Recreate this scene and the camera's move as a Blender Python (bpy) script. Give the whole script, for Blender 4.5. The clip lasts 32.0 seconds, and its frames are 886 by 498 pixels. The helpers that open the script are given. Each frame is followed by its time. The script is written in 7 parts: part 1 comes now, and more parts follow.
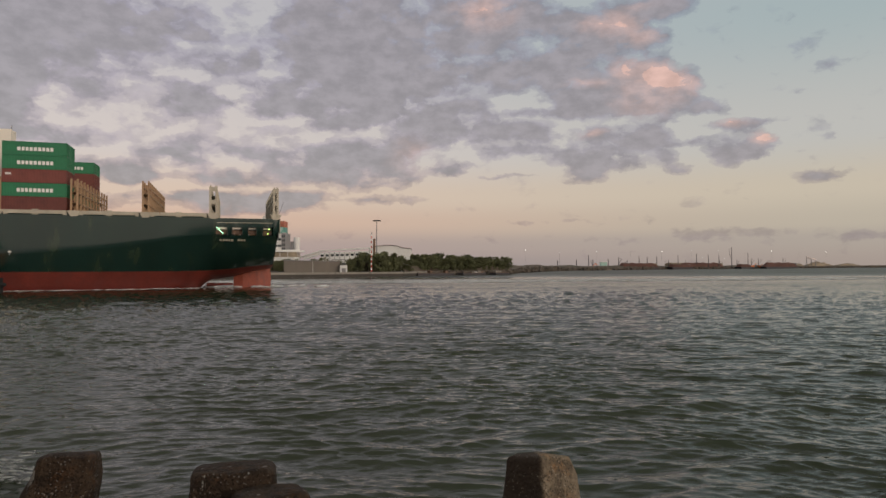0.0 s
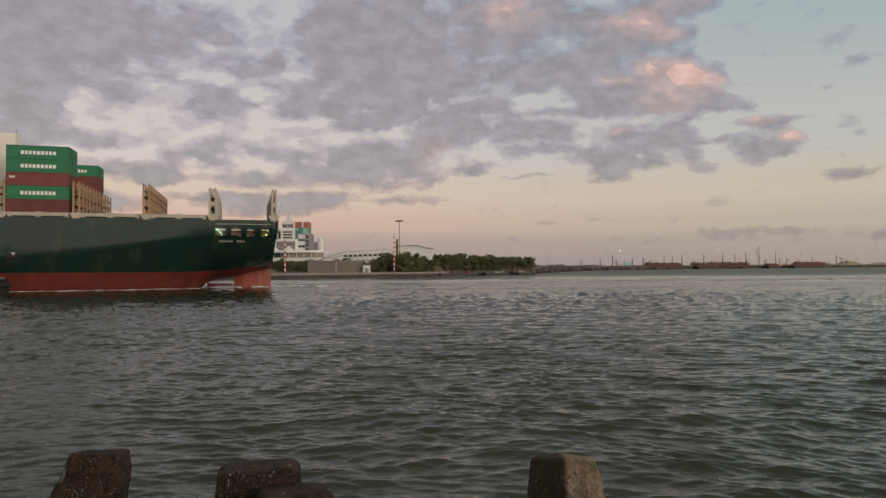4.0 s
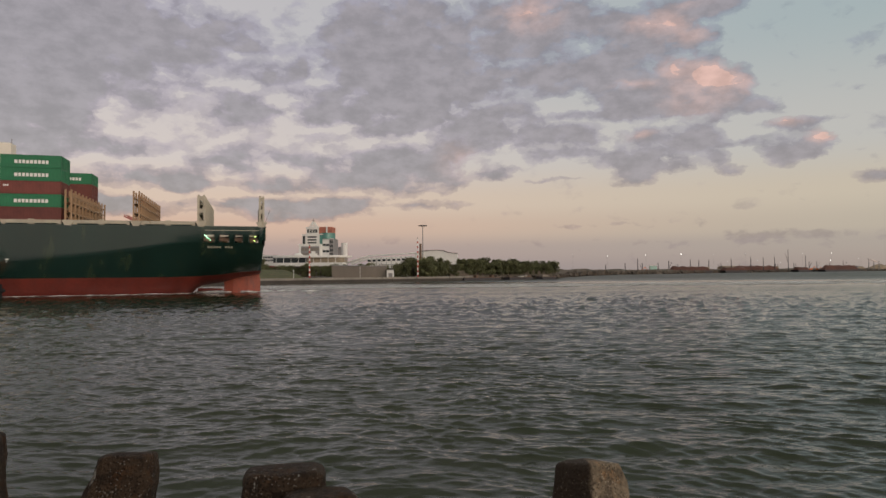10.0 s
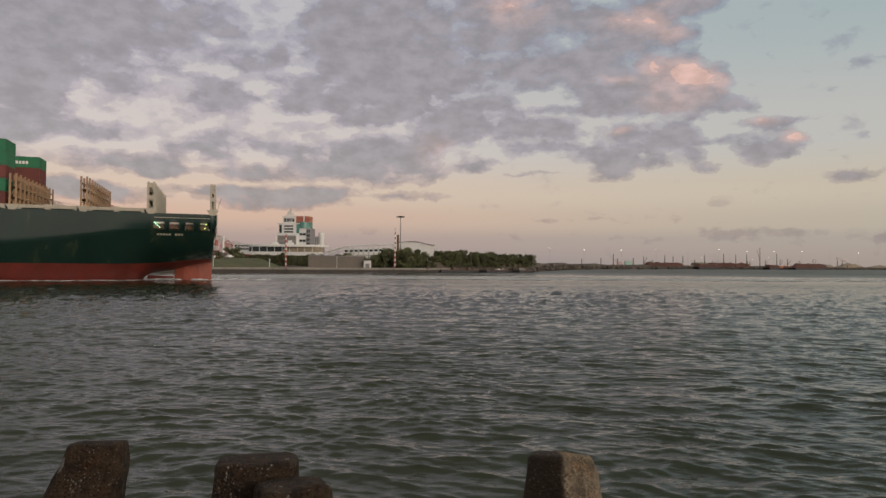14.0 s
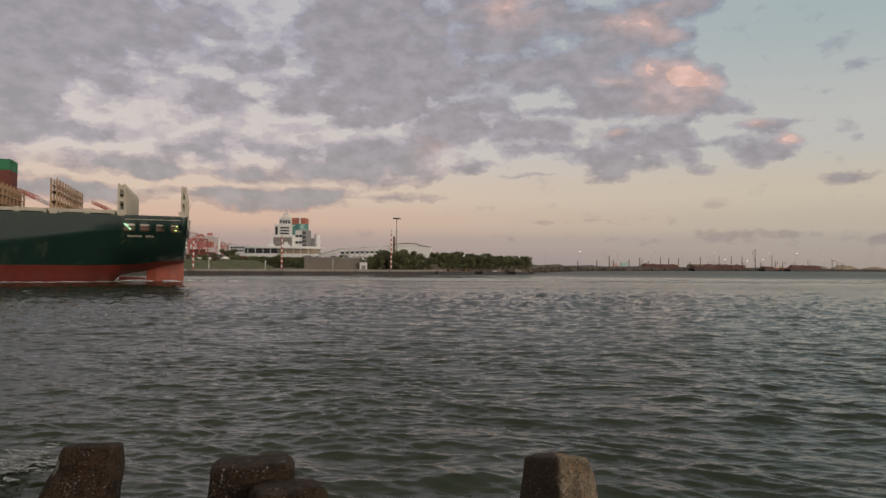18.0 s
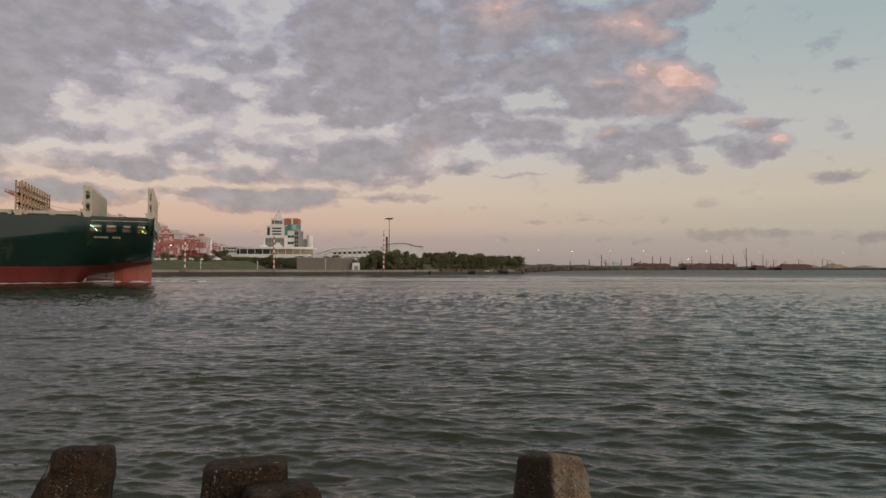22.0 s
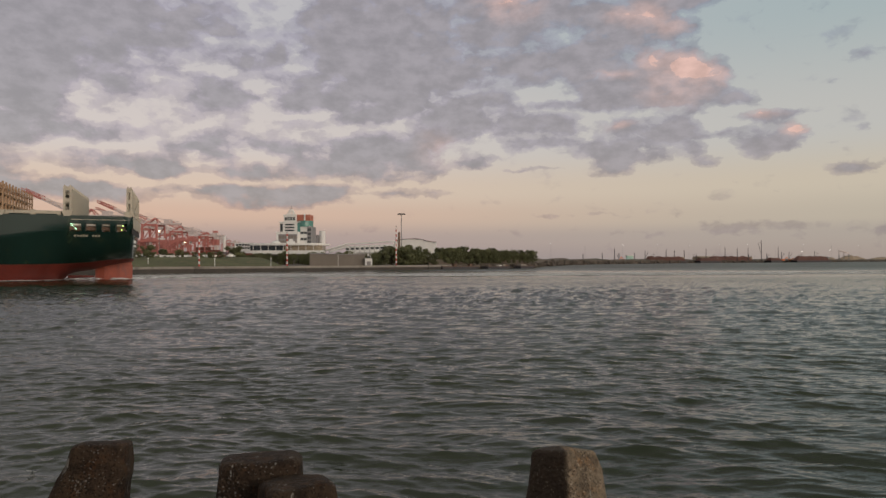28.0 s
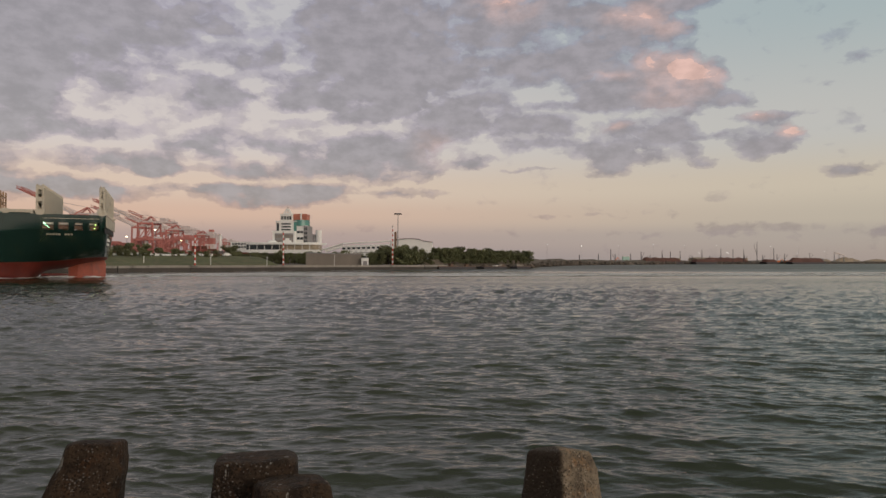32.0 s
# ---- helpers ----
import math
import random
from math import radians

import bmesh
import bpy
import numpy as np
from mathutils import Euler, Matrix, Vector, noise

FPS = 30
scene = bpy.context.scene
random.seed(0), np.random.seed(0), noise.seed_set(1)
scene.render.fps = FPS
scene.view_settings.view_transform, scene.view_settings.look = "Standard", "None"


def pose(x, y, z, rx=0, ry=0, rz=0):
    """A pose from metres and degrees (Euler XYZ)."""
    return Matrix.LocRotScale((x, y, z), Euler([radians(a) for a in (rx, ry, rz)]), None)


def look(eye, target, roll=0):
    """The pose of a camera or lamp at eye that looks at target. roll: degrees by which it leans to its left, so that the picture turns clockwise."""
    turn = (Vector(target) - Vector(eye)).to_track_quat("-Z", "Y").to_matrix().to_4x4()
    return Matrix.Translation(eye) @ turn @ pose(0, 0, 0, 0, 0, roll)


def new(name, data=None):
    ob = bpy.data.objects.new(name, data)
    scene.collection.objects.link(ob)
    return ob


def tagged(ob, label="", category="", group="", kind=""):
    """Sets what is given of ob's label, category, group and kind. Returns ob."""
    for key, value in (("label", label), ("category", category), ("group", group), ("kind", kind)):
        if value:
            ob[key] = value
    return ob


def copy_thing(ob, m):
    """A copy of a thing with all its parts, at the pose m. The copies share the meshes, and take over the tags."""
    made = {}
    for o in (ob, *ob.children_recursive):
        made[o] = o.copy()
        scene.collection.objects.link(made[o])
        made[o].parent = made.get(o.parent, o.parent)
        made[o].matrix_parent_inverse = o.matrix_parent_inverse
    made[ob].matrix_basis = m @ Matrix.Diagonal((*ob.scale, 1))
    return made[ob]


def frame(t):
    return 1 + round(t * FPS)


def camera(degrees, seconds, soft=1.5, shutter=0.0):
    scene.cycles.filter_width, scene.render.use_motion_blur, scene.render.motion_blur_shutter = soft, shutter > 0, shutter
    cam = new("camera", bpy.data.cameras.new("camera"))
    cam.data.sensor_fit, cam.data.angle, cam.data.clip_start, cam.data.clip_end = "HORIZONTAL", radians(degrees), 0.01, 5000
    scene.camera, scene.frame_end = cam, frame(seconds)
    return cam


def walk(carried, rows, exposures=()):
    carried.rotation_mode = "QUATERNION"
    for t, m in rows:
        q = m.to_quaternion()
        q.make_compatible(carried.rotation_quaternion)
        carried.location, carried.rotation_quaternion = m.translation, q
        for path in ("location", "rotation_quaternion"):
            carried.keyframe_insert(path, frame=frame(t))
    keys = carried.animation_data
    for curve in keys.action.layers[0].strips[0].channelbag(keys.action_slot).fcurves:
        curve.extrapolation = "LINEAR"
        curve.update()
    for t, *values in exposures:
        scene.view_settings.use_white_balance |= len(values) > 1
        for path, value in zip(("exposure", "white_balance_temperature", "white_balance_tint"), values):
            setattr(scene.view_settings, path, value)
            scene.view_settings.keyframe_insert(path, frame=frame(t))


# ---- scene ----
# ---------------------------------------------------------------- camera
def view(yaw, tilt, lean):
    """A hand-held pose on the sea wall: degrees to the right, upwards, and of lean."""
    return pose(0, 0, 4.35, 90 + tilt, 0, -yaw) @ pose(0, 0, 0, 0, 0, lean)


cam = camera(67.2, 32.0, soft=1.5)
walk(cam, [
    (0.0, view(2.115, 1.566, -0.162)), (0.5, view(2.064, 1.864, -0.161)), (1.0, view(2.205, 2.114, -0.018)),
    (1.5, view(2.074, 2.150, -0.124)), (2.0, view(2.059, 1.965, -0.362)), (2.5, view(1.681, 1.700, -0.284)),
    (3.0, view(1.047, 1.566, -0.361)), (3.5, view(0.579, 1.585, -0.285)), (5.5, view(-1.529, 1.560, -0.455)),
    (6.0, view(-2.329, 1.659, -0.301)), (6.5, view(-2.694, 1.669, -0.305)), (7.0, view(-2.445, 1.742, -0.595)),
    (7.5, view(-2.502, 1.696, -0.528)), (8.0, view(-2.339, 1.811, -0.472)), (8.5, view(-1.991, 1.933, -0.684)),
    (9.0, view(-1.633, 1.851, -0.596)), (9.5, view(-1.661, 1.905, -0.530)), (10.0, view(-1.837, 1.979, -0.423)),
    (10.5, view(-1.512, 2.079, -0.259)), (11.0, view(-1.063, 2.048, -0.081)), (11.5, view(-0.767, 1.915, 0.028)),
    (12.0, view(-0.621, 1.769, 0.329)), (12.5, view(-0.379, 1.695, 0.125)), (13.0, view(-0.167, 1.599, 0.265)),
    (13.5, view(-0.210, 1.492, 0.379)), (14.0, view(0.095, 1.275, 0.573)), (14.5, view(0.287, 0.703, 0.827)),
    (16.5, view(0.220, 0.562, 0.488)), (17.0, view(0.402, 0.800, 0.446)), (17.5, view(0.570, 1.166, 0.465)),
    (18.0, view(0.426, 1.427, 0.562)), (18.5, view(0.548, 1.475, 0.606)), (19.0, view(0.633, 1.352, 0.690)),
    (19.5, view(0.702, 1.468, 0.558)), (20.0, view(0.865, 1.534, 0.479)), (20.5, view(0.998, 1.550, 0.631)),
    (21.0, view(1.019, 1.364, 0.446)), (21.5, view(1.098, 1.394, 0.455)), (22.0, view(1.056, 1.435, 0.345)),
    (22.5, view(1.042, 1.441, 0.314)), (23.0, view(1.083, 1.362, 0.218)), (23.5, view(1.227, 1.267, 0.391)),
    (24.0, view(0.928, 1.376, 0.008)), (24.5, view(0.690, 1.608, -0.150)), (25.0, view(0.298, 1.781, -0.027)),
    (25.5, view(0.087, 1.767, 0.007)), (27.5, view(0.356, 1.137, 0.043)), (28.0, view(0.000, 1.000, -0.100)),
    (28.5, view(-0.148, 1.036, -0.182)), (29.0, view(-0.359, 1.021, -0.129)), (29.5, view(-0.288, 0.896, -0.105)),
    (30.0, view(-0.453, 0.879, -0.326)), (30.5, view(-0.594, 0.991, -0.373)), (31.0, view(-0.138, 0.981, 0.074)),
    (31.5, view(0.214, 1.056, 0.070)), (32.0, view(0.306, 1.000, 0.174)), 
])

# ---------------------------------------------------------------- light
def math_node(nt, op, a, b=None, c=None):
    n = nt.nodes.new("ShaderNodeMath")
    n.operation = op
    for i, v in enumerate((a, b, c)):
        if v is None:
            continue
        if isinstance(v, (int, float)):
            n.inputs[i].default_value = v
        else:
            nt.links.new(v, n.inputs[i])
    return n.outputs[0]


def ramp_node(nt, fac, stops, ease="EASE"):
    n = nt.nodes.new("ShaderNodeValToRGB")
    n.color_ramp.interpolation = ease
    el = n.color_ramp.elements
    while len(el) < len(stops):
        el.new(0.5)
    for e, (p, c) in zip(el, stops):
        e.position, e.color = p, (*c, 1) if not isinstance(c, (int, float)) else (c, c, c, 1)
    nt.links.new(fac, n.inputs[0])
    return n.outputs[0]


def mix_node(nt, fac, a, b, blend="MIX"):
    n = nt.nodes.new("ShaderNodeMix")
    n.data_type, n.blend_type = "RGBA", blend
    for socket, v in ((n.inputs[0], fac), (n.inputs[6], a), (n.inputs[7], b)):
        if isinstance(v, (int, float)):
            socket.default_value = v
        elif isinstance(v, tuple):
            socket.default_value = (*v, 1)
        else:
            nt.links.new(v, socket)
    return n.outputs[2]


def noise_node(nt, vec, scale, detail=4.0, rough=0.55):
    n = nt.nodes.new("ShaderNodeTexNoise")
    n.inputs["Scale"].default_value, n.inputs["Detail"].default_value = scale, detail
    n.inputs["Roughness"].default_value = rough
    if vec is not None:
        nt.links.new(vec, n.inputs["Vector"])
    return n


def mapping_node(nt, vec, loc=(0, 0, 0), scale=(1, 1, 1), rot=(0, 0, 0)):
    n = nt.nodes.new("ShaderNodeMapping")
    n.inputs["Location"].default_value, n.inputs["Scale"].default_value = loc, scale
    n.inputs["Rotation"].default_value = rot
    nt.links.new(vec, n.inputs["Vector"])
    return n.outputs[0]


def srgb(r, g, b):
    """Linear colour from 0..255 display values."""
    return tuple((v / 255 / 12.92) if v < 10.3 else ((v / 255 + 0.055) / 1.055) ** 2.4 for v in (r, g, b))


# clouds over the harbour: azimuth, elevation, half width, half height (degrees), weight
CLOUDS_FAR_LEFT = [
    (-33.4, 16.4, 9.0, 6.4, 1.20), (-29.8, 17.8, 9.3, 4.0, 1.00), (-33.0, 12.5, 3.9, 4.1, 1.00), (-24.8, 19.0, 7.6, 2.6, 0.80),
    (-33.3, 9.7, 3.0, 1.6, 0.70), (-37.6, 13.0, 6.6, 8.2, 1.20), (-27.8, 9.9, 3.8, 0.9, 0.95), (-30.1, 10.0, 2.8, 0.7, 0.50),
    (-32.2, 9.0, 1.8, 0.6, 0.50), (-25.4, 7.6, 6.0, 1.0, 1.40), (-23.4, 7.3, 3.1, 0.7, 0.70), (-27.7, 5.3, 5.7, 0.8, 1.30),
    (-24.7, 13.4, 3.0, 0.8, 0.62), (-22.7, 15.1, 3.1, 0.7, 0.50), (-27.1, 13.6, 2.4, 0.4, 0.35), (-32.8, 5.4, 5.6, 1.3, 1.15),
    (-35.9, 7.3, 3.6, 0.8, 0.60),
]
CLOUDS_LEFT = [
    (-21.1, 19.0, 4.8, 1.4, 0.60), (-22.7, 17.2, 3.7, 0.6, 0.55), (-18.4, 18.1, 2.8, 0.6, 0.45), (-16.6, 16.3, 3.4, 1.0, 1.00),
    (-16.0, 18.3, 2.0, 0.6, 0.55), (-19.0, 13.3, 2.8, 1.3, 1.40), (-15.9, 13.3, 1.1, 0.5, 0.70), (-20.1, 14.5, 1.9, 0.5, 0.55),
    (-20.7, 11.7, 1.6, 0.6, 0.60), (-12.0, 13.3, 3.5, 1.0, 1.40), (-9.6, 13.1, 1.5, 0.6, 0.55), (-12.0, 14.9, 3.2, 0.7, 0.75),
    (-13.6, 17.0, 0.9, 0.8, 0.60), (-18.5, 9.7, 3.2, 1.1, 1.05), (-20.5, 8.9, 2.6, 0.8, 0.85), (-17.9, 8.6, 1.9, 0.7, 0.65),
]
CLOUDS_MIDLEFT = [
    (-13.8, 9.3, 2.8, 0.8, 0.80), (-14.7, 7.3, 2.0, 0.8, 0.95), (-17.4, 7.4, 2.8, 0.7, 0.75), (-12.0, 11.4, 2.3, 0.5, 0.50),
    (-7.2, 8.8, 6.6, 1.5, 1.60), (-4.3, 9.8, 4.8, 1.2, 1.30), (-10.5, 7.5, 3.5, 1.0, 0.85), (-4.8, 7.2, 4.8, 0.8, 0.85),
    (-1.4, 8.4, 2.4, 1.9, 0.75), (-14.2, 5.3, 6.3, 1.1, 1.70), (-18.7, 5.8, 4.9, 0.5, 1.10), (-10.5, 5.8, 2.9, 0.8, 1.00),
    (-2.8, 5.7, 4.8, 0.4, 0.60), (-9.1, 6.1, 3.6, 0.5, 0.50),
]
CLOUDS_CENTRE = [
    (-6.3, 17.6, 6.6, 5.5, 1.15), (-9.2, 20.1, 3.6, 2.2, 0.80), (-4.4, 19.9, 4.9, 3.4, 0.95), (-5.3, 14.5, 5.4, 2.9, 0.90),
    (-11.1, 17.6, 2.9, 0.9, 0.75), (-2.4, 16.3, 4.9, 3.2, 0.95), (-1.4, 13.1, 5.5, 2.2, 0.75), (-6.7, 12.3, 3.6, 0.8, 0.60),
    (2.5, 12.4, 4.9, 1.3, 0.80), (-8.2, 16.2, 2.4, 1.6, 0.70), (3.5, 19.5, 5.5, 3.1, 1.15), (6.4, 21.1, 4.8, 2.2, 1.00),
    (8.3, 19.8, 3.6, 2.1, 0.75), (10.2, 20.7, 3.0, 2.0, 0.60), (5.4, 15.9, 5.1, 1.5, 1.05), (9.3, 16.4, 4.5, 1.5, 1.00),
]
CLOUDS_MIDRIGHT = [
    (12.1, 16.1, 2.2, 1.6, 0.85), (4.0, 13.7, 2.4, 0.7, 0.90), (1.0, 15.5, 2.4, 1.2, 0.70), (4.0, 11.6, 5.5, 1.2, 0.90),
    (9.3, 11.4, 3.4, 1.0, 0.85), (1.5, 10.5, 4.9, 0.7, 0.75), (7.4, 9.8, 2.9, 0.8, 0.75), (10.2, 10.7, 1.8, 1.2, 0.75),
    (8.3, 13.0, 4.2, 0.4, 0.60), (14.0, 18.6, 3.8, 3.1, 1.10), (17.1, 18.7, 3.9, 1.9, 1.00), (18.9, 17.7, 2.6, 2.1, 0.85),
    (13.0, 19.1, 1.7, 2.1, 0.70), (18.5, 20.4, 3.9, 1.5, 1.00), (21.5, 20.4, 3.2, 0.9, 0.75), (2.5, 8.3, 1.9, 0.6, 1.00),
    (4.0, 8.8, 1.2, 0.3, 0.45),
]
CLOUDS_RIGHT = [
    (17.1, 14.4, 6.1, 2.4, 1.20), (20.2, 14.6, 3.1, 2.1, 1.00), (13.5, 13.7, 3.3, 1.4, 0.95), (16.2, 13.1, 5.6, 0.8, 1.00),
    (21.5, 13.1, 2.5, 1.6, 0.85), (22.0, 14.5, 1.6, 1.1, 0.65), (18.0, 9.9, 3.6, 1.8, 1.10), (18.9, 10.7, 2.2, 1.0, 0.75),
    (14.9, 8.7, 3.3, 1.3, 1.05), (12.6, 9.7, 2.8, 1.0, 0.85), (13.9, 7.5, 2.3, 0.8, 0.95), (14.9, 11.0, 2.8, 0.8, 0.65),
    (20.2, 11.8, 2.7, 0.5, 0.55), (20.6, 8.6, 1.3, 0.9, 0.90), (21.8, 7.8, 1.3, 0.5, 0.90), (23.9, 12.6, 1.6, 0.7, 0.90),
    (22.7, 10.0, 2.4, 0.5, 0.90),
]
CLOUDS_FAR_RIGHT = [
    (25.5, 10.9, 3.0, 0.6, 0.80), (27.9, 11.1, 2.0, 0.4, 0.70), (26.3, 9.4, 2.8, 1.2, 1.05), (27.6, 9.1, 1.8, 0.8, 0.75),
    (25.3, 8.4, 1.6, 0.6, 0.70), (32.4, 6.8, 2.3, 0.6, 0.90), (30.9, 13.1, 1.1, 0.3, 0.50), (32.6, 14.8, 1.7, 0.8, 0.50),
    (32.2, 9.5, 1.0, 0.4, 0.45), (30.3, 8.6, 0.6, 0.3, 0.40), (28.7, 16.0, 2.8, 0.8, 0.25), (24.7, 2.8, 8.5, 0.4, 0.20),
    (19.3, 2.2, 6.5, 0.5, 0.25), (10.7, 3.8, 4.1, 0.3, 0.40), (6.9, 7.8, 3.6, 0.2, 0.35), (35.2, 2.3, 4.9, 0.5, 0.20),
]
CLOUDS_OVERHEAD = [(-10.0, 15.0, 28.0, 8.0, 0.24), (20.0, 42.0, 160.0, 19.0, 0.45), (-60.0, 14.0, 22.0, 12.0, 0.9), (70.0, 12.0, 14.0, 6.0, 0.6)]
GLOW = [
    (21.0, 15.2, 1.9, 1.4, 1.30), (19.3, 14.0, 3.8, 2.6, 0.80), (22.9, 14.3, 1.1, 0.9, 0.80), (15.8, 19.6, 2.8, 1.1, 0.90),
    (18.3, 18.6, 2.8, 1.3, 0.80), (17.8, 16.3, 2.3, 1.0, 0.90), (14.2, 15.1, 2.4, 0.6, 0.80), (5.7, 21.2, 3.6, 2.1, 0.90),
    (27.9, 9.9, 1.6, 0.7, 1.10), (25.6, 11.2, 2.0, 0.6, 0.80), (14.9, 11.1, 2.8, 0.5, 0.60), (-0.6, 9.4, 3.0, 2.2, 0.60),
    (18.5, 20.8, 3.3, 1.0, 0.40),
]


def make_sky():
    w = bpy.data.worlds.new("dusk_sky")
    w.use_nodes = True
    scene.world = w
    nt = w.node_tree
    nt.nodes.clear()
    out = nt.nodes.new("ShaderNodeOutputWorld")
    bg = nt.nodes.new("ShaderNodeBackground")
    nt.links.new(bg.outputs[0], out.inputs[0])
    tc = nt.nodes.new("ShaderNodeTexCoord")
    sep = nt.nodes.new("ShaderNodeSeparateXYZ")
    nt.links.new(tc.outputs["Generated"], sep.inputs[0])
    az = math_node(nt, "ARCTAN2", sep.outputs[0], sep.outputs[1])
    el = math_node(nt, "ARCSINE", sep.outputs[2])
    comb = nt.nodes.new("ShaderNodeCombineXYZ")
    nt.links.new(math_node(nt, "MULTIPLY", az, 57.2958), comb.inputs[0])
    nt.links.new(math_node(nt, "MULTIPLY", el, 57.2958), comb.inputs[1])
    deg = comb.outputs[0]
    # ragged edges: the cloud field is warped by two sizes of noise
    flat = mapping_node(nt, deg, scale=(0.6, 1.0, 1))
    def warped(scale, amount):
        n = noise_node(nt, flat, scale, 3)
        sub = nt.nodes.new("ShaderNodeVectorMath")
        sub.operation = "SUBTRACT"
        nt.links.new(n.outputs["Color"], sub.inputs[0])
        sub.inputs[1].default_value = (0.5, 0.5, 0.5)
        mul = nt.nodes.new("ShaderNodeVectorMath")
        mul.operation = "MULTIPLY"
        nt.links.new(sub.outputs[0], mul.inputs[0])
        mul.inputs[1].default_value = (amount, amount * 0.55, 0)
        return mul.outputs[0]
    add = nt.nodes.new("ShaderNodeVectorMath")
    nt.links.new(deg, add.inputs[0])
    nt.links.new(warped(0.35, 1.5), add.inputs[1])
    add2 = nt.nodes.new("ShaderNodeVectorMath")
    nt.links.new(add.outputs[0], add2.inputs[0])
    nt.links.new(warped(1.1, 1.2), add2.inputs[1])
    add3 = nt.nodes.new("ShaderNodeVectorMath")
    nt.links.new(add2.outputs[0], add3.inputs[0])
    nt.links.new(warped(3.0, 0.55), add3.inputs[1])
    wpos = add3.outputs[0]

    def field(blobs):
        acc = None
        for a, e, ra, re, wt in blobs:
            ra, re = ra * 1.16, re * 1.16
            m = mapping_node(nt, wpos, (-a / ra, -e / re, 0), (1 / ra, 1 / re, 0))
            g = nt.nodes.new("ShaderNodeTexGradient")
            g.gradient_type = "SPHERICAL"
            nt.links.new(m, g.inputs[0])
            acc = math_node(nt, "MULTIPLY_ADD", g.outputs[1], wt, 0.0 if acc is None else acc)
        return acc

    body = field(CLOUDS_FAR_LEFT + CLOUDS_LEFT + CLOUDS_MIDLEFT + CLOUDS_CENTRE + CLOUDS_MIDRIGHT + CLOUDS_RIGHT + CLOUDS_FAR_RIGHT + CLOUDS_OVERHEAD)
    puff = noise_node(nt, mapping_node(nt, wpos, scale=(0.6, 1.0, 1)), 0.62, 7, 0.55).outputs["Fac"]
    grain = math_node(nt, "MULTIPLY_ADD", puff, 2.6, -0.3)
    density = math_node(nt, "MULTIPLY_ADD", body, grain, math_node(nt, "MULTIPLY_ADD", puff, 1.3, -0.70))
    cover = ramp_node(nt, density, [(0.04, 0.0), (0.30, 0.6), (0.62, 1.0)])
    deep = ramp_node(nt, density, [(0.3, 0.0), (2.0, 1.0)])
    # clear sky: peach over the horizon, pale lilac above, teal towards the north
    height = math_node(nt, "DIVIDE", math_node(nt, "MULTIPLY", el, 57.2958), 60.0)
    west = ramp_node(nt, height, [(0.0, srgb(146, 137, 143)), (0.03, srgb(166, 147, 147)), (0.065, srgb(203, 170, 155)), (0.10, srgb(208, 184, 169)),
                                  (0.16, srgb(204, 192, 188)), (0.33, srgb(188, 183, 185)), (0.75, srgb(168, 163, 154))])
    north = ramp_node(nt, height, [(0.0, srgb(160, 148, 142)), (0.035, srgb(165, 156, 150)), (0.055, srgb(178, 168, 156)), (0.10, srgb(192, 180, 164)),
                                   (0.17, srgb(184, 182, 178)), (0.33, srgb(160, 173, 175)), (0.75, srgb(156, 157, 146))])
    side = ramp_node(nt, math_node(nt, "MULTIPLY_ADD", az, 0.5, 0.42), [(0.2, 0.0), (0.75, 1.0)])
    clear = mix_node(nt, side, west, north)
    # the sky behind the sea wall is already dim
    back = ramp_node(nt, math_node(nt, "MULTIPLY_ADD", sep.outputs[1], 0.5, 0.5), [(0.1, 0.85), (0.6, 1.0)])
    nish = nt.nodes.new("ShaderNodeTexSky")
    nish.sky_type, nish.sun_disc = "NISHITA", False
    nish.sun_elevation, nish.sun_rotation = radians(4), radians(120)
    thin = mix_node(nt, 1.0, clear, (0.64, 0.62, 0.75), "MULTIPLY")
    shade = mix_node(nt, deep, thin, srgb(149, 142, 148))
    pink = ramp_node(nt, math_node(nt, "MULTIPLY", field(GLOW), grain), [(0.08, 0.0), (0.9, 0.42), (2.4, 0.85)])
    curl = ramp_node(nt, noise_node(nt, flat, 0.8, 5, 0.6).outputs["Fac"], [(0.3, 0.84), (0.7, 1.14)])
    shade = mix_node(nt, 1.0, shade, curl, "MULTIPLY")
    lit = mix_node(nt, pink, shade, mix_node(nt, 1.0, srgb(226, 182, 168), curl, "MULTIPLY"))
    sky = mix_node(nt, math_node(nt, "MULTIPLY", cover, 0.92), clear, lit)
    sky = mix_node(nt, 1.0, sky, back, "MULTIPLY")
    sky = mix_node(nt, 0.02, sky, nish.outputs[0], "ADD")
    nt.links.new(sky, bg.inputs[0])
    bg.inputs[1].default_value = 1.0


make_sky()
# the last low sunlight, spread by the clouds, comes from behind and to the right of the sea wall
sun = new("sun", bpy.data.lights.new("sun", "SUN"))
sun.data.energy, sun.data.angle, sun.data.color = 1.6, radians(45), (1.0, 0.84, 0.72)
sun.matrix_world = look((54, -44, 13), (0, 0, 0))

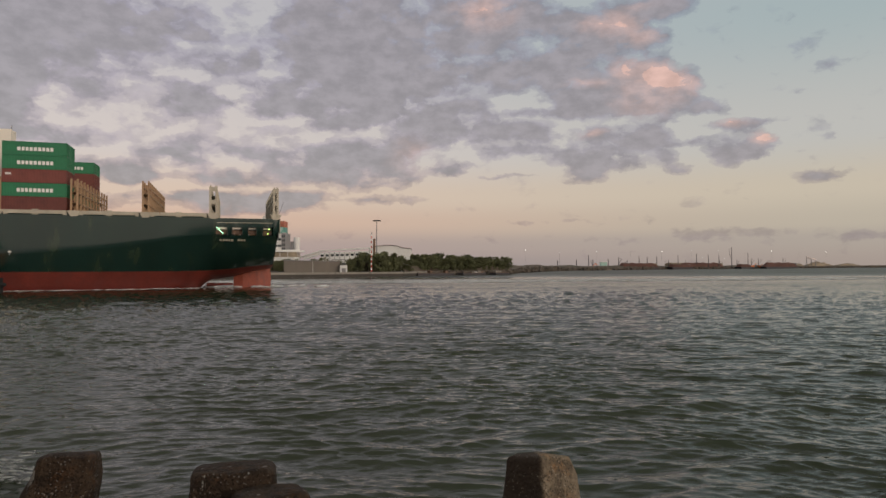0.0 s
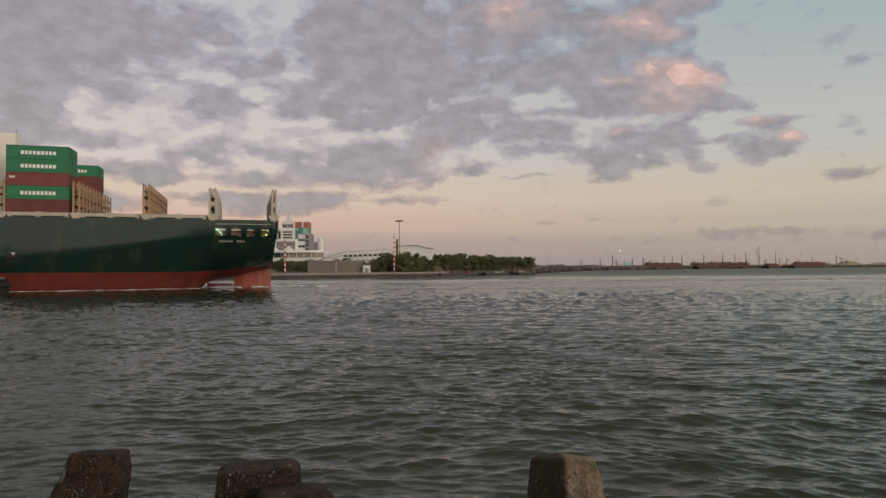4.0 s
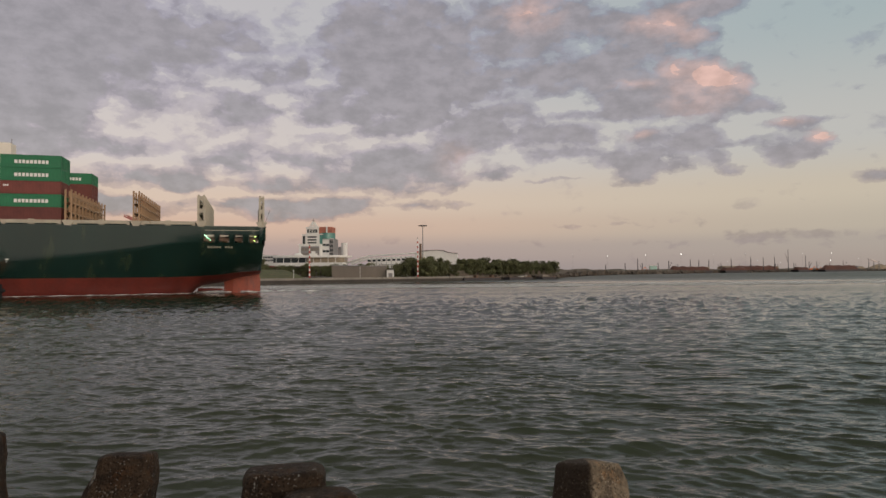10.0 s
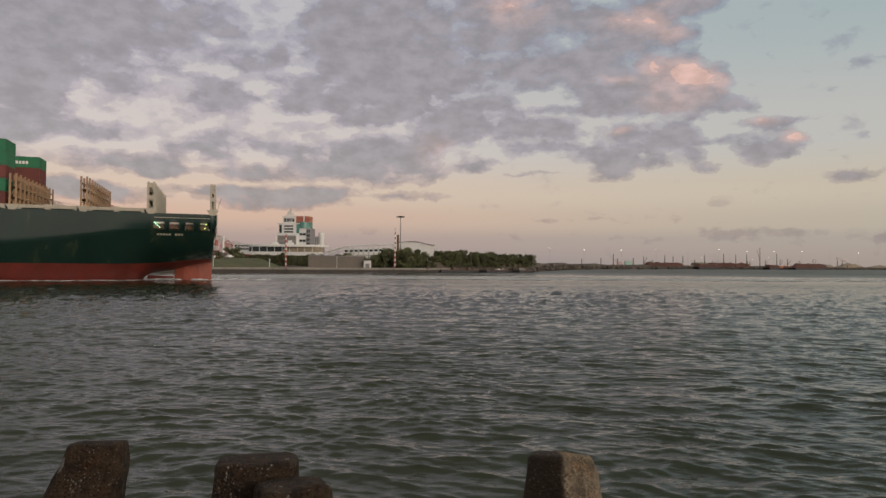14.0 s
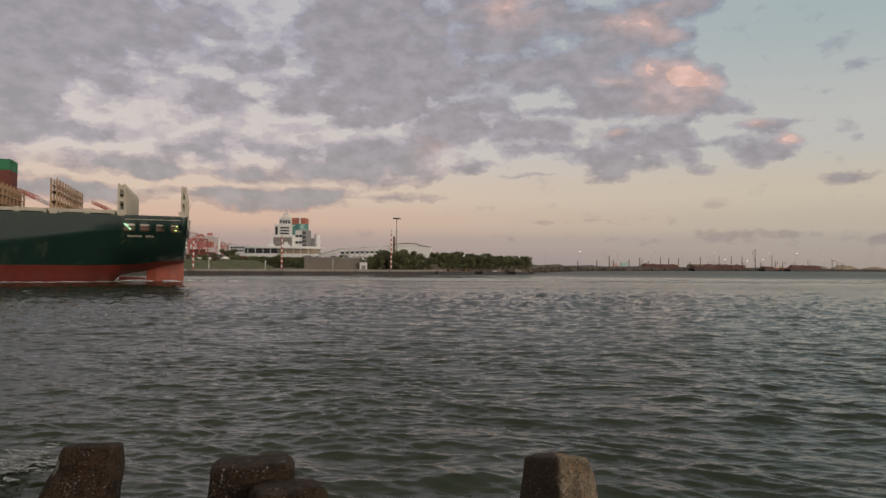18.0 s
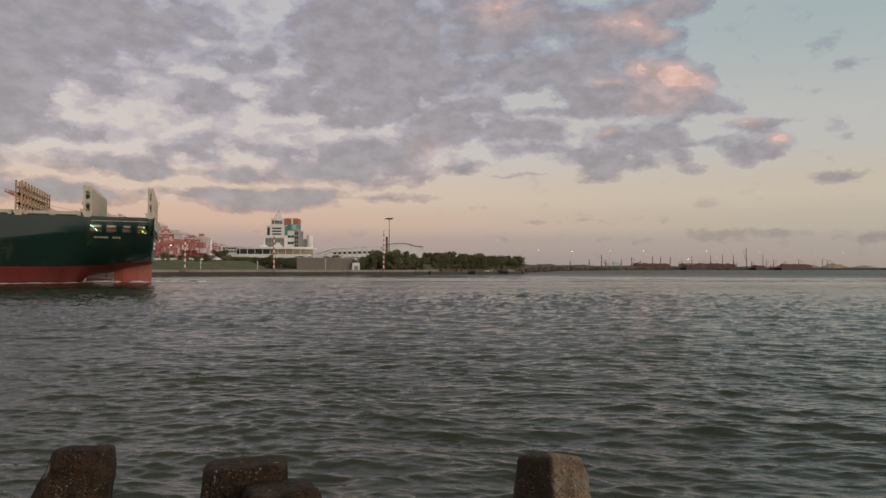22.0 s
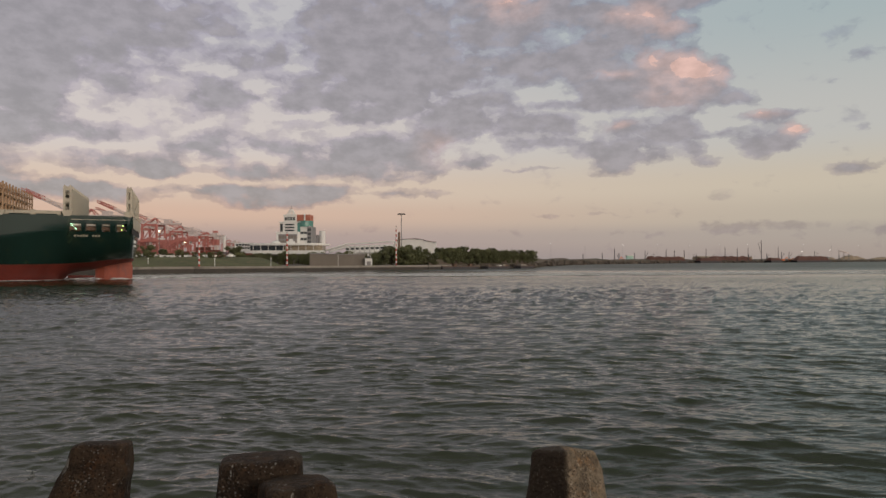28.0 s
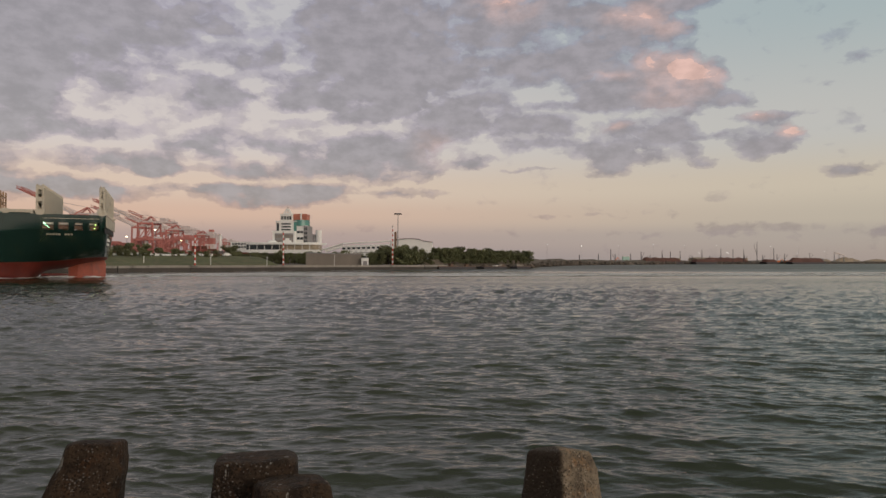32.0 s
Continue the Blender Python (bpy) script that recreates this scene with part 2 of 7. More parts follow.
# ---------------------------------------------------------------- materials
def material(name, base, rough=0.6, metal=0.0, big=0.3, fine=8.0, vary=0.25, bump=0.15, stain=None, stain_at=0.62,
             streak=1.0, depth=0.01, random_tint=0.0, spec=0.5):
    """A paint, stone or metal surface with wear at two sizes; streak under 1 draws stains out downwards."""
    m = bpy.data.materials.new(name)
    m.use_nodes = True
    nt = m.node_tree
    b = nt.nodes["Principled BSDF"]
    tc = nt.nodes.new("ShaderNodeTexCoord")
    vec = mapping_node(nt, tc.outputs["Object"], scale=(1, 1, streak))
    n1 = noise_node(nt, vec, big, 5, 0.6).outputs["Fac"]
    n2 = noise_node(nt, tc.outputs["Object"], fine, 4, 0.6).outputs["Fac"]
    tone = math_node(nt, "ADD", math_node(nt, "MULTIPLY", n1, 0.6), math_node(nt, "MULTIPLY", n2, 0.4))
    dark, light = tuple(c * (1 - vary) for c in base), tuple(min(c * (1 + vary), 1) for c in base)
    col = ramp_node(nt, tone, [(0.3, dark), (0.7, light)], "LINEAR")
    if stain:
        n3 = noise_node(nt, vec, big * 3.1, 6, 0.65).outputs["Fac"]
        col = mix_node(nt, ramp_node(nt, n3, [(stain_at - 0.06, 0.0), (stain_at + 0.08, 0.8)]), col, stain)
    if random_tint:
        info = nt.nodes.new("ShaderNodeObjectInfo")
        col = mix_node(nt, 1.0, col, ramp_node(nt, info.outputs["Random"], [(0, 1 - random_tint), (1, 1.0)], "LINEAR"), "MULTIPLY")
    nt.links.new(col, b.inputs["Base Color"])
    nt.links.new(math_node(nt, "MULTIPLY_ADD", n2, 0.3, rough - 0.15), b.inputs["Roughness"])
    b.inputs["Metallic"].default_value = metal
    b.inputs["Specular IOR Level"].default_value = spec
    if bump:
        bn = nt.nodes.new("ShaderNodeBump")
        bn.inputs["Strength"].default_value, bn.inputs["Distance"].default_value = bump, depth
        nt.links.new(n2, bn.inputs["Height"])
        nt.links.new(bn.outputs[0], b.inputs["Normal"])
    return m


def glow_material(name, col, strength):
    m = bpy.data.materials.new(name)
    m.use_nodes = True
    b = m.node_tree.nodes["Principled BSDF"]
    b.inputs["Base Color"].default_value = (*col, 1)
    b.inputs["Emission Color"].default_value = (*col, 1)
    b.inputs["Emission Strength"].default_value = strength
    return m


def water_material():
    m = bpy.data.materials.new("sea_water")
    m.use_nodes = True
    nt = m.node_tree
    b = nt.nodes["Principled BSDF"]
    tc = nt.nodes.new("ShaderNodeTexCoord")
    o = tc.outputs["Object"]
    murk = noise_node(nt, o, 0.05, 3).outputs["Fac"]
    col = ramp_node(nt, murk, [(0.3, (0.019, 0.027, 0.012)), (0.7, (0.028, 0.037, 0.017))])
    nt.links.new(col, b.inputs["Base Color"])
    # ripples too small to draw one by one roughen the open basin; gusts vary them
    sep = nt.nodes.new("ShaderNodeSeparateXYZ")
    nt.links.new(o, sep.inputs[0])
    gust = noise_node(nt, mapping_node(nt, o, scale=(0.012, 0.05, 1)), 1.0, 3).outputs["Fac"]
    away = math_node(nt, "ADD", sep.outputs[1], math_node(nt, "MULTIPLY_ADD", gust, 90.0, -45.0))
    open_water = ramp_node(nt, math_node(nt, "DIVIDE", away, 500.0), [(0.03, 0.05), (0.12, 0.09), (0.40, 0.20), (0.46, 0.10), (0.62, 0.10), (0.70, 0.34), (1.0, 0.45)])
    nt.links.new(math_node(nt, "MULTIPLY_ADD", open_water, gust, math_node(nt, "MULTIPLY", open_water, 0.5)), b.inputs["Roughness"])
    b.inputs["IOR"].default_value = 1.43
    long = mapping_node(nt, o, scale=(0.22, 1.0, 1), rot=(0, 0, radians(4)))
    wide = mapping_node(nt, o, scale=(0.32, 1, 1), rot=(0, 0, radians(7)))
    cross = mapping_node(nt, o, scale=(0.36, 1, 1), rot=(0, 0, radians(-12)))
    normal = None
    for vec, size, height, strength in ((long, 1.0, 0.05, 0.9), (cross, 3.0, 0.02, 0.9), (wide, 8.0, 0.010, 0.9)):
        n = noise_node(nt, vec, size, 3, 0.55).outputs["Fac"]
        ridge = math_node(nt, "SUBTRACT", 1.0, math_node(nt, "ABSOLUTE", math_node(nt, "MULTIPLY_ADD", n, 4.0, -2.0), 0.0))
        bn = nt.nodes.new("ShaderNodeBump")
        bn.inputs["Strength"].default_value, bn.inputs["Distance"].default_value = strength, height
        nt.links.new(math_node(nt, "MULTIPLY_ADD", ridge, 0.35, n), bn.inputs["Height"])
        if normal:
            nt.links.new(normal, bn.inputs["Normal"])
        normal = bn.outputs[0]
    nt.links.new(normal, b.inputs["Normal"])
    return m


def concrete_material(name, base, stain, side_shade=None):
    """Sea-worn concrete: dark wet stains, rusty patches and pale specks of shell."""
    m = material(name, base, 0.7, big=1.8, fine=24, vary=0.5, bump=0.9, stain=stain, stain_at=0.5, depth=0.06, spec=0.2)
    nt = m.node_tree
    b = nt.nodes["Principled BSDF"]
    col = b.inputs["Base Color"].links[0].from_socket
    tc = nt.nodes.new("ShaderNodeTexCoord")
    v = nt.nodes.new("ShaderNodeTexVoronoi")
    v.inputs["Scale"].default_value = 27.0
    nt.links.new(tc.outputs["Object"], v.inputs["Vector"])
    patch = noise_node(nt, tc.outputs["Object"], 3.0, 3).outputs["Fac"]
    size = math_node(nt, "MULTIPLY_ADD", patch, 0.75, -0.19)
    speck = math_node(nt, "LESS_THAN", v.outputs["Distance"], size)
    rust = ramp_node(nt, noise_node(nt, tc.outputs["Object"], 4.5, 5, 0.7).outputs["Fac"], [(0.5, 0.0), (0.68, 0.55)])
    col = mix_node(nt, rust, col, tuple(c * k for c, k in zip(base, (1.9, 1.3, 0.8))))
    col = mix_node(nt, math_node(nt, "MULTIPLY", speck, 0.65), col, tuple(min(1, c * 1.6 + 0.16) for c in base))
    drip = noise_node(nt, mapping_node(nt, tc.outputs["Object"], scale=(1, 1, 0.13)), 13.0, 2).outputs["Fac"]
    spot_ = noise_node(nt, tc.outputs["Object"], 1.7, 2).outputs["Fac"]
    dropping = math_node(nt, "MULTIPLY", ramp_node(nt, drip, [(0.66, 0.0), (0.70, 0.6)]), ramp_node(nt, spot_, [(0.5, 0.0), (0.6, 1.0)]))
    col = mix_node(nt, dropping, col, (0.42, 0.40, 0.36))
    pit = nt.nodes.new("ShaderNodeTexVoronoi")
    pit.inputs["Scale"].default_value = 34.0
    nt.links.new(tc.outputs["Object"], pit.inputs["Vector"])
    hole = math_node(nt, "LESS_THAN", pit.outputs["Distance"], math_node(nt, "MULTIPLY_ADD", patch, 0.8, -0.06))
    col = mix_node(nt, math_node(nt, "MULTIPLY", hole, 0.8), col, tuple(c * 0.22 for c in base))
    if side_shade:
        # shade put into the colour: wet brown on the faces turned from the sun
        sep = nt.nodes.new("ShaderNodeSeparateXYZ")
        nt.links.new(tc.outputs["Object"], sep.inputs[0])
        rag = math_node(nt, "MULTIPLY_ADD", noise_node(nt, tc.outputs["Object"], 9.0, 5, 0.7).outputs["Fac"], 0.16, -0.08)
        shade_mask = ramp_node(nt, math_node(nt, "ADD", math_node(nt, "SUBTRACT", sep.outputs[1], sep.outputs[0]), rag), [(0.0, 0.0), (0.07, 0.94)])
        col = mix_node(nt, shade_mask, col, side_shade)
        col = mix_node(nt, math_node(nt, "MULTIPLY", math_node(nt, "LESS_THAN", v.outputs["Distance"], 0.13), shade_mask), col, (0.30, 0.26, 0.2))
    nt.links.new(col, b.inputs["Base Color"])
    return m


M_WATER = water_material()
M_CONCRETE = concrete_material("wet_concrete", (0.050, 0.032, 0.020), (0.018, 0.011, 0.007))
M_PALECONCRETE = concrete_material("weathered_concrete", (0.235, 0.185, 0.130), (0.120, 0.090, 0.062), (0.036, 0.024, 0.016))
M_QUAY = material("quay_concrete", (0.27, 0.245, 0.215), 0.85, big=0.12, fine=2, vary=0.3, bump=0.3, stain=(0.09, 0.08, 0.07), streak=0.3)
M_EARTH = material("bare_earth", (0.15, 0.125, 0.10), 0.95, big=0.05, fine=0.7, vary=0.35, bump=0.4, depth=0.2)
M_GRASS = material("mown_grass", (0.098, 0.104, 0.045), 0.95, big=0.10, fine=0.9, vary=0.55, bump=0.5, stain=(0.16, 0.125, 0.07), stain_at=0.56, depth=0.2)
M_LEAF = material("leaves", (0.175, 0.185, 0.085), 0.8, big=0.2, fine=3, vary=0.5, bump=0, random_tint=0.35)
M_BARK = material("bark", (0.06, 0.045, 0.035), 0.9, big=0.8, fine=12, vary=0.3, bump=0.4)
M_GREEN = material("green_hull_paint", (0.009, 0.030, 0.0245), 0.30, big=0.10, fine=1.3, vary=0.35, bump=0, stain=(0.030, 0.050, 0.030), stain_at=0.57, streak=0.2, depth=0.02, spec=0.8)
_coat = M_GREEN.node_tree.nodes["Principled BSDF"].inputs
for _l in list(M_GREEN.node_tree.links):
    if _l.to_socket.name == "Roughness" and _l.to_node.type == "BSDF_PRINCIPLED":
        M_GREEN.node_tree.links.remove(_l)
_coat["Roughness"].default_value = 0.22
_coat["Coat Weight"].default_value, _coat["Coat Roughness"].default_value, _coat["Coat IOR"].default_value = 0.5, 0.26, 1.52
M_RED = material("red_antifouling", (0.165, 0.031, 0.022), 0.5, big=0.14, fine=1.6, vary=0.35, bump=0.1, stain=(0.15, 0.035, 0.028), stain_at=0.56, streak=0.35, depth=0.02)
M_RUDDER = material("orange_red_rudder_paint", (0.33, 0.075, 0.042), 0.5, big=0.3, fine=2, vary=0.3, bump=0.1, stain=(0.24, 0.07, 0.05), stain_at=0.56, streak=0.35)
M_RUST = material("rusty_deck_steel", (0.17, 0.105, 0.07), 0.8, big=0.6, fine=5, vary=0.4, bump=0.2, stain=(0.09, 0.06, 0.045), stain_at=0.55, streak=0.4)
M_TAN = material("buff_deck_paint", (0.36, 0.23, 0.13), 0.6, big=0.5, fine=5, vary=0.25, bump=0.1, stain=(0.20, 0.10, 0.05), stain_at=0.6, streak=0.3)
M_BUFF = material("pale_buff_paint", (0.43, 0.39, 0.31), 0.6, big=0.5, fine=5, vary=0.2, bump=0.1, stain=(0.25, 0.17, 0.10), stain_at=0.64, streak=0.3)
M_CREAM = material("cream_house_paint", (0.74, 0.69, 0.60), 0.55, big=0.3, fine=4, vary=0.08, bump=0.05, streak=0.3)
M_DECK = material("green_deck_paint", (0.05, 0.085, 0.07), 0.8, big=0.3, fine=3, vary=0.3, bump=0.2)
M_BOXGREEN = material("green_container_paint", (0.018, 0.175, 0.075), 0.5, big=0.5, fine=4, vary=0.2, bump=0.05, random_tint=0.25)
M_BOXBROWN = material("brown_container_paint", (0.17, 0.045, 0.034), 0.6, big=0.5, fine=4, vary=0.25, bump=0.05, random_tint=0.3)
M_WHITE = material("white_paint", (0.76, 0.75, 0.72), 0.55, big=0.2, fine=3, vary=0.1, bump=0.05, streak=0.3)
M_DARK = material("opening_shade_paint", (0.02, 0.02, 0.02), 0.7, vary=0.2, bump=0)
M_GLASS = material("dark_window_glass", (0.03, 0.04, 0.045), 0.12, big=0.3, fine=2, vary=0.3, bump=0)
M_STEEL = material("grey_steel", (0.22, 0.22, 0.22), 0.5, 0.5, big=0.8, fine=8, vary=0.2, bump=0.1)
M_BLACK = material("black_rubber", (0.018, 0.018, 0.02), 0.8, big=0.8, fine=9, vary=0.3, bump=0.2)
M_ORANGE = material("orange_paint", (0.62, 0.15, 0.03), 0.5, big=0.6, fine=5, vary=0.15, bump=0.05)
M_FOAM = material("sea_foam", (0.55, 0.58, 0.57), 0.9, big=0.4, fine=5, vary=0.3, bump=0.5, depth=0.05)
M_SIGNRED = material("red_mark_paint", (0.50, 0.055, 0.035), 0.55, big=0.4, fine=4, vary=0.15, bump=0.05)
M_SIGNYELLOW = glow_material("yellow_green_deck_light", (0.62, 1.0, 0.22), 4.0)
M_SIGNGREEN = glow_material("green_deck_light", (0.45, 1.0, 0.62), 4.5)
M_LAMP = glow_material("white_lamp_light", (1.0, 0.97, 0.90), 4.0)
M_LAMPWARM = glow_material("warm_lamp_light", (1.0, 0.82, 0.55), 5.0)


# ---------------------------------------------------------------- mesh helpers
def box(bm, x0, x1, y0, y1, z0, z1):
    v = [bm.verts.new((x, y, z)) for z in (z0, z1) for y in (y0, y1) for x in (x0, x1)]
    for a in ((0, 2, 3, 1), (4, 5, 7, 6), (0, 1, 5, 4), (1, 3, 7, 5), (3, 2, 6, 7), (2, 0, 4, 6)):
        bm.faces.new([v[i] for i in a])


def tube(bm, p0, p1, r0, r1=None, n=8, spin=0.0):
    p0, p1 = Vector(p0), Vector(p1)
    r1 = r0 if r1 is None else r1
    ax = (p1 - p0).normalized()
    side = ax.orthogonal().normalized()
    up = ax.cross(side)
    rings = []
    for p, r in ((p0, r0), (p1, r1)):
        rings.append([bm.verts.new(p + r * (math.cos(a) * side + math.sin(a) * up)) for a in (math.tau * k / n + spin for k in range(n))])
    for k in range(n):
        bm.faces.new((rings[0][k], rings[0][(k + 1) % n], rings[1][(k + 1) % n], rings[1][k]))
    bm.faces.new(rings[0][::-1])
    bm.faces.new(rings[1])


def beam(bm, p0, p1, w, h):
    """A rectangular bar from p0 to p1, w across and h deep."""
    p0, p1 = Vector(p0), Vector(p1)
    ax = (p1 - p0).normalized()
    ref = Vector((0, 0, 1)) if abs(ax.z) < 0.95 else Vector((0, 1, 0))
    s = ax.cross(ref).normalized() * w / 2
    u = s.cross(ax).normalized() * h / 2
    a = [bm.verts.new(p + q) for p in (p0, p1) for q in (-s - u, s - u, s + u, -s + u)]
    for f in ((3, 2, 1, 0), (4, 5, 6, 7), (0, 1, 5, 4), (1, 2, 6, 5), (2, 3, 7, 6), (3, 0, 4, 7)):
        bm.faces.new([a[i] for i in f])


def prism(bm, outline, z0, z1):
    lo = [bm.verts.new((x, y, z0)) for x, y in outline]
    hi = [bm.verts.new((x, y, z1)) for x, y in outline]
    n = len(outline)
    for k in range(n):
        bm.faces.new((lo[k], lo[(k + 1) % n], hi[(k + 1) % n], hi[k]))
    bm.faces.new(lo[::-1])
    bm.faces.new(hi)


def mesh_of(name, bm, mat, bevel=0.0, smooth=False):
    if bevel:
        bmesh.ops.bevel(bm, geom=bm.edges[:], offset=bevel, segments=2, affect="EDGES", profile=0.6)
    bmesh.ops.recalc_face_normals(bm, faces=bm.faces[:])
    me = bpy.data.meshes.new(name)
    bm.to_mesh(me)
    bm.free()
    if smooth:
        me.shade_smooth()
    me.materials.append(mat)
    return me


def part(name, bm, mat, parent, label="", at=None, bevel=0.0, smooth=False):
    ob = new(name, mesh_of(name, bm, mat, bevel, smooth))
    ob.parent = parent
    if at is not None:
        ob.matrix_basis = at
    if label:
        ob["label"] = label
    return ob


def piece(name, me, parent, at, label=""):
    """One more object on a shared mesh."""
    ob = new(name, me)
    ob.parent = parent
    ob.matrix_basis = at
    if label:
        ob["label"] = label
    return ob


def thing(name, at, label, category, group="", kind=""):
    ob = new(name)
    ob.matrix_basis = at
    ob.empty_display_size = 0.5
    return tagged(ob, label, category, group, kind)


def single(name, bm, mat, at, label, category, group="", kind="", bevel=0.0, smooth=False):
    ob = new(name, mesh_of(name, bm, mat, bevel, smooth))
    ob.matrix_basis = at
    return tagged(ob, label, category, group, kind)


def lerp_table(table, x):
    if x <= table[0][0]:
        return table[0][1]
    for (a, va), (b, vb) in zip(table, table[1:]):
        if x <= b:
            k = (x - a) / (b - a)
            return va + (vb - va) * k
    return table[-1][1]


# ---------------------------------------------------------------- water
DRIFT = (-0.55, -0.45)


SEA = -0.65


def waves(x, y):
    """Short wind chop over a low swell: many small wave trains whose crests are drawn together."""
    rng = np.random.RandomState(4)
    h, dx, dy = np.zeros_like(x), np.zeros_like(x), np.zeros_like(x)
    chop = 1 + 1.35 * np.clip((y - 35) / 80, 0, 1) - 0.5 * np.clip((y - 120) / 75, 0, 1)
    wx = x + 0.9 * np.sin(0.21 * y + 0.13 * x) + 0.35 * np.sin(0.47 * x - 0.3 * y)
    wy = y + 0.9 * np.sin(0.17 * x - 0.11 * y) + 0.35 * np.sin(0.53 * x + 0.41 * y)
    for length, height, count in ((7.0, 0.052, 6), (2.9, 0.047, 10), (1.3, 0.035, 18), (0.62, 0.0195, 26), (0.34, 0.0105, 26), (0.22, 0.0045, 16)):
        for _ in range(count):
            ang = radians(83) + rng.normal(0, 0.29)
            ca, sa = math.cos(ang), math.sin(ang)
            k = math.tau / (length * rng.uniform(0.65, 1.4))
            ph = k * (wx * ca + wy * sa) + rng.uniform(0, 6.28)
            amp = height * rng.uniform(0.6, 1.2) / math.sqrt(count) * (chop if length < 2 else 1.0)
            h += amp * np.sin(ph)
            c = amp * 0.8 * np.cos(ph)
            dx += c * ca
            dy += c * sa
    gust = 0.95 + 0.25 * np.sin(0.045 * x + 0.8 * np.sin(0.03 * y)) * np.sin(0.06 * y + 1.0)
    return h * gust, dx * gust, dy * gust


def make_water():
    ys, y = [0.0, 4.0, 8.0, 10.0], 12.0
    while y < 4600:
        ys.append(y)
        y += max(0.06, 0.0001 * (y - 14.4) ** 2) if y < 420 else 0.06 * y
    ys = np.array(ys)
    s = np.linspace(-1, 1, 760)
    yy, ss = np.meshgrid(ys, s, indexing="ij")
    xx = 8.8 + ss * (0.72 * yy + 11)
    # a slick of smooth wash lies across the channel
    edge = yy + 9 * np.sin(0.023 * xx + 1.0) + 5 * np.sin(0.071 * xx)
    calm = 1 - 0.88 * np.clip((edge - 230) / 16, 0, 1) * np.clip((335 - edge) / 40, 0.35, 1)
    h, dx, dy = waves(xx, yy)
    near = np.clip((120 - yy) / 60, 0, 1)
    zz = h * calm * (1 + 0.25 * np.clip((yy - 30) / 90, 0, 1))
    xx, yy = xx + dx * near, yy + dy * near
    r, c = xx.shape
    idx = np.arange(r * c).reshape(r, c)
    quads = np.stack([idx[:-1, :-1], idx[:-1, 1:], idx[1:, 1:], idx[1:, :-1]], -1).reshape(-1, 4)
    me = bpy.data.meshes.new("water")
    me.vertices.add(r * c)
    me.vertices.foreach_set("co", np.stack([xx, yy, zz], -1).astype(np.float32).ravel())
    me.loops.add(quads.size)
    me.loops.foreach_set("vertex_index", quads.astype(np.int32).ravel())
    me.polygons.add(len(quads))
    me.polygons.foreach_set("loop_start", np.arange(0, quads.size, 4, dtype=np.int32))
    me.update(calc_edges=True)
    me.shade_smooth()
    me.materials.append(M_WATER)
    return tagged(new("water", me), "choppy grey-green harbour water at dusk", "water", kind="structure")


WATER = make_water()
WATER.location.z = SEA

# ---------------------------------------------------------------- land
# the harbour plan is drawn on a grid of 1.087 m
GRID = 1.087
SHORE = [(x * GRID, y * GRID) for x, y in [(-1500, 150), (-400, 190), (-150, 228), (-119, 247), (-107, 265), (-68, 291), (-8, 337), (4, 362), (51, 395),
         (80, 520), (123, 651), (179, 774), (365, 1017), (706, 1335), (1257, 1870), (4000, 2600), (4000, 4400), (-4000, 4400), (-4000, 150)]]


def make_ground():
    bm = bmesh.new()
    prism(bm, SHORE, -3.0, 1.7)
    ob = single("ground", bm, M_EARTH, pose(0, 0, 0), "flat bare harbour land behind the quays", "ground", kind="structure")
    # a low slope of rubble and sea bed under the sea wall
    bm = bmesh.new()
    prism(bm, [(-40, -30), (40, -30), (40, 1.6), (-40, 1.6)], -3, 2.7)
    single("pavement", bm, M_QUAY, pose(0, 0, 0), "plain concrete sea wall promenade", "pavement", kind="structure", bevel=0.05)
    bm = bmesh.new()
    lo = [bm.verts.new(p) for p in ((-40, 1.6, 0.5), (40, 1.6, 0.5), (40, 12, -2.2), (-40, 12, -2.2), (-40, 1.6, -3), (40, 1.6, -3), (40, 12, -3), (-40, 12, -3))]
    for f in ((0, 1, 2, 3), (4, 7, 6, 5), (0, 4, 5, 1), (1, 5, 6, 2), (2, 6, 7, 3), (3, 7, 4, 0)):
        bm.faces.new([lo[i] for i in f])
    single("sea_wall_slope", bm, M_CONCRETE, pose(0, 0, 0), "sunken rubble slope below the sea wall", "slope", kind="structure")


make_ground()


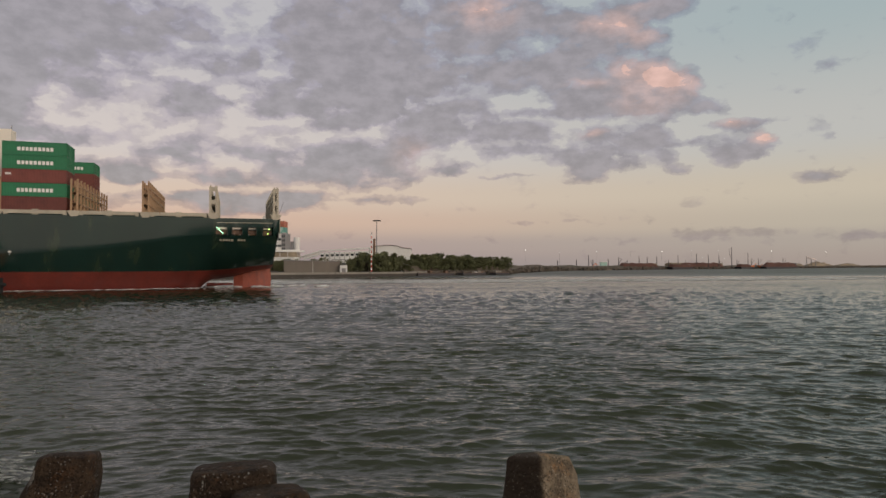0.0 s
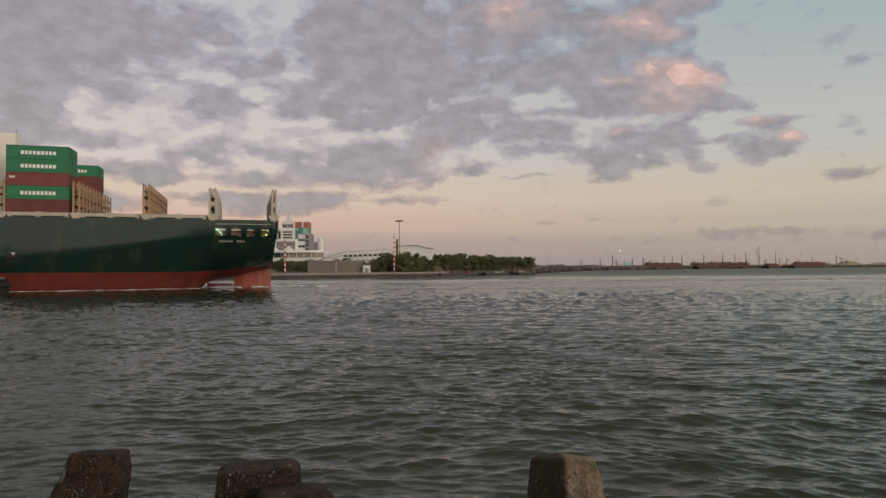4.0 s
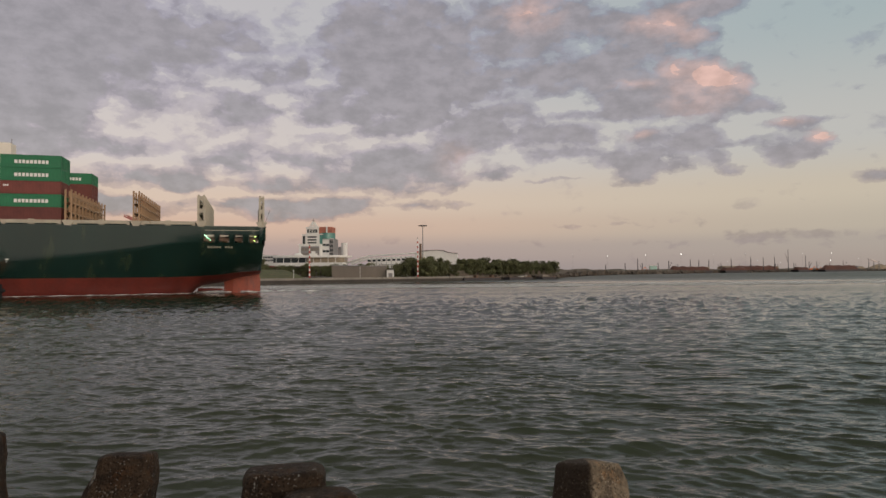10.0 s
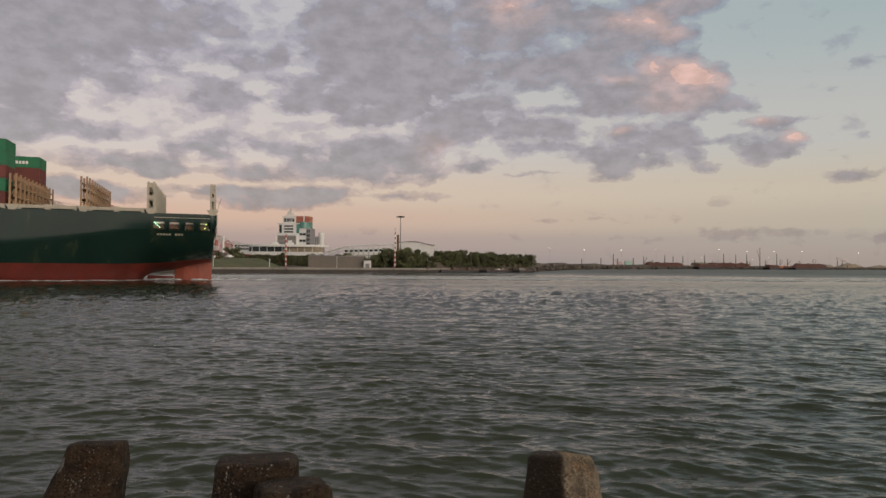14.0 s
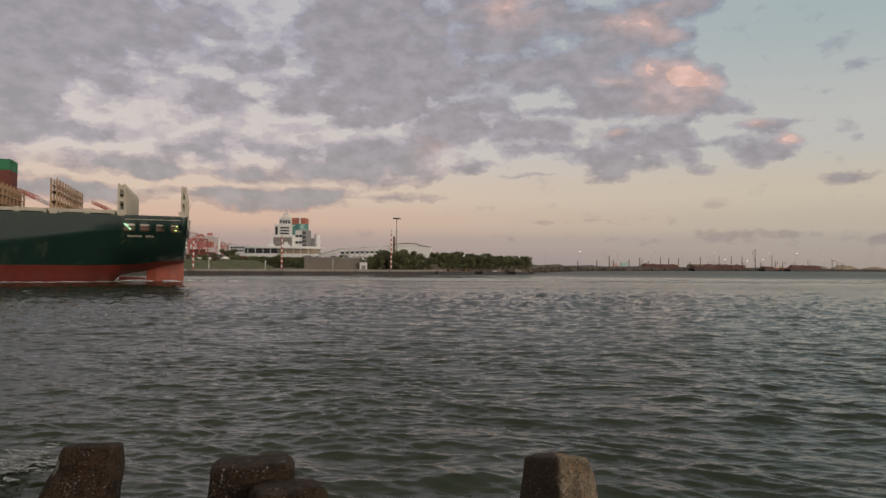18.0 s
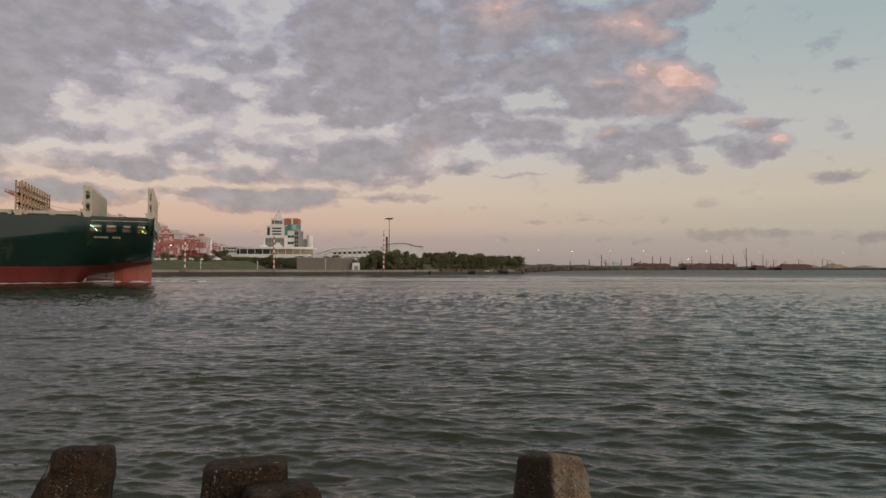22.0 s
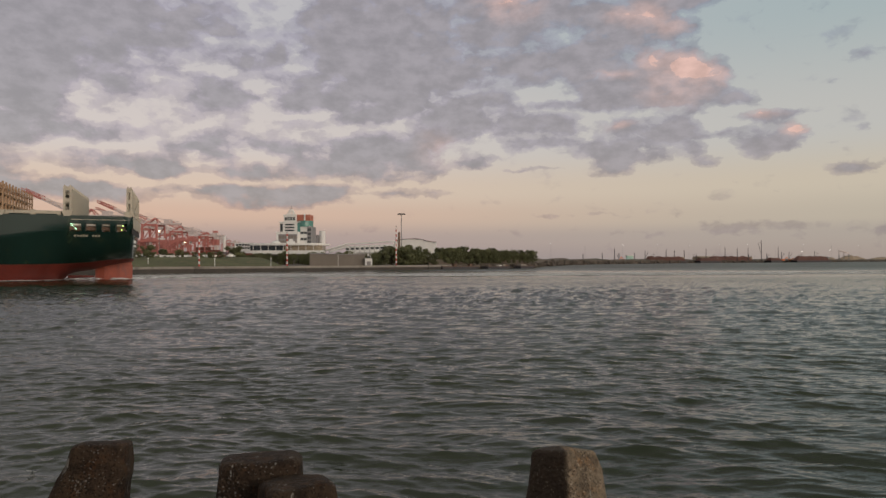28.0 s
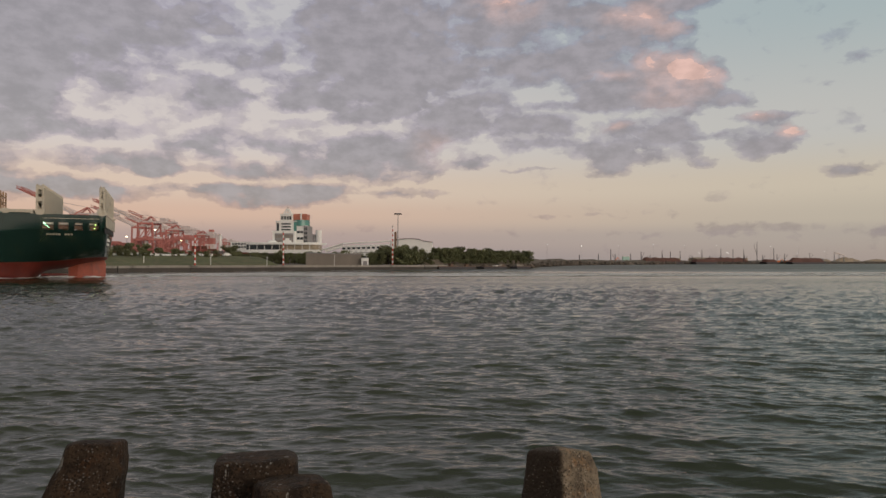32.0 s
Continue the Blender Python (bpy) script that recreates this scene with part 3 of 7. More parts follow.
# ---------------------------------------------------------------- sea wall blocks
def armour_mesh(name, w_top, w_base, height, d_ratio, seed, lean=0.0):
    """A standing arm of a concrete armour block: tapered, with blunt corners and a worn, slightly domed head."""
    rng = random.Random(seed)
    bm = bmesh.new()
    n, rows = 72, 26
    ring_prev = None
    off = Vector((rng.uniform(0, 9), rng.uniform(0, 9), rng.uniform(0, 9)))
    def pt(k, t):
        a = math.tau * k / n
        ca, sa = math.cos(a), math.sin(a)
        e = 0.27
        sx = math.copysign(abs(ca) ** e, ca)
        sy = math.copysign(abs(sa) ** e, sa)
        wv = w_base + (w_top - w_base) * t
        p = Vector((sx * wv / 2 + lean * t * height, sy * wv / 2 * d_ratio, t * height))
        q = p * 2.2 + off
        p += Vector((ca, sa, 0)) * (0.05 * noise.noise(q) + 0.022 * noise.noise(q * 3.7) + 0.012 * noise.noise(q * 11))
        return p
    for j in range(rows):
        t = j / (rows - 1)
        ring = [bm.verts.new(pt(k, t)) for k in range(n)]
        if ring_prev:
            for k in range(n):
                bm.faces.new((ring_prev[k], ring_prev[(k + 1) % n], ring[(k + 1) % n], ring[k]))
        else:
            bm.faces.new(ring[::-1])
        ring_prev = ring
    for scale_, lift in ((0.992, 0.014), (0.97, 0.034), (0.92, 0.056), (0.84, 0.068), (0.5, 0.075), (0.2, 0.078)):
        ring = []
        for k in range(n):
            p = pt(k, 1.0)
            c = Vector((lean * height, 0, height))
            v = c + (p - c) * scale_
            v.z = height + lift + 0.03 * noise.noise(v * 3 + off) + 0.012 * noise.noise(v * 11 + off)
            ring.append(bm.verts.new(v))
        for k in range(n):
            bm.faces.new((ring_prev[k], ring_prev[(k + 1) % n], ring[(k + 1) % n], ring[k]))
        ring_prev = ring
    bm.faces.new(ring_prev)
    return bm


def armour_block(x, y, top, w_top, w_base, turn, d_ratio, seed, lean, label, mat=M_CONCRETE, back=6.0, group="armour blocks along the sea wall"):
    base = -1.2
    bm = armour_mesh("armour_block", w_top, w_base, top - base, d_ratio, seed, lean)
    tip = radians(back)
    at = pose(x - lean * (top - base) * math.cos(radians(turn)), y - math.sin(tip) * (top - base), base, -back) @ pose(0, 0, 0, 0, 0, turn)
    return single("armour_block", bm, mat, at, label, "concrete block", group, smooth=True)


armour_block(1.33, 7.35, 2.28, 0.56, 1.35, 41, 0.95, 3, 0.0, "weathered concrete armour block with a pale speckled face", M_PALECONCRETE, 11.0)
armour_block(-1.97, 7.3, 2.17, 0.84, 1.0, 12, 0.9, 5, 0.0, "brown wet concrete armour block with a flat top")
armour_block(-1.47, 6.75, 2.08, 0.68, 0.9, 30, 0.9, 8, 0.0, "low lichen-spotted concrete armour block beside a taller one")
armour_block(-3.75, 7.3, 2.31, 0.56, 1.72, 8, 0.8, 11, 0.17, "leaning brown concrete armour block streaked with droppings")
armour_block(-5.09, 6.5, 2.70, 0.85, 1.2, 20, 0.9, 15, 0.0, "tall dark concrete armour block by the water")


# ---------------------------------------------------------------- container ship
BEAM = 33.0
HALF = BEAM / 2
KEEL_RISE = [(0, 3.95), (6.1, 2.85), (8.7, 1.95), (13.4, 1.25), (15.0, 0.4), (15.8, -0.8), (18, -2.5), (25, -5.5), (32, -7.0)]
KNUCKLE = [(0, 13.0), (17, 10.9), (34, 8.4), (57, 6.3), (80, -2.0), (95, -6.0)]
PAINT_LINE = [(0, 4.7), (5, 4.35), (9, 3.8), (14, 3.45), (20, 3.3)]
PORTS = [(1.0, 2.8), (4.0, 5.7), (6.9, 9.0), (9.9, 12.2)]
PORT_Z = (10.9, 12.7)
LENGTH = 178.0


def half_breadth(u, z):
    zb, zk = lerp_table(KEEL_RISE, u), lerp_table(KNUCKLE, u)
    full = HALF
    if u > 125:
        full *= max(0.02, 1 - ((u - 125) / (LENGTH - 125)) ** 2) ** (0.5 + 0.4 * max(0.0, (14 - z) / 20))
    if z >= zk or zk <= zb:
        return full
    p = lerp_table([(0, 0.38), (20, 0.38), (40, 0.30), (80, 0.12)], u)
    return full * max((z - zb) / (zk - zb), 0.0) ** p


def hull_top(u):
    return 14.35 if u < 13.5 else 14.5 if u < 140 else 14.5 + (u - 140) * 0.06


def make_hull(ship):
    us = [0, 1.0, 2.0, 2.8, 4.0, 5.7, 6.9, 8.0, 9.0, 9.9, 11.0, 12.2, 13.5, 13.51, 15, 16.5, 18] + list(range(20, 60, 2)) + list(range(60, 124, 6)) + list(range(124, 179, 3))
    def row_z(u, j):
        zb, zp, top = lerp_table(KEEL_RISE, u), lerp_table(PAINT_LINE, u), hull_top(u)
        if j <= 8:
            return zb + (zp - zb) * (j / 8) ** 1.6
        zk = min(max(lerp_table(KNUCKLE, u), zp + 0.6), 10.3)
        if j <= 16:
            return zp + (zk - zp) * (j - 8) / 8
        if j <= 20:
            return zk + (PORT_Z[0] - zk) * (j - 16) / 4
        return (PORT_Z[0], PORT_Z[1], top)[j - 20]
    def put(bm, u, j, side):
        z = row_z(u, j)
        rake = -0.09 * (z - 5) * max(0.0, 1 - u / 4)
        return bm.verts.new((u + rake, side * half_breadth(u, z), z))
    for name, lo, hi, mat, lab in (("bottom_plating", 0, 8, M_RED, "red antifouling paint below the load line"), ("topside_plating", 8, 22, M_GREEN, "glossy dark green hull plating")):
        bm = bmesh.new()
        for side in (1, -1):
            grid = [[put(bm, u, j, side) for j in range(lo, hi + 1)] for u in us]
            for i in range(len(us) - 1):
                for j in range(hi - lo):
                    mid = (us[i] + us[i + 1]) / 2
                    if lo + j == 20 and any(a < mid < b for a, b in PORTS):
                        continue
                    bm.faces.new((grid[i][j], grid[i + 1][j], grid[i + 1][j + 1], grid[i][j + 1]))
        # transom
        left = [put(bm, 0, j, 1) for j in range(lo, hi + 1)]
        right = [put(bm, 0, j, -1) for j in range(lo, hi + 1)]
        for j in range(hi - lo):
            bm.faces.new((left[j], left[j + 1], right[j + 1], right[j]))
        bmesh.ops.remove_doubles(bm, verts=bm.verts[:], dist=0.002)
        me = mesh_of(name, bm, mat, smooth=True)
        ob = new(name, me)
        ob.parent = ship
        ob["label"] = lab
    # decks
    bm = bmesh.new()
    for a, b, z in ((0.8, 13.4, 10.6), (13.5, 125, 13.9)):
        inset = 2.2 if z < 12 else 0.25
        box(bm, a, b, -HALF + inset, HALF - inset, z - 0.3, z)
    part("deck", bm, M_DECK, ship, "green painted steel deck")
    bm = bmesh.new()
    box(bm, 13.2, 13.5, -HALF + 2.2, HALF - 2.2, 10.6, 13.4)
    box(bm, 8.5, 12.5, -1.5, 1.5, 10.6, 13.5)
    part("mooring_deck_house", bm, M_BUFF, ship, "buff bulkhead inside the mooring deck")
    # open poop top with its railing
    bm = bmesh.new()
    box(bm, -0.6, 13.5, -HALF + 0.3, HALF - 0.3, 13.45, 13.75)
    part("poop_deck", bm, M_DECK, ship)
    for side in (1, -1):
        bm = bmesh.new()
        y = side * (HALF - 0.1)
        beam(bm, (-0.8, y, 14.42), (13.4, y, 14.42), 0.2, 0.14)
        part("bulwark_rail", bm, M_GREEN, ship)
        bm = bmesh.new()
        y = side * (HALF + 0.02)
        beam(bm, (0.6, y, 13.55), (12.0, y, 13.55), 0.05, 0.12)
        part("rubbing_strake", bm, M_BUFF, ship, "pale strake under the bulwark")
    bm = bmesh.new()
    beam(bm, (-0.92, -HALF + 0.2, 14.42), (-0.92, HALF - 0.2, 14.42), 0.2, 0.14)
    part("bulwark_rail", bm, M_GREEN, ship)
    # stern name and fairleads on the transom
    for y0, y1, z0, z1 in ((-3.5, -1.2, 8.6, 9.3), (-0.8, 1.4, 8.6, 9.3), (1.8, 3.6, 8.6, 9.3), (-2.2, 2.4, 7.6, 8.1)):
        bm = bmesh.new()
        box(bm, -0.50, -0.26, y0, y1, z0, z1)
        part("name_bar", bm, M_WHITE, ship, "white lettering too small to read")
    # pale screen plates across the transom top, over dark panels painted as the openings' shade
    step = 2 * (HALF - 0.6) / 8
    for k in range(8):
        bm = bmesh.new()
        box(bm, -0.98, -0.84, -HALF + 0.6 + k * step + 0.03, -HALF + 0.6 + (k + 1) * step - 0.03, 11.7, 14.3)
        part("stern_screen", bm, M_BUFF, ship, "pale plate across the stern")
        bm = bmesh.new()
        box(bm, -0.70, -0.52, -HALF + 1.0 + k * step, -HALF + 0.2 + (k + 1) * step, 10.4, 11.6)
        part("stern_opening", bm, M_DARK, ship, "dark panel painted as the shade of a stern mooring opening")
    for a, b in PORTS:
        for side in (1, -1):
            bm = bmesh.new()
            y0, y1 = sorted((side * (HALF - 0.25), side * (HALF + 0.02)))
            for x0, x1, z0, z1 in ((a - 0.06, a, *PORT_Z), (b, b + 0.06, *PORT_Z), (a - 0.06, b + 0.06, PORT_Z[1], PORT_Z[1] + 0.06)):
                box(bm, x0, x1, y0, y1, z0, z1)
            part("mooring_port_frame", bm, M_GREEN, ship)
    # winches and bitts seen through the ports
    for k, u in enumerate((1.9, 4.8, 7.9, 11.0)):
        bm = bmesh.new()
        tube(bm, (u - 0.4, HALF - 3.0, 11.1), (u + 0.4, HALF - 3.0, 11.1), 0.38, n=14)
        box(bm, u - 0.55, u - 0.42, HALF - 3.5, HALF - 2.5, 10.6, 11.5)
        box(bm, u + 0.42, u + 0.55, HALF - 3.5, HALF - 2.5, 10.6, 11.5)
        part("mooring_winch", bm, M_TAN, ship)
    # rusty plating just inside each port, and an added pale strip as the sky beyond
    for a, b in PORTS:
        for side in (1, -1):
            y = side * (half_breadth((a + b) / 2, 11.2) - 0.45)
            bm = bmesh.new()
            box(bm, a - 0.2, b + 0.2, y - 0.05, y + 0.05, 11.2, 12.0)
            part("inner_bulwark", bm, M_RUST, ship, "rusty brown plating inside a mooring port")
            bm = bmesh.new()
            box(bm, a + 0.1, b - 0.1, y - 0.05 + side * 0.35, y + 0.05 + side * 0.35, 12.2, 12.58)
            part("inner_beam", bm, M_CREAM, ship, "pale strip standing in for sky seen through a mooring port")
    # deck lights at the ports
    lights = [((12.0 - 0.28 * k, half_breadth(12.0 - 0.28 * k, 12.5 - 0.28 * k) - 0.1, 12.5 - 0.28 * k), 0.095, M_SIGNGREEN, "green glowing deck light") for k in range(5)]
    lights += [((1.35, half_breadth(1.35, 12.2) - 0.1, 12.2), 0.12, M_SIGNYELLOW, "yellow-green glowing deck light"), ((1.6, half_breadth(1.6, 11.35) - 0.1, 11.35), 0.12, M_SIGNYELLOW, "yellow-green glowing deck light")]
    for p, r, mat, lab in lights:
        bm = bmesh.new()
        bmesh.ops.create_icosphere(bm, subdivisions=2, radius=r, matrix=Matrix.Translation(p))
        part("deck_light", bm, mat, ship, lab)
    # pale bars where the unreadable name and port stand
    for u0, widths in ((8.6, (0.5, 0.4, 0.5, 0.35, 0.5)), (4.9, (0.4, 0.5, 0.4))):
        u = u0 + 2.9
        for wv in widths:
            bm = bmesh.new()
            v = [bm.verts.new(c) for c in ((u, half_breadth(u, 9.7) + 0.05, 9.7), (u - wv, half_breadth(u - wv, 9.7) + 0.05, 9.7), (u - wv, half_breadth(u - wv, 10.08) + 0.05, 10.08), (u, half_breadth(u, 10.08) + 0.05, 10.08))]
            bm.faces.new(v)
            part("name_bar", bm, M_BUFF, ship, "pale lettering too small to read")
            u -= wv + 0.14
    # rudder and its horn under the counter
    bm = bmesh.new()
    prism(bm, [(0.1, -0.10), (3.0, -0.45), (6.5, -0.55), (8.6, -0.2), (8.6, 0.2), (6.5, 0.55), (3.0, 0.45), (0.1, 0.10)], -6.5, 3.0)
    prism(bm, [(0.3, -0.5), (5.0, -1.1), (8.4, -1.1), (8.4, 1.1), (5.0, 1.1), (0.3, 0.5)], 2.95, 4.4)
    part("rudder", bm, M_RUDDER, ship, "red painted rudder standing half out of the water")
    # propeller boss and shaft bossing, just clear of the water
    bm = bmesh.new()
    tube(bm, (8.8, 0, 0.2), (14.6, 0, 0.2), 0.22, 0.4, n=14)
    part("propeller_boss", bm, M_RED, ship, "red bossing ahead of the rudder")
    # ensign staff over the stern
    bm = bmesh.new()
    tube(bm, (-0.4, 13.0, 14.4), (-1.9, 13.0, 18.6), 0.05, 0.03, n=6)
    part("ensign_staff", bm, M_STEEL, ship)
    # hull marks
    for p, s in (((49.9, 7.0), 0.75),):
        bm = bmesh.new()
        u, z = p
        v = [bm.verts.new((u + dx * s, half_breadth(u + dx * s, z + dz * s) + 0.04, z + dz * s)) for dx, dz in ((-0.5, 0.5), (0.5, 0.5), (0.0, -0.5))]
        bm.faces.new(v)
        part("hull_mark", bm, M_WHITE, ship, "small white tug mark on the hull")


def make_lashing_bridge(ship, u, plated, d=0.55):
    """A steel frame across the deck between two container bays."""
    z0, z1 = 14.5, 20.75
    y1 = HALF - 0.35
    mat = M_BUFF if plated else M_TAN
    bm = bmesh.new()
    box(bm, u - d + 0.05, u + d - 0.05, -y1, y1, 17.02, 17.07)
    bridge = part("lashing_bridge", bm, mat, ship, "pale buff plated lashing bridge" if plated else "tan open-framed lashing bridge")
    bm = bmesh.new()
    box(bm, u - d + 0.05, u + d - 0.05, -y1, y1, 19.12, 19.17)
    part("walkway", bm, mat, bridge)
    for z in (16.9, 19.0, 20.4):
        for x in (u - d, u + d):
            bm = bmesh.new()
            beam(bm, (x, -y1, z), (x, y1, z), 0.22, 0.3)
            part("rail", bm, mat, bridge)
    count = 13 if plated else 11
    spike = 0.6 if plated else 1.05
    bm = bmesh.new()
    beam(bm, (u - d, 0, z0), (u - d, 0, z1 + spike), 0.34, 0.34)
    beam(bm, (u + d, 0, z0), (u + d, 0, z1 + spike), 0.34, 0.34)
    beam(bm, (u - d, 0, z0 + 0.3), (u + d, 0, 16.8), 0.12, 0.12)
    beam(bm, (u - d, 0, 18.9), (u + d, 0, 17.0), 0.12, 0.12)
    me = mesh_of("post", bm, mat)
    for k in range(count):
        y = -y1 + 2 * y1 * k / (count - 1)
        piece("post", me, bridge, pose(0, y, 0))
    if plated:
        # solid plates on the after side, end plates with two rounded holes
        step = 2 * y1 / (count - 1)
        bm = bmesh.new()
        box(bm, u - d - 0.25, u - d - 0.17, 0.04, step - 0.04, z0, z1 - 0.2)
        box(bm, u - d - 0.31, u - d - 0.25, step * 0.48, step * 0.52, z0, z1 - 0.2)
        me = mesh_of("plate", bm, mat)
        for k in range(count - 1):
            piece("plate", me, bridge, pose(0, -y1 + step * k, 0))
        for side in (1, -1):
            bm = bmesh.new()
            ya, yb = sorted((side * y1 + side * 0.18, side * y1 + side * 0.26))
            for x0, x1, a, b in ((u - d - 0.3, u - d + 0.05, z0, z1 + 0.3), (u + d - 0.05, u + d + 0.3, z0, z1 + 0.3), (u - d + 0.05, u + d - 0.05, z0, 15.6), (u - d + 0.05, u + d - 0.05, 17.4, 18.3), (u - d + 0.05, u + d - 0.05, 20.1, z1 + 0.3)):
                box(bm, x0, x1, ya, yb, a, b)
            part("end_plate", bm, mat, bridge)
    # bracket where the frame stands on the deck edge
    for side in (1, -1):
        bm = bmesh.new()
        ya, yb = sorted((side * (HALF - 0.5), side * (HALF + 0.06)))
        v = [(u - 1.25, 15.45), (u + 1.25, 15.45), (u + 0.6, 14.3), (u - 0.6, 14.3)]
        f0 = [bm.verts.new((x, ya, z)) for x, z in v]
        f1 = [bm.verts.new((x, yb, z)) for x, z in v]
        bm.faces.new(f0)
        bm.faces.new(f1[::-1])
        for k in range(4):
            bm.faces.new((f0[k], f1[k], f1[(k + 1) % 4], f0[(k + 1) % 4]))
        part("bracket", bm, M_BUFF, bridge)


def make_ship():
    ship = thing("container_ship", pose(0, 0, 0), "large dark green container ship with a red bottom, part loaded", "ship")
    make_hull(ship)
    # coaming beams along the deck edge, in bay lengths
    for side in (1, -1):
        y = side * (HALF - 0.2)
        for k in range(9):
            a = 13.75 + k * 13.1
            bm = bmesh.new()
            box(bm, a + 0.3, a + 11.2, min(y, y - side * 0.5), max(y, y - side * 0.5), 14.75, 15.45)
            for u in (a + 0.6, a + 5.6, a + 10.8):
                box(bm, u - 0.35, u + 0.35, min(y, y - side * 0.4), max(y, y - side * 0.4), 13.9, 14.75)
            box(bm, a + 5.2, a + 6.3, min(y, y + side * 0.06), max(y, y + side * 0.06), 14.5, 15.62)
            part("coaming", bm, M_BUFF, ship, "buff hatch coaming along the deck edge" if k == 0 else "")
    for k in range(9):
        a = 13.75 + k * 13.1
        bm = bmesh.new()
        box(bm, a + 0.2, a + 11.4, -HALF + 1.0, HALF - 1.0, 13.9, 15.4)
        part("hatch_cover", bm, M_DECK, ship, bevel=0.05)
    for u, plated in ((0.0, True), (12.75, True), (25.85, False), (38.9, False), (52.25, False)):
        make_lashing_bridge(ship, u, plated, 0.3 if u < 1 else 0.55)
    # deckhouse forward of the loaded bay
    bm = bmesh.new()
    box(bm, 53.4, 61.0, 0.4, 4.0, 13.9, 33.3)
    part("engine_casing", bm, M_CREAM, ship, "cream painted engine casing", bevel=0.04)
    bm = bmesh.new()
    box(bm, 61.0, 76.0, -11.0, 4.2, 13.9, 33.6)
    part("accommodation_block", bm, M_CREAM, ship, "cream accommodation block", bevel=0.05)
    bm = bmesh.new()
    box(bm, 66.0, 76.0, -16.2, 16.2, 33.6, 36.6)
    part("wheelhouse", bm, M_CREAM, ship, bevel=0.05)
    bm = bmesh.new()
    box(bm, 65.9, 76.1, -15.6, 15.6, 34.8, 35.9)
    part("wheelhouse_windows", bm, M_GLASS, ship)
    bm = bmesh.new()
    box(bm, 64.0, 68.5, -6.0, 0.5, 36.6, 41.0)
    part("funnel", bm, M_GREEN, ship, bevel=0.2)
    bm = bmesh.new()
    box(bm, 59.4, 60.8, 2.2, 4.0, 33.3, 34.4)
    part("roof_vent", bm, M_STEEL, ship, bevel=0.1)
    bm = bmesh.new()
    tube(bm, (54.0, 1.4, 33.3), (54.0, 1.4, 34.6), 0.08)
    part("roof_aerial", bm, M_STEEL, ship)
    # the plan above is in grid units: bring it to true size
    seen = set()
    for o in ship.children_recursive:
        o.location = o.location * GRID
        if o.data.name not in seen:
            seen.add(o.data.name)
            o.data.transform(Matrix.Scale(GRID, 4))
    return ship


SHIP = make_ship()
HALF = HALF * GRID
BOX_L, BOX_W, BOX_H = 12.19, 2.44, 2.896


def container_meshes():
    """The shell with pressed walls, the frame, a door leaf and lettering bars."""
    bm = bmesh.new()
    rib = 0.28
    n = int((BOX_L - 0.3) / rib)
    for side in (1, -1):
        prev = None
        for k in range(n + 1):
            for s, d in ((0.0, 0.0), (0.3, -0.014), (0.5, -0.014), (0.8, 0.0)):
                x = -BOX_L / 2 + 0.15 + min((k + s) * rib, BOX_L - 0.3)
                y = side * (BOX_W / 2 - 0.02 + d)
                pair = (bm.verts.new((x, y, 0.15)), bm.verts.new((x, y, BOX_H - 0.12)))
                if prev:
                    bm.faces.new((prev[0], pair[0], pair[1], prev[1]))
                prev = pair
    box(bm, -BOX_L / 2 + 0.05, BOX_L / 2 - 0.05, -BOX_W / 2 + 0.08, BOX_W / 2 - 0.08, 0.08, BOX_H - 0.03)
    shell = bm
    bm = bmesh.new()
    h, w = BOX_L / 2, BOX_W / 2
    for x in (-h, h - 0.16):
        for y in (-w, w - 0.16):
            box(bm, x, x + 0.16, y, y + 0.16, 0.0, BOX_H)
    for z in (0.0, BOX_H - 0.14):
        for y in (-w, w - 0.12):
            box(bm, -h + 0.16, h - 0.16, y, y + 0.12, z, z + 0.14)
        for x in (-h, h - 0.12):
            box(bm, x, x + 0.12, -w + 0.16, w - 0.16, z, z + 0.14)
    frame_bm = bm
    bm = bmesh.new()
    box(bm, -0.035, 0.035, 0.02, 1.03, 0.15, BOX_H - 0.15)
    for y in (0.25, 0.8):
        tube(bm, (-0.06, y, 0.12), (-0.06, y, BOX_H - 0.1), 0.025, n=6)
    for z in (0.7, 1.4, 2.0):
        box(bm, -0.05, -0.03, 0.04, 1.0, z, z + 0.08)
    return shell, frame_bm, bm


_shell, _frame, _door = container_meshes()
BOX_MESH = {}
for _key, _mat in (("green", M_BOXGREEN), ("brown", M_BOXBROWN)):
    BOX_MESH[_key] = tuple(mesh_of(n, b.copy(), _mat) for n, b in (("shell", _shell), ("corner_frame", _frame), ("door_leaf", _door)))


def bar_mesh(widths, height, gap):
    """A row of upright white blocks where lettering stands."""
    total = sum(widths) + gap * (len(widths) - 1)
    bm = bmesh.new()
    x = -total / 2
    for k, wv in enumerate(widths):
        box(bm, x, x + wv, 0, 0.012, 0, height)
        x += wv + gap
    return mesh_of("lettering", bm, M_WHITE)


BARS_LONG = bar_mesh((0.56, 0.58, 0.54, 0.60, 0.62, 0.58, 0.54, 0.54, 0.62), 0.78, 0.2)
BARS_SHORT = bar_mesh((0.3, 0.28, 0.3), 0.4, 0.08)
LOADED = []


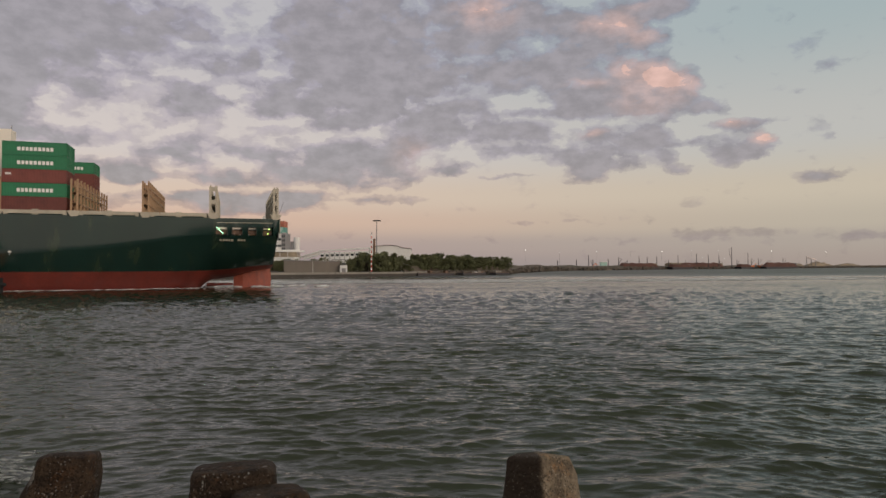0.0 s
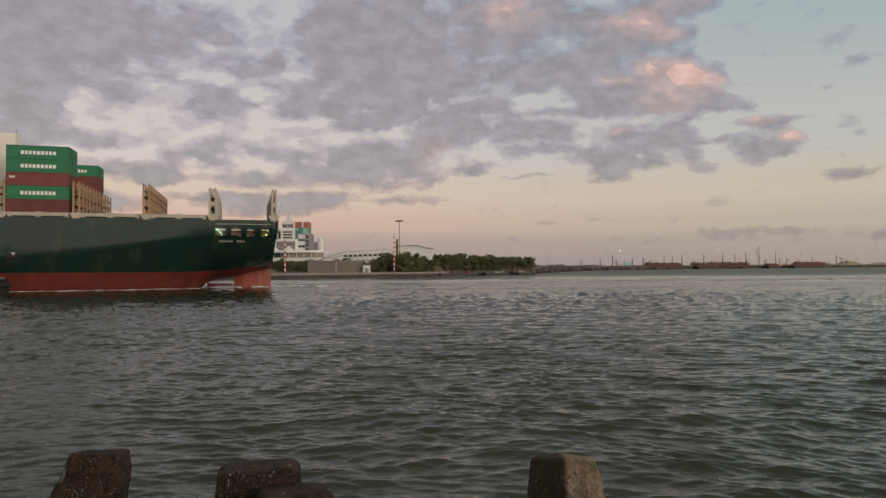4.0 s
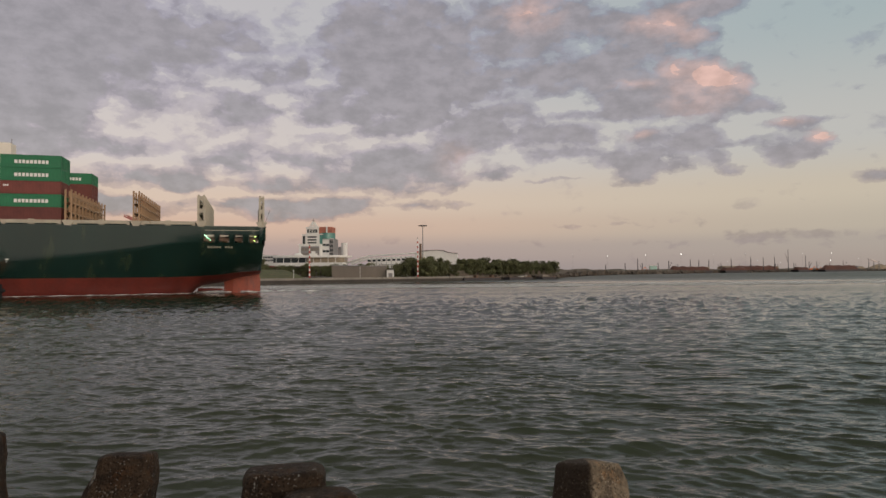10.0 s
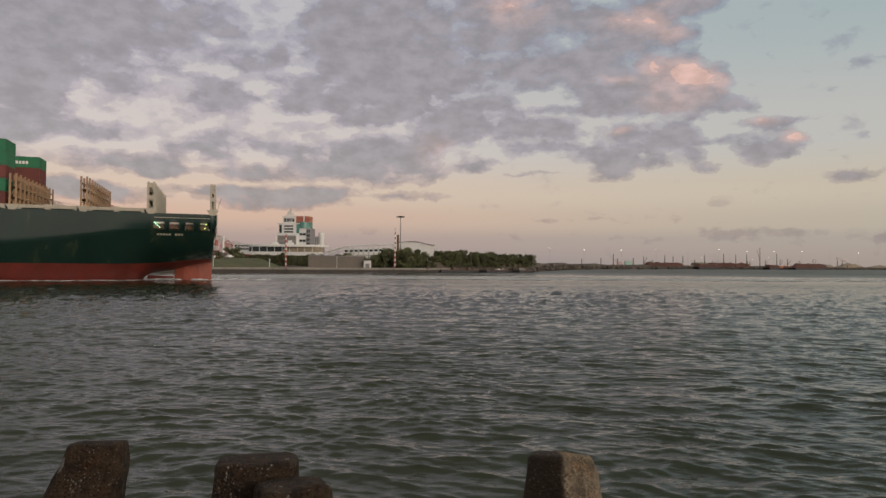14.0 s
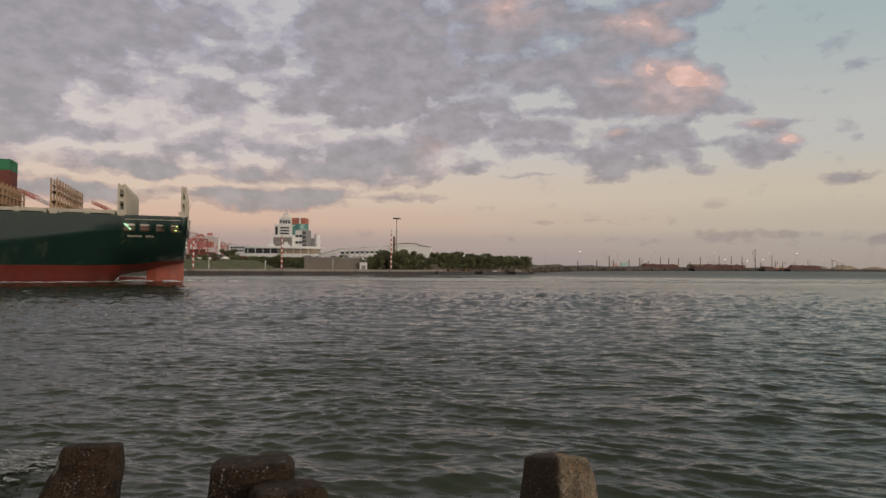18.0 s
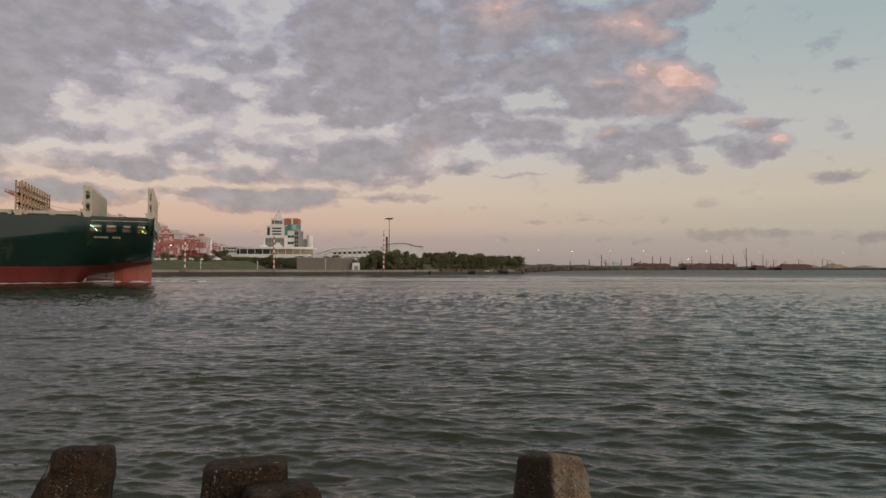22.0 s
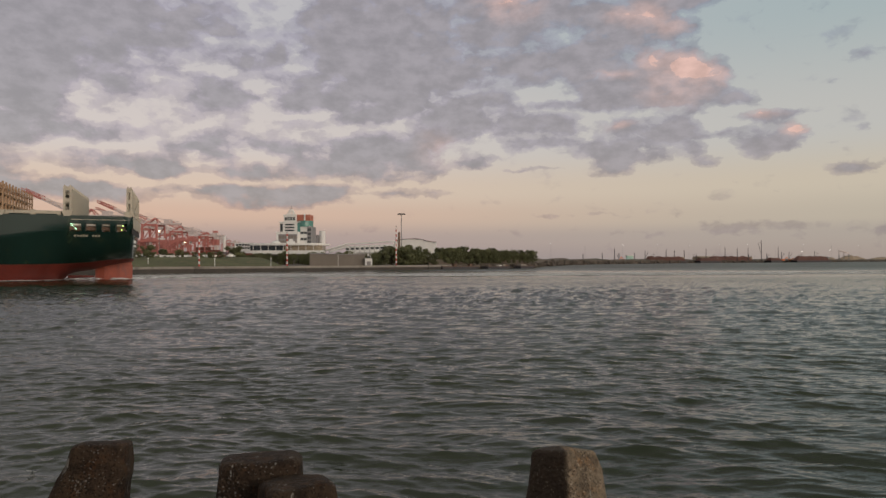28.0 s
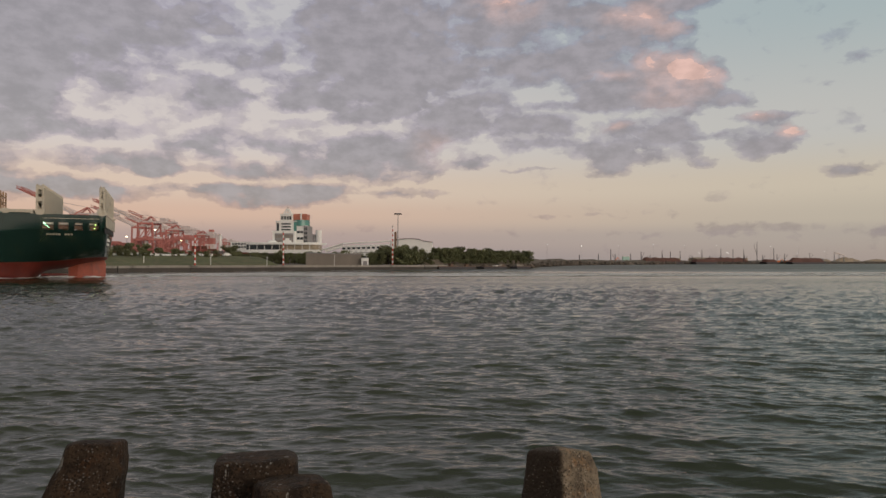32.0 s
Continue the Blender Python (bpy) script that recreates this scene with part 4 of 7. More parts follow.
def load_container(u_end, y, tier, colour, mark, tall=BOX_H):
    """One box on deck: its after end at u_end, its middle at y, tier counted from the hatch cover."""
    label = {"green": "green steel shipping container with white lettering" if mark else "plain green steel shipping container",
             "brown": "red-brown steel shipping container"}[colour]
    local = pose(u_end + BOX_L / 2, y, 16.70 + tier * (tall + 0.03))
    ob = thing("shipping_container", local, label + " stacked on deck", "container", "containers on the ship")
    ob.scale = (1, 1, tall / BOX_H)
    shell, fr, door = BOX_MESH[colour]
    piece("shell", shell, ob, pose(0, 0, 0))
    piece("corner_frame", fr, ob, pose(0, 0, 0))
    piece("door_leaf", door, ob, pose(-BOX_L / 2 + 0.05, 0, 0))
    piece("door_leaf", door, ob, pose(-BOX_L / 2 + 0.05, -1.05, 0))
    if mark == "long":
        piece("lettering", BARS_LONG, ob, pose(-0.1, BOX_W / 2 + 0.005, 0.95), "white lettering block")
    elif mark == "short":
        piece("lettering", BARS_SHORT, ob, pose(4.9, BOX_W / 2 + 0.005, 1.65), "white lettering block")
    LOADED.append((ob, local))


def load_ship():
    near = ("brown", "green", "brown", "green", "green")
    marks = {1: "long", 3: "long", 4: "long", 2: "short"}
    edge = HALF - 0.35 - BOX_W / 2
    for row in range(3):
        for t in range(5):
            load_container(43.8, edge - 2.5 * row, t, near[t], marks.get(t) if row == 0 else None)
    # the stacks along the far side
    for row in range(3):
        for t in range(5):
            load_container(43.4, 2.5 * (2 - row) - edge, t, ("brown", "green", "brown", "brown", "green")[t], "long" if t == 4 and row == 0 else None)


load_ship()


# ---------------------------------------------------------------- harbour tug
def make_tug():
    tug = thing("tugboat", pose(0, 0, 0), "dark-hulled harbour tug with a white wheelhouse and orange casing", "tug")
    L, W = 28.0, 9.6
    def outline(scale=1.0, n=14):
        pts = []
        for k in range(n + 1):
            a = -math.pi / 2 + math.pi * k / n
            pts.append((L / 2 - 4.8 + 4.8 * math.cos(a) * scale, W / 2 * math.sin(a) * scale))
        for k in range(n + 1):
            a = math.pi / 2 + math.pi * k / n
            pts.append((-L / 2 + 3.4 + 3.4 * math.cos(a) * scale, W / 2 * math.sin(a) * scale))
        return pts
    bm = bmesh.new()
    prism(bm, outline(0.96), -1.5, 1.9)
    part("hull", bm, M_BLACK, tug, "black tug hull")
    bm = bmesh.new()
    for (x0, y0), (x1, y1) in zip(outline(1.0), outline(1.0)[1:] + outline(1.0)[:1]):
        if abs(x1 - x0) + abs(y1 - y0) > 0.01:
            tube(bm, (x0, y0, 1.55), (x1, y1, 1.55), 0.42, n=8)
    part("fender", bm, M_BLACK, tug, "thick black rubber fender")
    bm = bmesh.new()
    pts = outline(0.93)
    for (x0, y0), (x1, y1) in zip(pts, pts[1:] + pts[:1]):
        if abs(x1 - x0) + abs(y1 - y0) > 0.01:
            beam(bm, (x0, y0, 2.4), (x1, y1, 2.4), 0.1, 1.0)
    part("bulwark", bm, M_BLACK, tug)
    bm = bmesh.new()
    box(bm, -8.6, 7.5, -3.3, 3.3, 1.9, 4.6)
    part("deckhouse", bm, M_STEEL, tug, "grey deckhouse", bevel=0.12)
    bm = bmesh.new()
    box(bm, -11.2, -8.6, -3.0, 3.0, 1.9, 6.2)
    part("casing", bm, M_ORANGE, tug, "orange engine casing", bevel=0.15)
    bm = bmesh.new()
    box(bm, -10.6, -9.3, 3.0, 3.06, 3.2, 4.6)
    part("casing_panel", bm, M_BUFF, tug)
    bm = bmesh.new()
    box(bm, -8.4, 3.5, -2.9, 2.9, 4.6, 7.0)
    part("cabin", bm, M_WHITE, tug, "white cabin", bevel=0.12)
    bm = bmesh.new()
    box(bm, -9.8, 1.0, -2.7, 2.7, 6.2, 10.4)
    part("wheelhouse", bm, M_WHITE, tug, "white wheelhouse", bevel=0.15)
    bm = bmesh.new()
    box(bm, -9.4, -6.6, -2.75, 2.75, 7.9, 9.6)
    me = mesh_of("wheelhouse_window", bm, M_GLASS)
    piece("wheelhouse_window", me, tug, pose(0, 0, 0))
    piece("wheelhouse_window", me, tug, pose(3.6, 0, 0))
    bm = bmesh.new()
    box(bm, -9.86, -9.7, -2.2, 2.2, 7.9, 9.6)
    part("wheelhouse_window", bm, M_GLASS, tug)
    bm = bmesh.new()
    box(bm, -10.2, 1.4, -3.0, 3.0, 10.4, 10.65)
    part("wheelhouse_roof", bm, M_WHITE, tug)
    bm = bmesh.new()
    tube(bm, (-6.6, 0, 10.2), (-6.6, 0, 17.0), 0.16, 0.08)
    beam(bm, (-6.6, -1.4, 14.2), (-6.6, 1.4, 14.2), 0.1, 0.1)
    beam(bm, (-8.0, 0, 15.4), (-5.2, 0, 15.4), 0.1, 0.1)
    beam(bm, (-7.8, 0, 12.8), (-5.6, 0, 12.8), 0.1, 0.1)
    part("mast", bm, M_STEEL, tug, "grey mast with cross-arms")
    bm = bmesh.new()
    beam(bm, (-10.0, 2.4, 10.0), (-12.0, 2.4, 4.4), 0.26, 0.26)
    beam(bm, (-9.6, 2.4, 11.0), (-10.6, 2.4, 8.8), 0.6, 0.7)
    part("exhaust_pipe", bm, M_STEEL, tug, "sloping grey exhaust trunk")
    bm = bmesh.new()
    tube(bm, (-12.2, -1.2, 2.6), (-12.2, 1.2, 2.6), 0.6, n=14)
    box(bm, -12.9, -11.5, -1.5, -1.25, 1.9, 3.3)
    box(bm, -12.9, -11.5, 1.25, 1.5, 1.9, 3.3)
    part("tow_winch", bm, M_STEEL, tug)
    bm = bmesh.new()
    for x in (-11.5, -12.9):
        tube(bm, (x, 2.6, 1.9), (x, 2.6, 4.4), 0.09)
    beam(bm, (-11.3, 2.6, 4.3), (-13.2, 2.6, 3.9), 0.12, 0.12)
    part("tow_hoop", bm, M_TAN, tug)
    for p in ((-9.2, 2.8, 10.8), (-7.8, 2.8, 10.8)):
        bm = bmesh.new()
        bmesh.ops.create_icosphere(bm, subdivisions=2, radius=0.18, matrix=Matrix.Translation(p))
        part("deck_light", bm, M_LAMPWARM, tug, "lit deck light")
    for x, y, z, r in ((-11.9, 2.2, 2.6, 0.45), (-12.6, 1.6, 2.3, 0.35), (-11.6, 3.0, 2.3, 0.3)):
        bm = bmesh.new()
        for k in range(3):
            tube(bm, (x, y, z - 0.5 + k * 0.2), (x, y, z - 0.36 + k * 0.2), r - 0.05 * k, n=14)
        part("rope_coil", bm, M_TAN, tug, "coiled tan tow rope")
    bm = bmesh.new()
    for k in range(7):
        tube(bm, (-9.5 + 2.4 * k, 3.55, 4.6), (-9.5 + 2.4 * k, 3.55, 5.6), 0.04, n=6)
    for z in (5.1, 5.6):
        tube(bm, (-9.5, 3.55, z), (4.9, 3.55, z), 0.035, n=6)
    part("railing", bm, M_WHITE, tug)
    bm = bmesh.new()
    x = -12.4
    for k in range(5):
        box(bm, x + k * 0.62, x + k * 0.62 + 0.42, 0, 0.02, 0, 0.5)
    part("name_bar", bm, M_WHITE, tug, "white lettering too small to read", at=pose(5.5, 4.62, 0.5))
    return tug


TUG = make_tug()


# ---------------------------------------------------------------- the far bank
M_ROCK = material("brown_rubble", (0.115, 0.095, 0.078), 0.9, big=0.15, fine=1.2, vary=0.45, bump=0.6, depth=0.3)
M_SHED = material("grey_brown_cladding", (0.215, 0.185, 0.155), 0.75, big=0.2, fine=2, vary=0.15, bump=0.1, streak=0.3)
M_BRICK = material("orange_red_cladding", (0.42, 0.15, 0.10), 0.7, big=0.2, fine=2, vary=0.15, bump=0.1)
M_TEAL = material("green_tinted_glass", (0.09, 0.24, 0.21), 0.2, big=0.3, fine=1.5, vary=0.2, bump=0)
# both port paints have distance haze mixed into their base colour
M_PORTRED = material("hazed_crane_red_paint", (0.46, 0.165, 0.14), 0.6, big=0.1, fine=1, vary=0.2, bump=0.05)
M_PORTWHITE = material("hazed_crane_white_paint", (0.60, 0.52, 0.50), 0.6, big=0.1, fine=1, vary=0.15, bump=0.05)
M_ORE = material("red_brown_ore", (0.105, 0.048, 0.038), 0.95, big=0.05, fine=0.5, vary=0.4, bump=0.5, depth=0.4)
M_MASTDARK = material("dark_mast_paint", (0.05, 0.045, 0.05), 0.7, big=0.3, fine=2, vary=0.2, bump=0)
M_ROOFGREY = material("grey_roofing", (0.26, 0.25, 0.25), 0.7, big=0.1, fine=1.4, vary=0.2, bump=0.1)
M_SAND = material("pale_sand", (0.27, 0.215, 0.155), 0.95, big=0.05, fine=0.6, vary=0.25, bump=0.3, depth=0.2)
M_QUAYDARK = material("tide_stained_concrete", (0.060, 0.052, 0.045), 0.8, big=0.12, fine=2, vary=0.35, bump=0.3, stain=(0.05, 0.045, 0.04), streak=0.3)
# window glass with the light on it painted in as a cream base colour
M_LITGLASS = material("pale_painted_lit_glass", (0.34, 0.28, 0.20), 0.25, big=0.15, fine=0.8, vary=0.4, bump=0)
M_SPOIL = material("brown_spoil", (0.135, 0.10, 0.075), 0.95, big=0.03, fine=0.4, vary=0.5, bump=0.4, stain=(0.07, 0.07, 0.04), stain_at=0.52, depth=0.3)
LAND = 1.7


def spot(x, y, z=LAND, turn=0):
    return pose(x * GRID, y * GRID, z, 0, 0, turn)


def along_shore(first, last):
    return [Vector((*p, 0)) for p in SHORE[first:last + 1]]


def make_quay():
    """Concrete edge of the bank in cast lengths, with a paler coping."""
    pts = along_shore(1, 7)
    wall = thing("quay_wall", pose(0, 0, 0), "stained concrete quay wall with a paler coping", "quay", kind="structure")
    rng = random.Random(2)
    for a, b in zip(pts, pts[1:]):
        d = (b - a)
        if d.length > 160:
            a = b - d.normalized() * 160
            d = b - a
        n = max(1, round(d.length / 9))
        out = Vector((d.y, -d.x, 0)).normalized()
        for k in range(n):
            p, q = a + d * (k / n + 0.0006), a + d * ((k + 1) / n - 0.0006)
            bm = bmesh.new()
            o = out * (0.35 + rng.uniform(0, 0.06))
            beam(bm, (*(p + o).xy, 0.1), (*(q + o).xy, 0.1), 0.7, 2.8)
            part("wall_block", bm, M_QUAYDARK, wall)
            bm = bmesh.new()
            beam(bm, (*(p - out * 0.9).xy, 1.42), (*(q - out * 0.9).xy, 1.42), 3.4, 1.0)
            part("coping", bm, M_QUAY, wall, "pale concrete coping")


def on_bank(u, t):
    """A point on the lawn: u along it (0 to 3), t from the quay to the crest."""
    base = along_shore(2, 5)
    k = min(int(u), 2)
    q = base[k].lerp(base[k + 1], u - k) + Vector((-0.55, 0.83, 0)) * (4 + 44 * t)
    q.z = LAND - 0.25 + 4.9 * min(1, t * 1.25) ** 0.8 + 0.35 * noise.noise(q * 0.07) + 0.1 * noise.noise(q * 0.4)
    return q


def make_grass_bank():
    """A grassed rise behind the quay."""
    base = along_shore(2, 5)
    rows = 16
    bm = bmesh.new()
    grid = []
    line = []
    for a, b in zip(base, base[1:]):
        n = max(2, int((b - a).length / 4))
        line += [a + (b - a) * (k / n) for k in range(n)]
    line.append(base[-1])
    for i, p in enumerate(line):
        col = []
        for j in range(rows + 1):
            t = j / rows
            q = p + Vector((-0.55, 0.83, 0)) * (4 + 44 * t)
            z = LAND - 0.25 + 4.9 * min(1, t * 1.25) ** 0.8 + 0.35 * noise.noise(q * 0.07) + 0.1 * noise.noise(q * 0.4)
            if j == 0:
                z = LAND - 0.3
            col.append(bm.verts.new((q.x, q.y, z)))
        grid.append(col)
    for a, b in zip(grid, grid[1:]):
        for j in range(rows):
            bm.faces.new((a[j], b[j], b[j + 1], a[j + 1]))
    single("grass_bank", bm, M_GRASS, pose(0, 0, 0), "worn mown grass slope behind the quay", "lawn", kind="structure", smooth=True)


def striped_pole(x, y, height, bands):
    pole = thing("striped_marker_pole", spot(x, y), "tall red and white banded marker pole on the quay", "marker pole", "marker poles on the quay")
    step = height / bands
    for k in range(bands):
        bm = bmesh.new()
        tube(bm, (0, 0, k * step), (0, 0, (k + 1) * step), 0.36 - 0.1 * k / bands, 0.36 - 0.1 * (k + 1) / bands, n=12)
        part("band", bm, M_SIGNRED if k % 2 == 0 else M_WHITE, pole, "red band" if k % 2 == 0 else "white band")
    bm = bmesh.new()
    tube(bm, (0, 0, height), (0, 0, height + 0.7), 0.16, n=10)
    beam(bm, (-0.5, 0, height + 0.2), (0.5, 0, height + 0.2), 0.08, 0.08)
    part("lamp_head", bm, M_STEEL, pole)
    bm = bmesh.new()
    box(bm, -0.8, 0.8, -0.8, 0.8, -0.1, 0.35)
    part("base", bm, M_QUAY, pole, bevel=0.05)


def sign_post(x, y):
    post = thing("sign_post", spot(x, y), "short white sign post on the grass by the quay", "sign post", "sign posts")
    bm = bmesh.new()
    tube(bm, (0, 0, 0), (0, 0, 3.6), 0.14, n=8)
    part("pole", bm, M_WHITE, post)
    bm = bmesh.new()
    box(bm, -0.3, 0.3, -0.08, 0.08, 3.5, 4.1)
    part("board", bm, M_WHITE, post, bevel=0.02)


def high_mast():
    mast = thing("high_mast_light", spot(-24, 385), "tall thin floodlight mast with a ring of lamps", "light mast")
    bm = bmesh.new()
    tube(bm, (0, 0, 0), (0, 0, 32.3), 0.42, 0.2, n=12)
    part("pole", bm, M_STEEL, mast)
    bm = bmesh.new()
    tube(bm, (0, 0, 31.7), (0, 0, 32.3), 1.9, 1.7, n=16)
    part("lamp_ring", bm, M_STEEL, mast)
    bm = bmesh.new()
    box(bm, -0.35, 0.35, -0.3, 0.3, -0.35, 0.25)
    me = mesh_of("floodlight", bm, M_MASTDARK)
    for k in range(10):
        a = math.tau * k / 10
        piece("floodlight", me, mast, pose(2.2 * math.cos(a), 2.2 * math.sin(a), 31.9, 0, 0, math.degrees(a)))


def quay_shed():
    """Long low shed with ribbed cladding beside the quay, with a pale gate."""
    turn = 8
    shed = thing("quay_shed", spot(-51.0, 322, LAND - 0.3, turn), "long low grey-brown shed with ribbed walls on the quay", "shed")
    w, d, h = 28.6, 9.0, 6.6
    bm = bmesh.new()
    box(bm, -w / 2, w / 2, 0, d, 0, h)
    part("body", bm, M_SHED, shed)
    bm = bmesh.new()
    box(bm, 0, 0.10, -0.10, 0, 0.1, h - 0.1)
    me = mesh_of("rib", bm, M_SHED)
    for k in range(28):
        piece("rib", me, shed, pose(-w / 2 + 0.4 + k * (w - 0.9) / 27, 0, 0))
    bm = bmesh.new()
    v0 = [bm.verts.new(p) for p in ((-w / 2 - 0.3, -0.4, h), (w / 2 + 0.3, -0.4, h - 0.7), (w / 2 + 0.3, d + 0.4, h - 0.5), (-w / 2 - 0.3, d + 0.4, h + 0.3))]
    v1 = [bm.verts.new(v.co + Vector((0, 0, 0.3))) for v in v0]
    bm.faces.new(v0)
    bm.faces.new(v1)
    for k in range(4):
        bm.faces.new((v0[k], v0[(k + 1) % 4], v1[(k + 1) % 4], v1[k]))
    part("roof", bm, M_ROOFGREY, shed)
    bm = bmesh.new()
    box(bm, 0.3, 0.5, -0.14, -0.02, 0, h)
    part("downpipe", bm, M_WHITE, shed)
    kiosk = thing("gate_kiosk", spot(-36.0, 322.0, LAND - 0.3, turn), "small pale kiosk with a barred gate beside the shed", "kiosk")
    bm = bmesh.new()
    box(bm, -1.8, 2.0, 0, 3.0, 0, 4.2)
    part("body", bm, M_WHITE, kiosk, bevel=0.05)
    bm = bmesh.new()
    box(bm, -0.9, 1.2, -0.05, 0, 0.4, 2.6)
    part("gate", bm, M_ROOFGREY, kiosk)
    bm = bmesh.new()
    box(bm, -2.0, 2.2, -0.3, 3.2, 4.2, 4.45)
    part("roof", bm, M_ROOFGREY, kiosk)


def windows_on(parent, x0, x1, z0, z1, y, cols, rows, mat=None, frame_mat=None):
    """Separate window units let a little into a wall that faces the water."""
    mat = mat or M_GLASS
    dx, dz = (x1 - x0) / cols, (z1 - z0) / rows
    bm = bmesh.new()
    box(bm, -dx * 0.40, dx * 0.40, -0.05, 0.15, -dz * 0.30, dz * 0.30)
    glass = mesh_of("window", bm, mat)
    bm = bmesh.new()
    for a, b, c, d in ((-0.44, 0.44, 0.30, 0.36), (-0.44, 0.44, -0.36, -0.30), (-0.44, -0.40, -0.30, 0.30), (0.40, 0.44, -0.30, 0.30), (-0.02, 0.02, -0.30, 0.30)):
        box(bm, dx * a, dx * b, -0.14, 0.1, dz * c, dz * d)
    fr = mesh_of("window_frame", bm, frame_mat or M_WHITE)
    for i in range(cols):
        for j in range(rows):
            at = pose(x0 + dx * (i + 0.5), y, z0 + dz * (j + 0.5))
            w = piece("window", glass, parent, at)
            piece("window_frame", fr, w, pose(0, 0, 0))


def port_tower():
    """The white port office: stepped white blocks, a curved green glass bay, a red upper block and a lantern."""
    g = GRID
    at = spot(-96.5, 438, LAND)
    tower = thing("port_office_tower", at, "white stepped office tower with red top and green glass bay", "office building")
    def blk(name, x0, x1, y0, y1, z0, z1, mat, label="", bev=0.08):
        bm = bmesh.new()
        box(bm, x0 * g, x1 * g, y0 * g, y1 * g, z0 * g - LAND, z1 * g - LAND)
        return part(name, bm, mat, tower, label, bevel=bev)
    blk("lower_block", -13.0, 1.6, 0, 16, 8, 23.0, M_WHITE, "white lower storeys")
    blk("upper_block", -11.2, 0.4, 1.5, 15, 23.0, 29.6, M_WHITE)
    blk("crown", -8.8, -0.8, 3, 12, 29.6, 34.0, M_WHITE)
    blk("crown_roof", -9.2, -0.4, 2.6, 12.4, 34.0, 34.6, M_WHITE)
    blk("side_wing", 1.6, 9.2, 2, 18, 8, 27.0, M_WHITE, "white side wing")
    blk("red_block", -0.6, 8.2, 5, 16, 29.6, 34.8, M_BRICK, "orange-red top storeys")
    blk("grey_wing", 6.9, 9.6, 1.6, 18, 8, 26.8, M_ROOFGREY, "grey glazed corner")
    # curved glass bay over the wing
    bm = bmesh.new()
    n = 14
    arc = [(4.6 * g + 5.2 * g * math.cos(a), 8 * g - 7.4 * g * math.sin(a)) for a in (math.pi * k / n for k in range(n + 1))]
    prism(bm, arc, 26.6 * g - LAND, 30.6 * g - LAND)
    part("glass_bay", bm, M_TEAL, tower, "curved green glass bay")
    blk("recessed_front", -11.6, 0.6, -0.12, 0.0, 8.2, 21.6, M_ROOFGREY, "grey glazed front of the lower storeys", 0)
    windows_on(tower, -11.4 * g, 0.4 * g, 14.6 * g - LAND, 21.4 * g - LAND, -0.16, 6, 2, M_SHED, M_ROOFGREY)
    for x0, x1, z0, z1 in ((-7.4, 0.6, 13.8, 15.2), (-6.0, -0.6, 15.2, 17.0), (-4.4, -2.0, 17.0, 18.4)):
        blk("stepped_porch", x0, x1, -1.2, -0.2, z0, z1, M_WHITE)
    blk("glass_strip", -10.8, -9.2, 1.35, 1.5, 23.2, 28.6, M_GLASS, "dark glazed strip", 0)
    for z in (23.6, 25.5, 27.4):
        blk("window_band", -7.6, -1.6, 1.35, 1.5, z, z + 0.95, M_GLASS, "dark band of windows", 0)
        blk("balcony", -8.0, -1.2, 0.9, 1.5, z - 0.75, z - 0.1, M_WHITE)
    blk("roof_ledge", -13.4, 1.9, -0.5, 2, 22.6, 23.2, M_WHITE)
    blk("roof_ledge", -11.7, 2.6, 1.0, 6, 29.4, 29.9, M_WHITE)
    blk("green_strip", 0.5, 2.4, 1.4, 1.6, 23.0, 29.0, M_TEAL, "green glass strip")
    for z in (13.4, 17.6, 21.8):
        for x in (2.5, 4.7):
            blk("window_band", x, x + 1.9, 1.85, 2.0, z, z + 1.5, M_GLASS, "", 0)
    windows_on(tower, 7.1 * g, 9.4 * g, 12.0 * g - LAND, 26.0 * g - LAND, 1.6 * g - 0.02, 2, 5, M_GLASS, M_ROOFGREY)
    windows_on(tower, -8.4 * g, -1.2 * g, 30.0 * g - LAND, 33.9 * g - LAND, 3 * g - 0.02, 4, 1, M_GLASS)
    windows_on(tower, 0.2 * g, 7.8 * g, 31.4 * g - LAND, 33.4 * g - LAND, 5 * g - 0.02, 4, 1, M_BRICK, M_BRICK)
    blk("red_fin", 4.2, 5.0, 4.4, 5.0, 29.6, 35.2, M_WHITE, "", 0)
    # lantern and aerial on the crown
    top = 34.6 * g - LAND
    bm = bmesh.new()
    for k in range(8):
        a = math.tau * k / 8
        c, s = math.cos(a), math.sin(a)
        beam(bm, (-4.8 * g + 3.4 * c, 7 * g + 3.4 * s, top), (-4.8 * g + 0.9 * c, 7 * g + 0.9 * s, top + 4.2), 0.4, 0.4)
    for r, z in ((3.0, 0.7), (2.1, 2.2), (1.2, 3.7)):
        for k in range(8):
            a, b = math.tau * k / 8, math.tau * (k + 1) / 8
            beam(bm, (-4.8 * g + r * math.cos(a), 7 * g + r * math.sin(a), top + z), (-4.8 * g + r * math.cos(b), 7 * g + r * math.sin(b), top + z), 0.3, 0.3)
    part("lantern", bm, M_WHITE, tower, "open white lantern frame")
    bm = bmesh.new()
    tube(bm, (-4.8 * g, 7 * g, top + 4.0), (-4.8 * g, 7 * g, top + 7.0), 0.2, 0.1, n=8)
    beam(bm, (-6.0 * g, 7 * g, top + 5.2), (-3.6 * g, 7 * g, top + 5.2), 0.15, 0.15)
    part("aerial", bm, M_STEEL, tower)
    # the long terminal hall in front of the tower
    hall = thing("terminal_hall", spot(-99.0, 424, LAND), "long low white terminal hall with a broad flat roof", "terminal building")
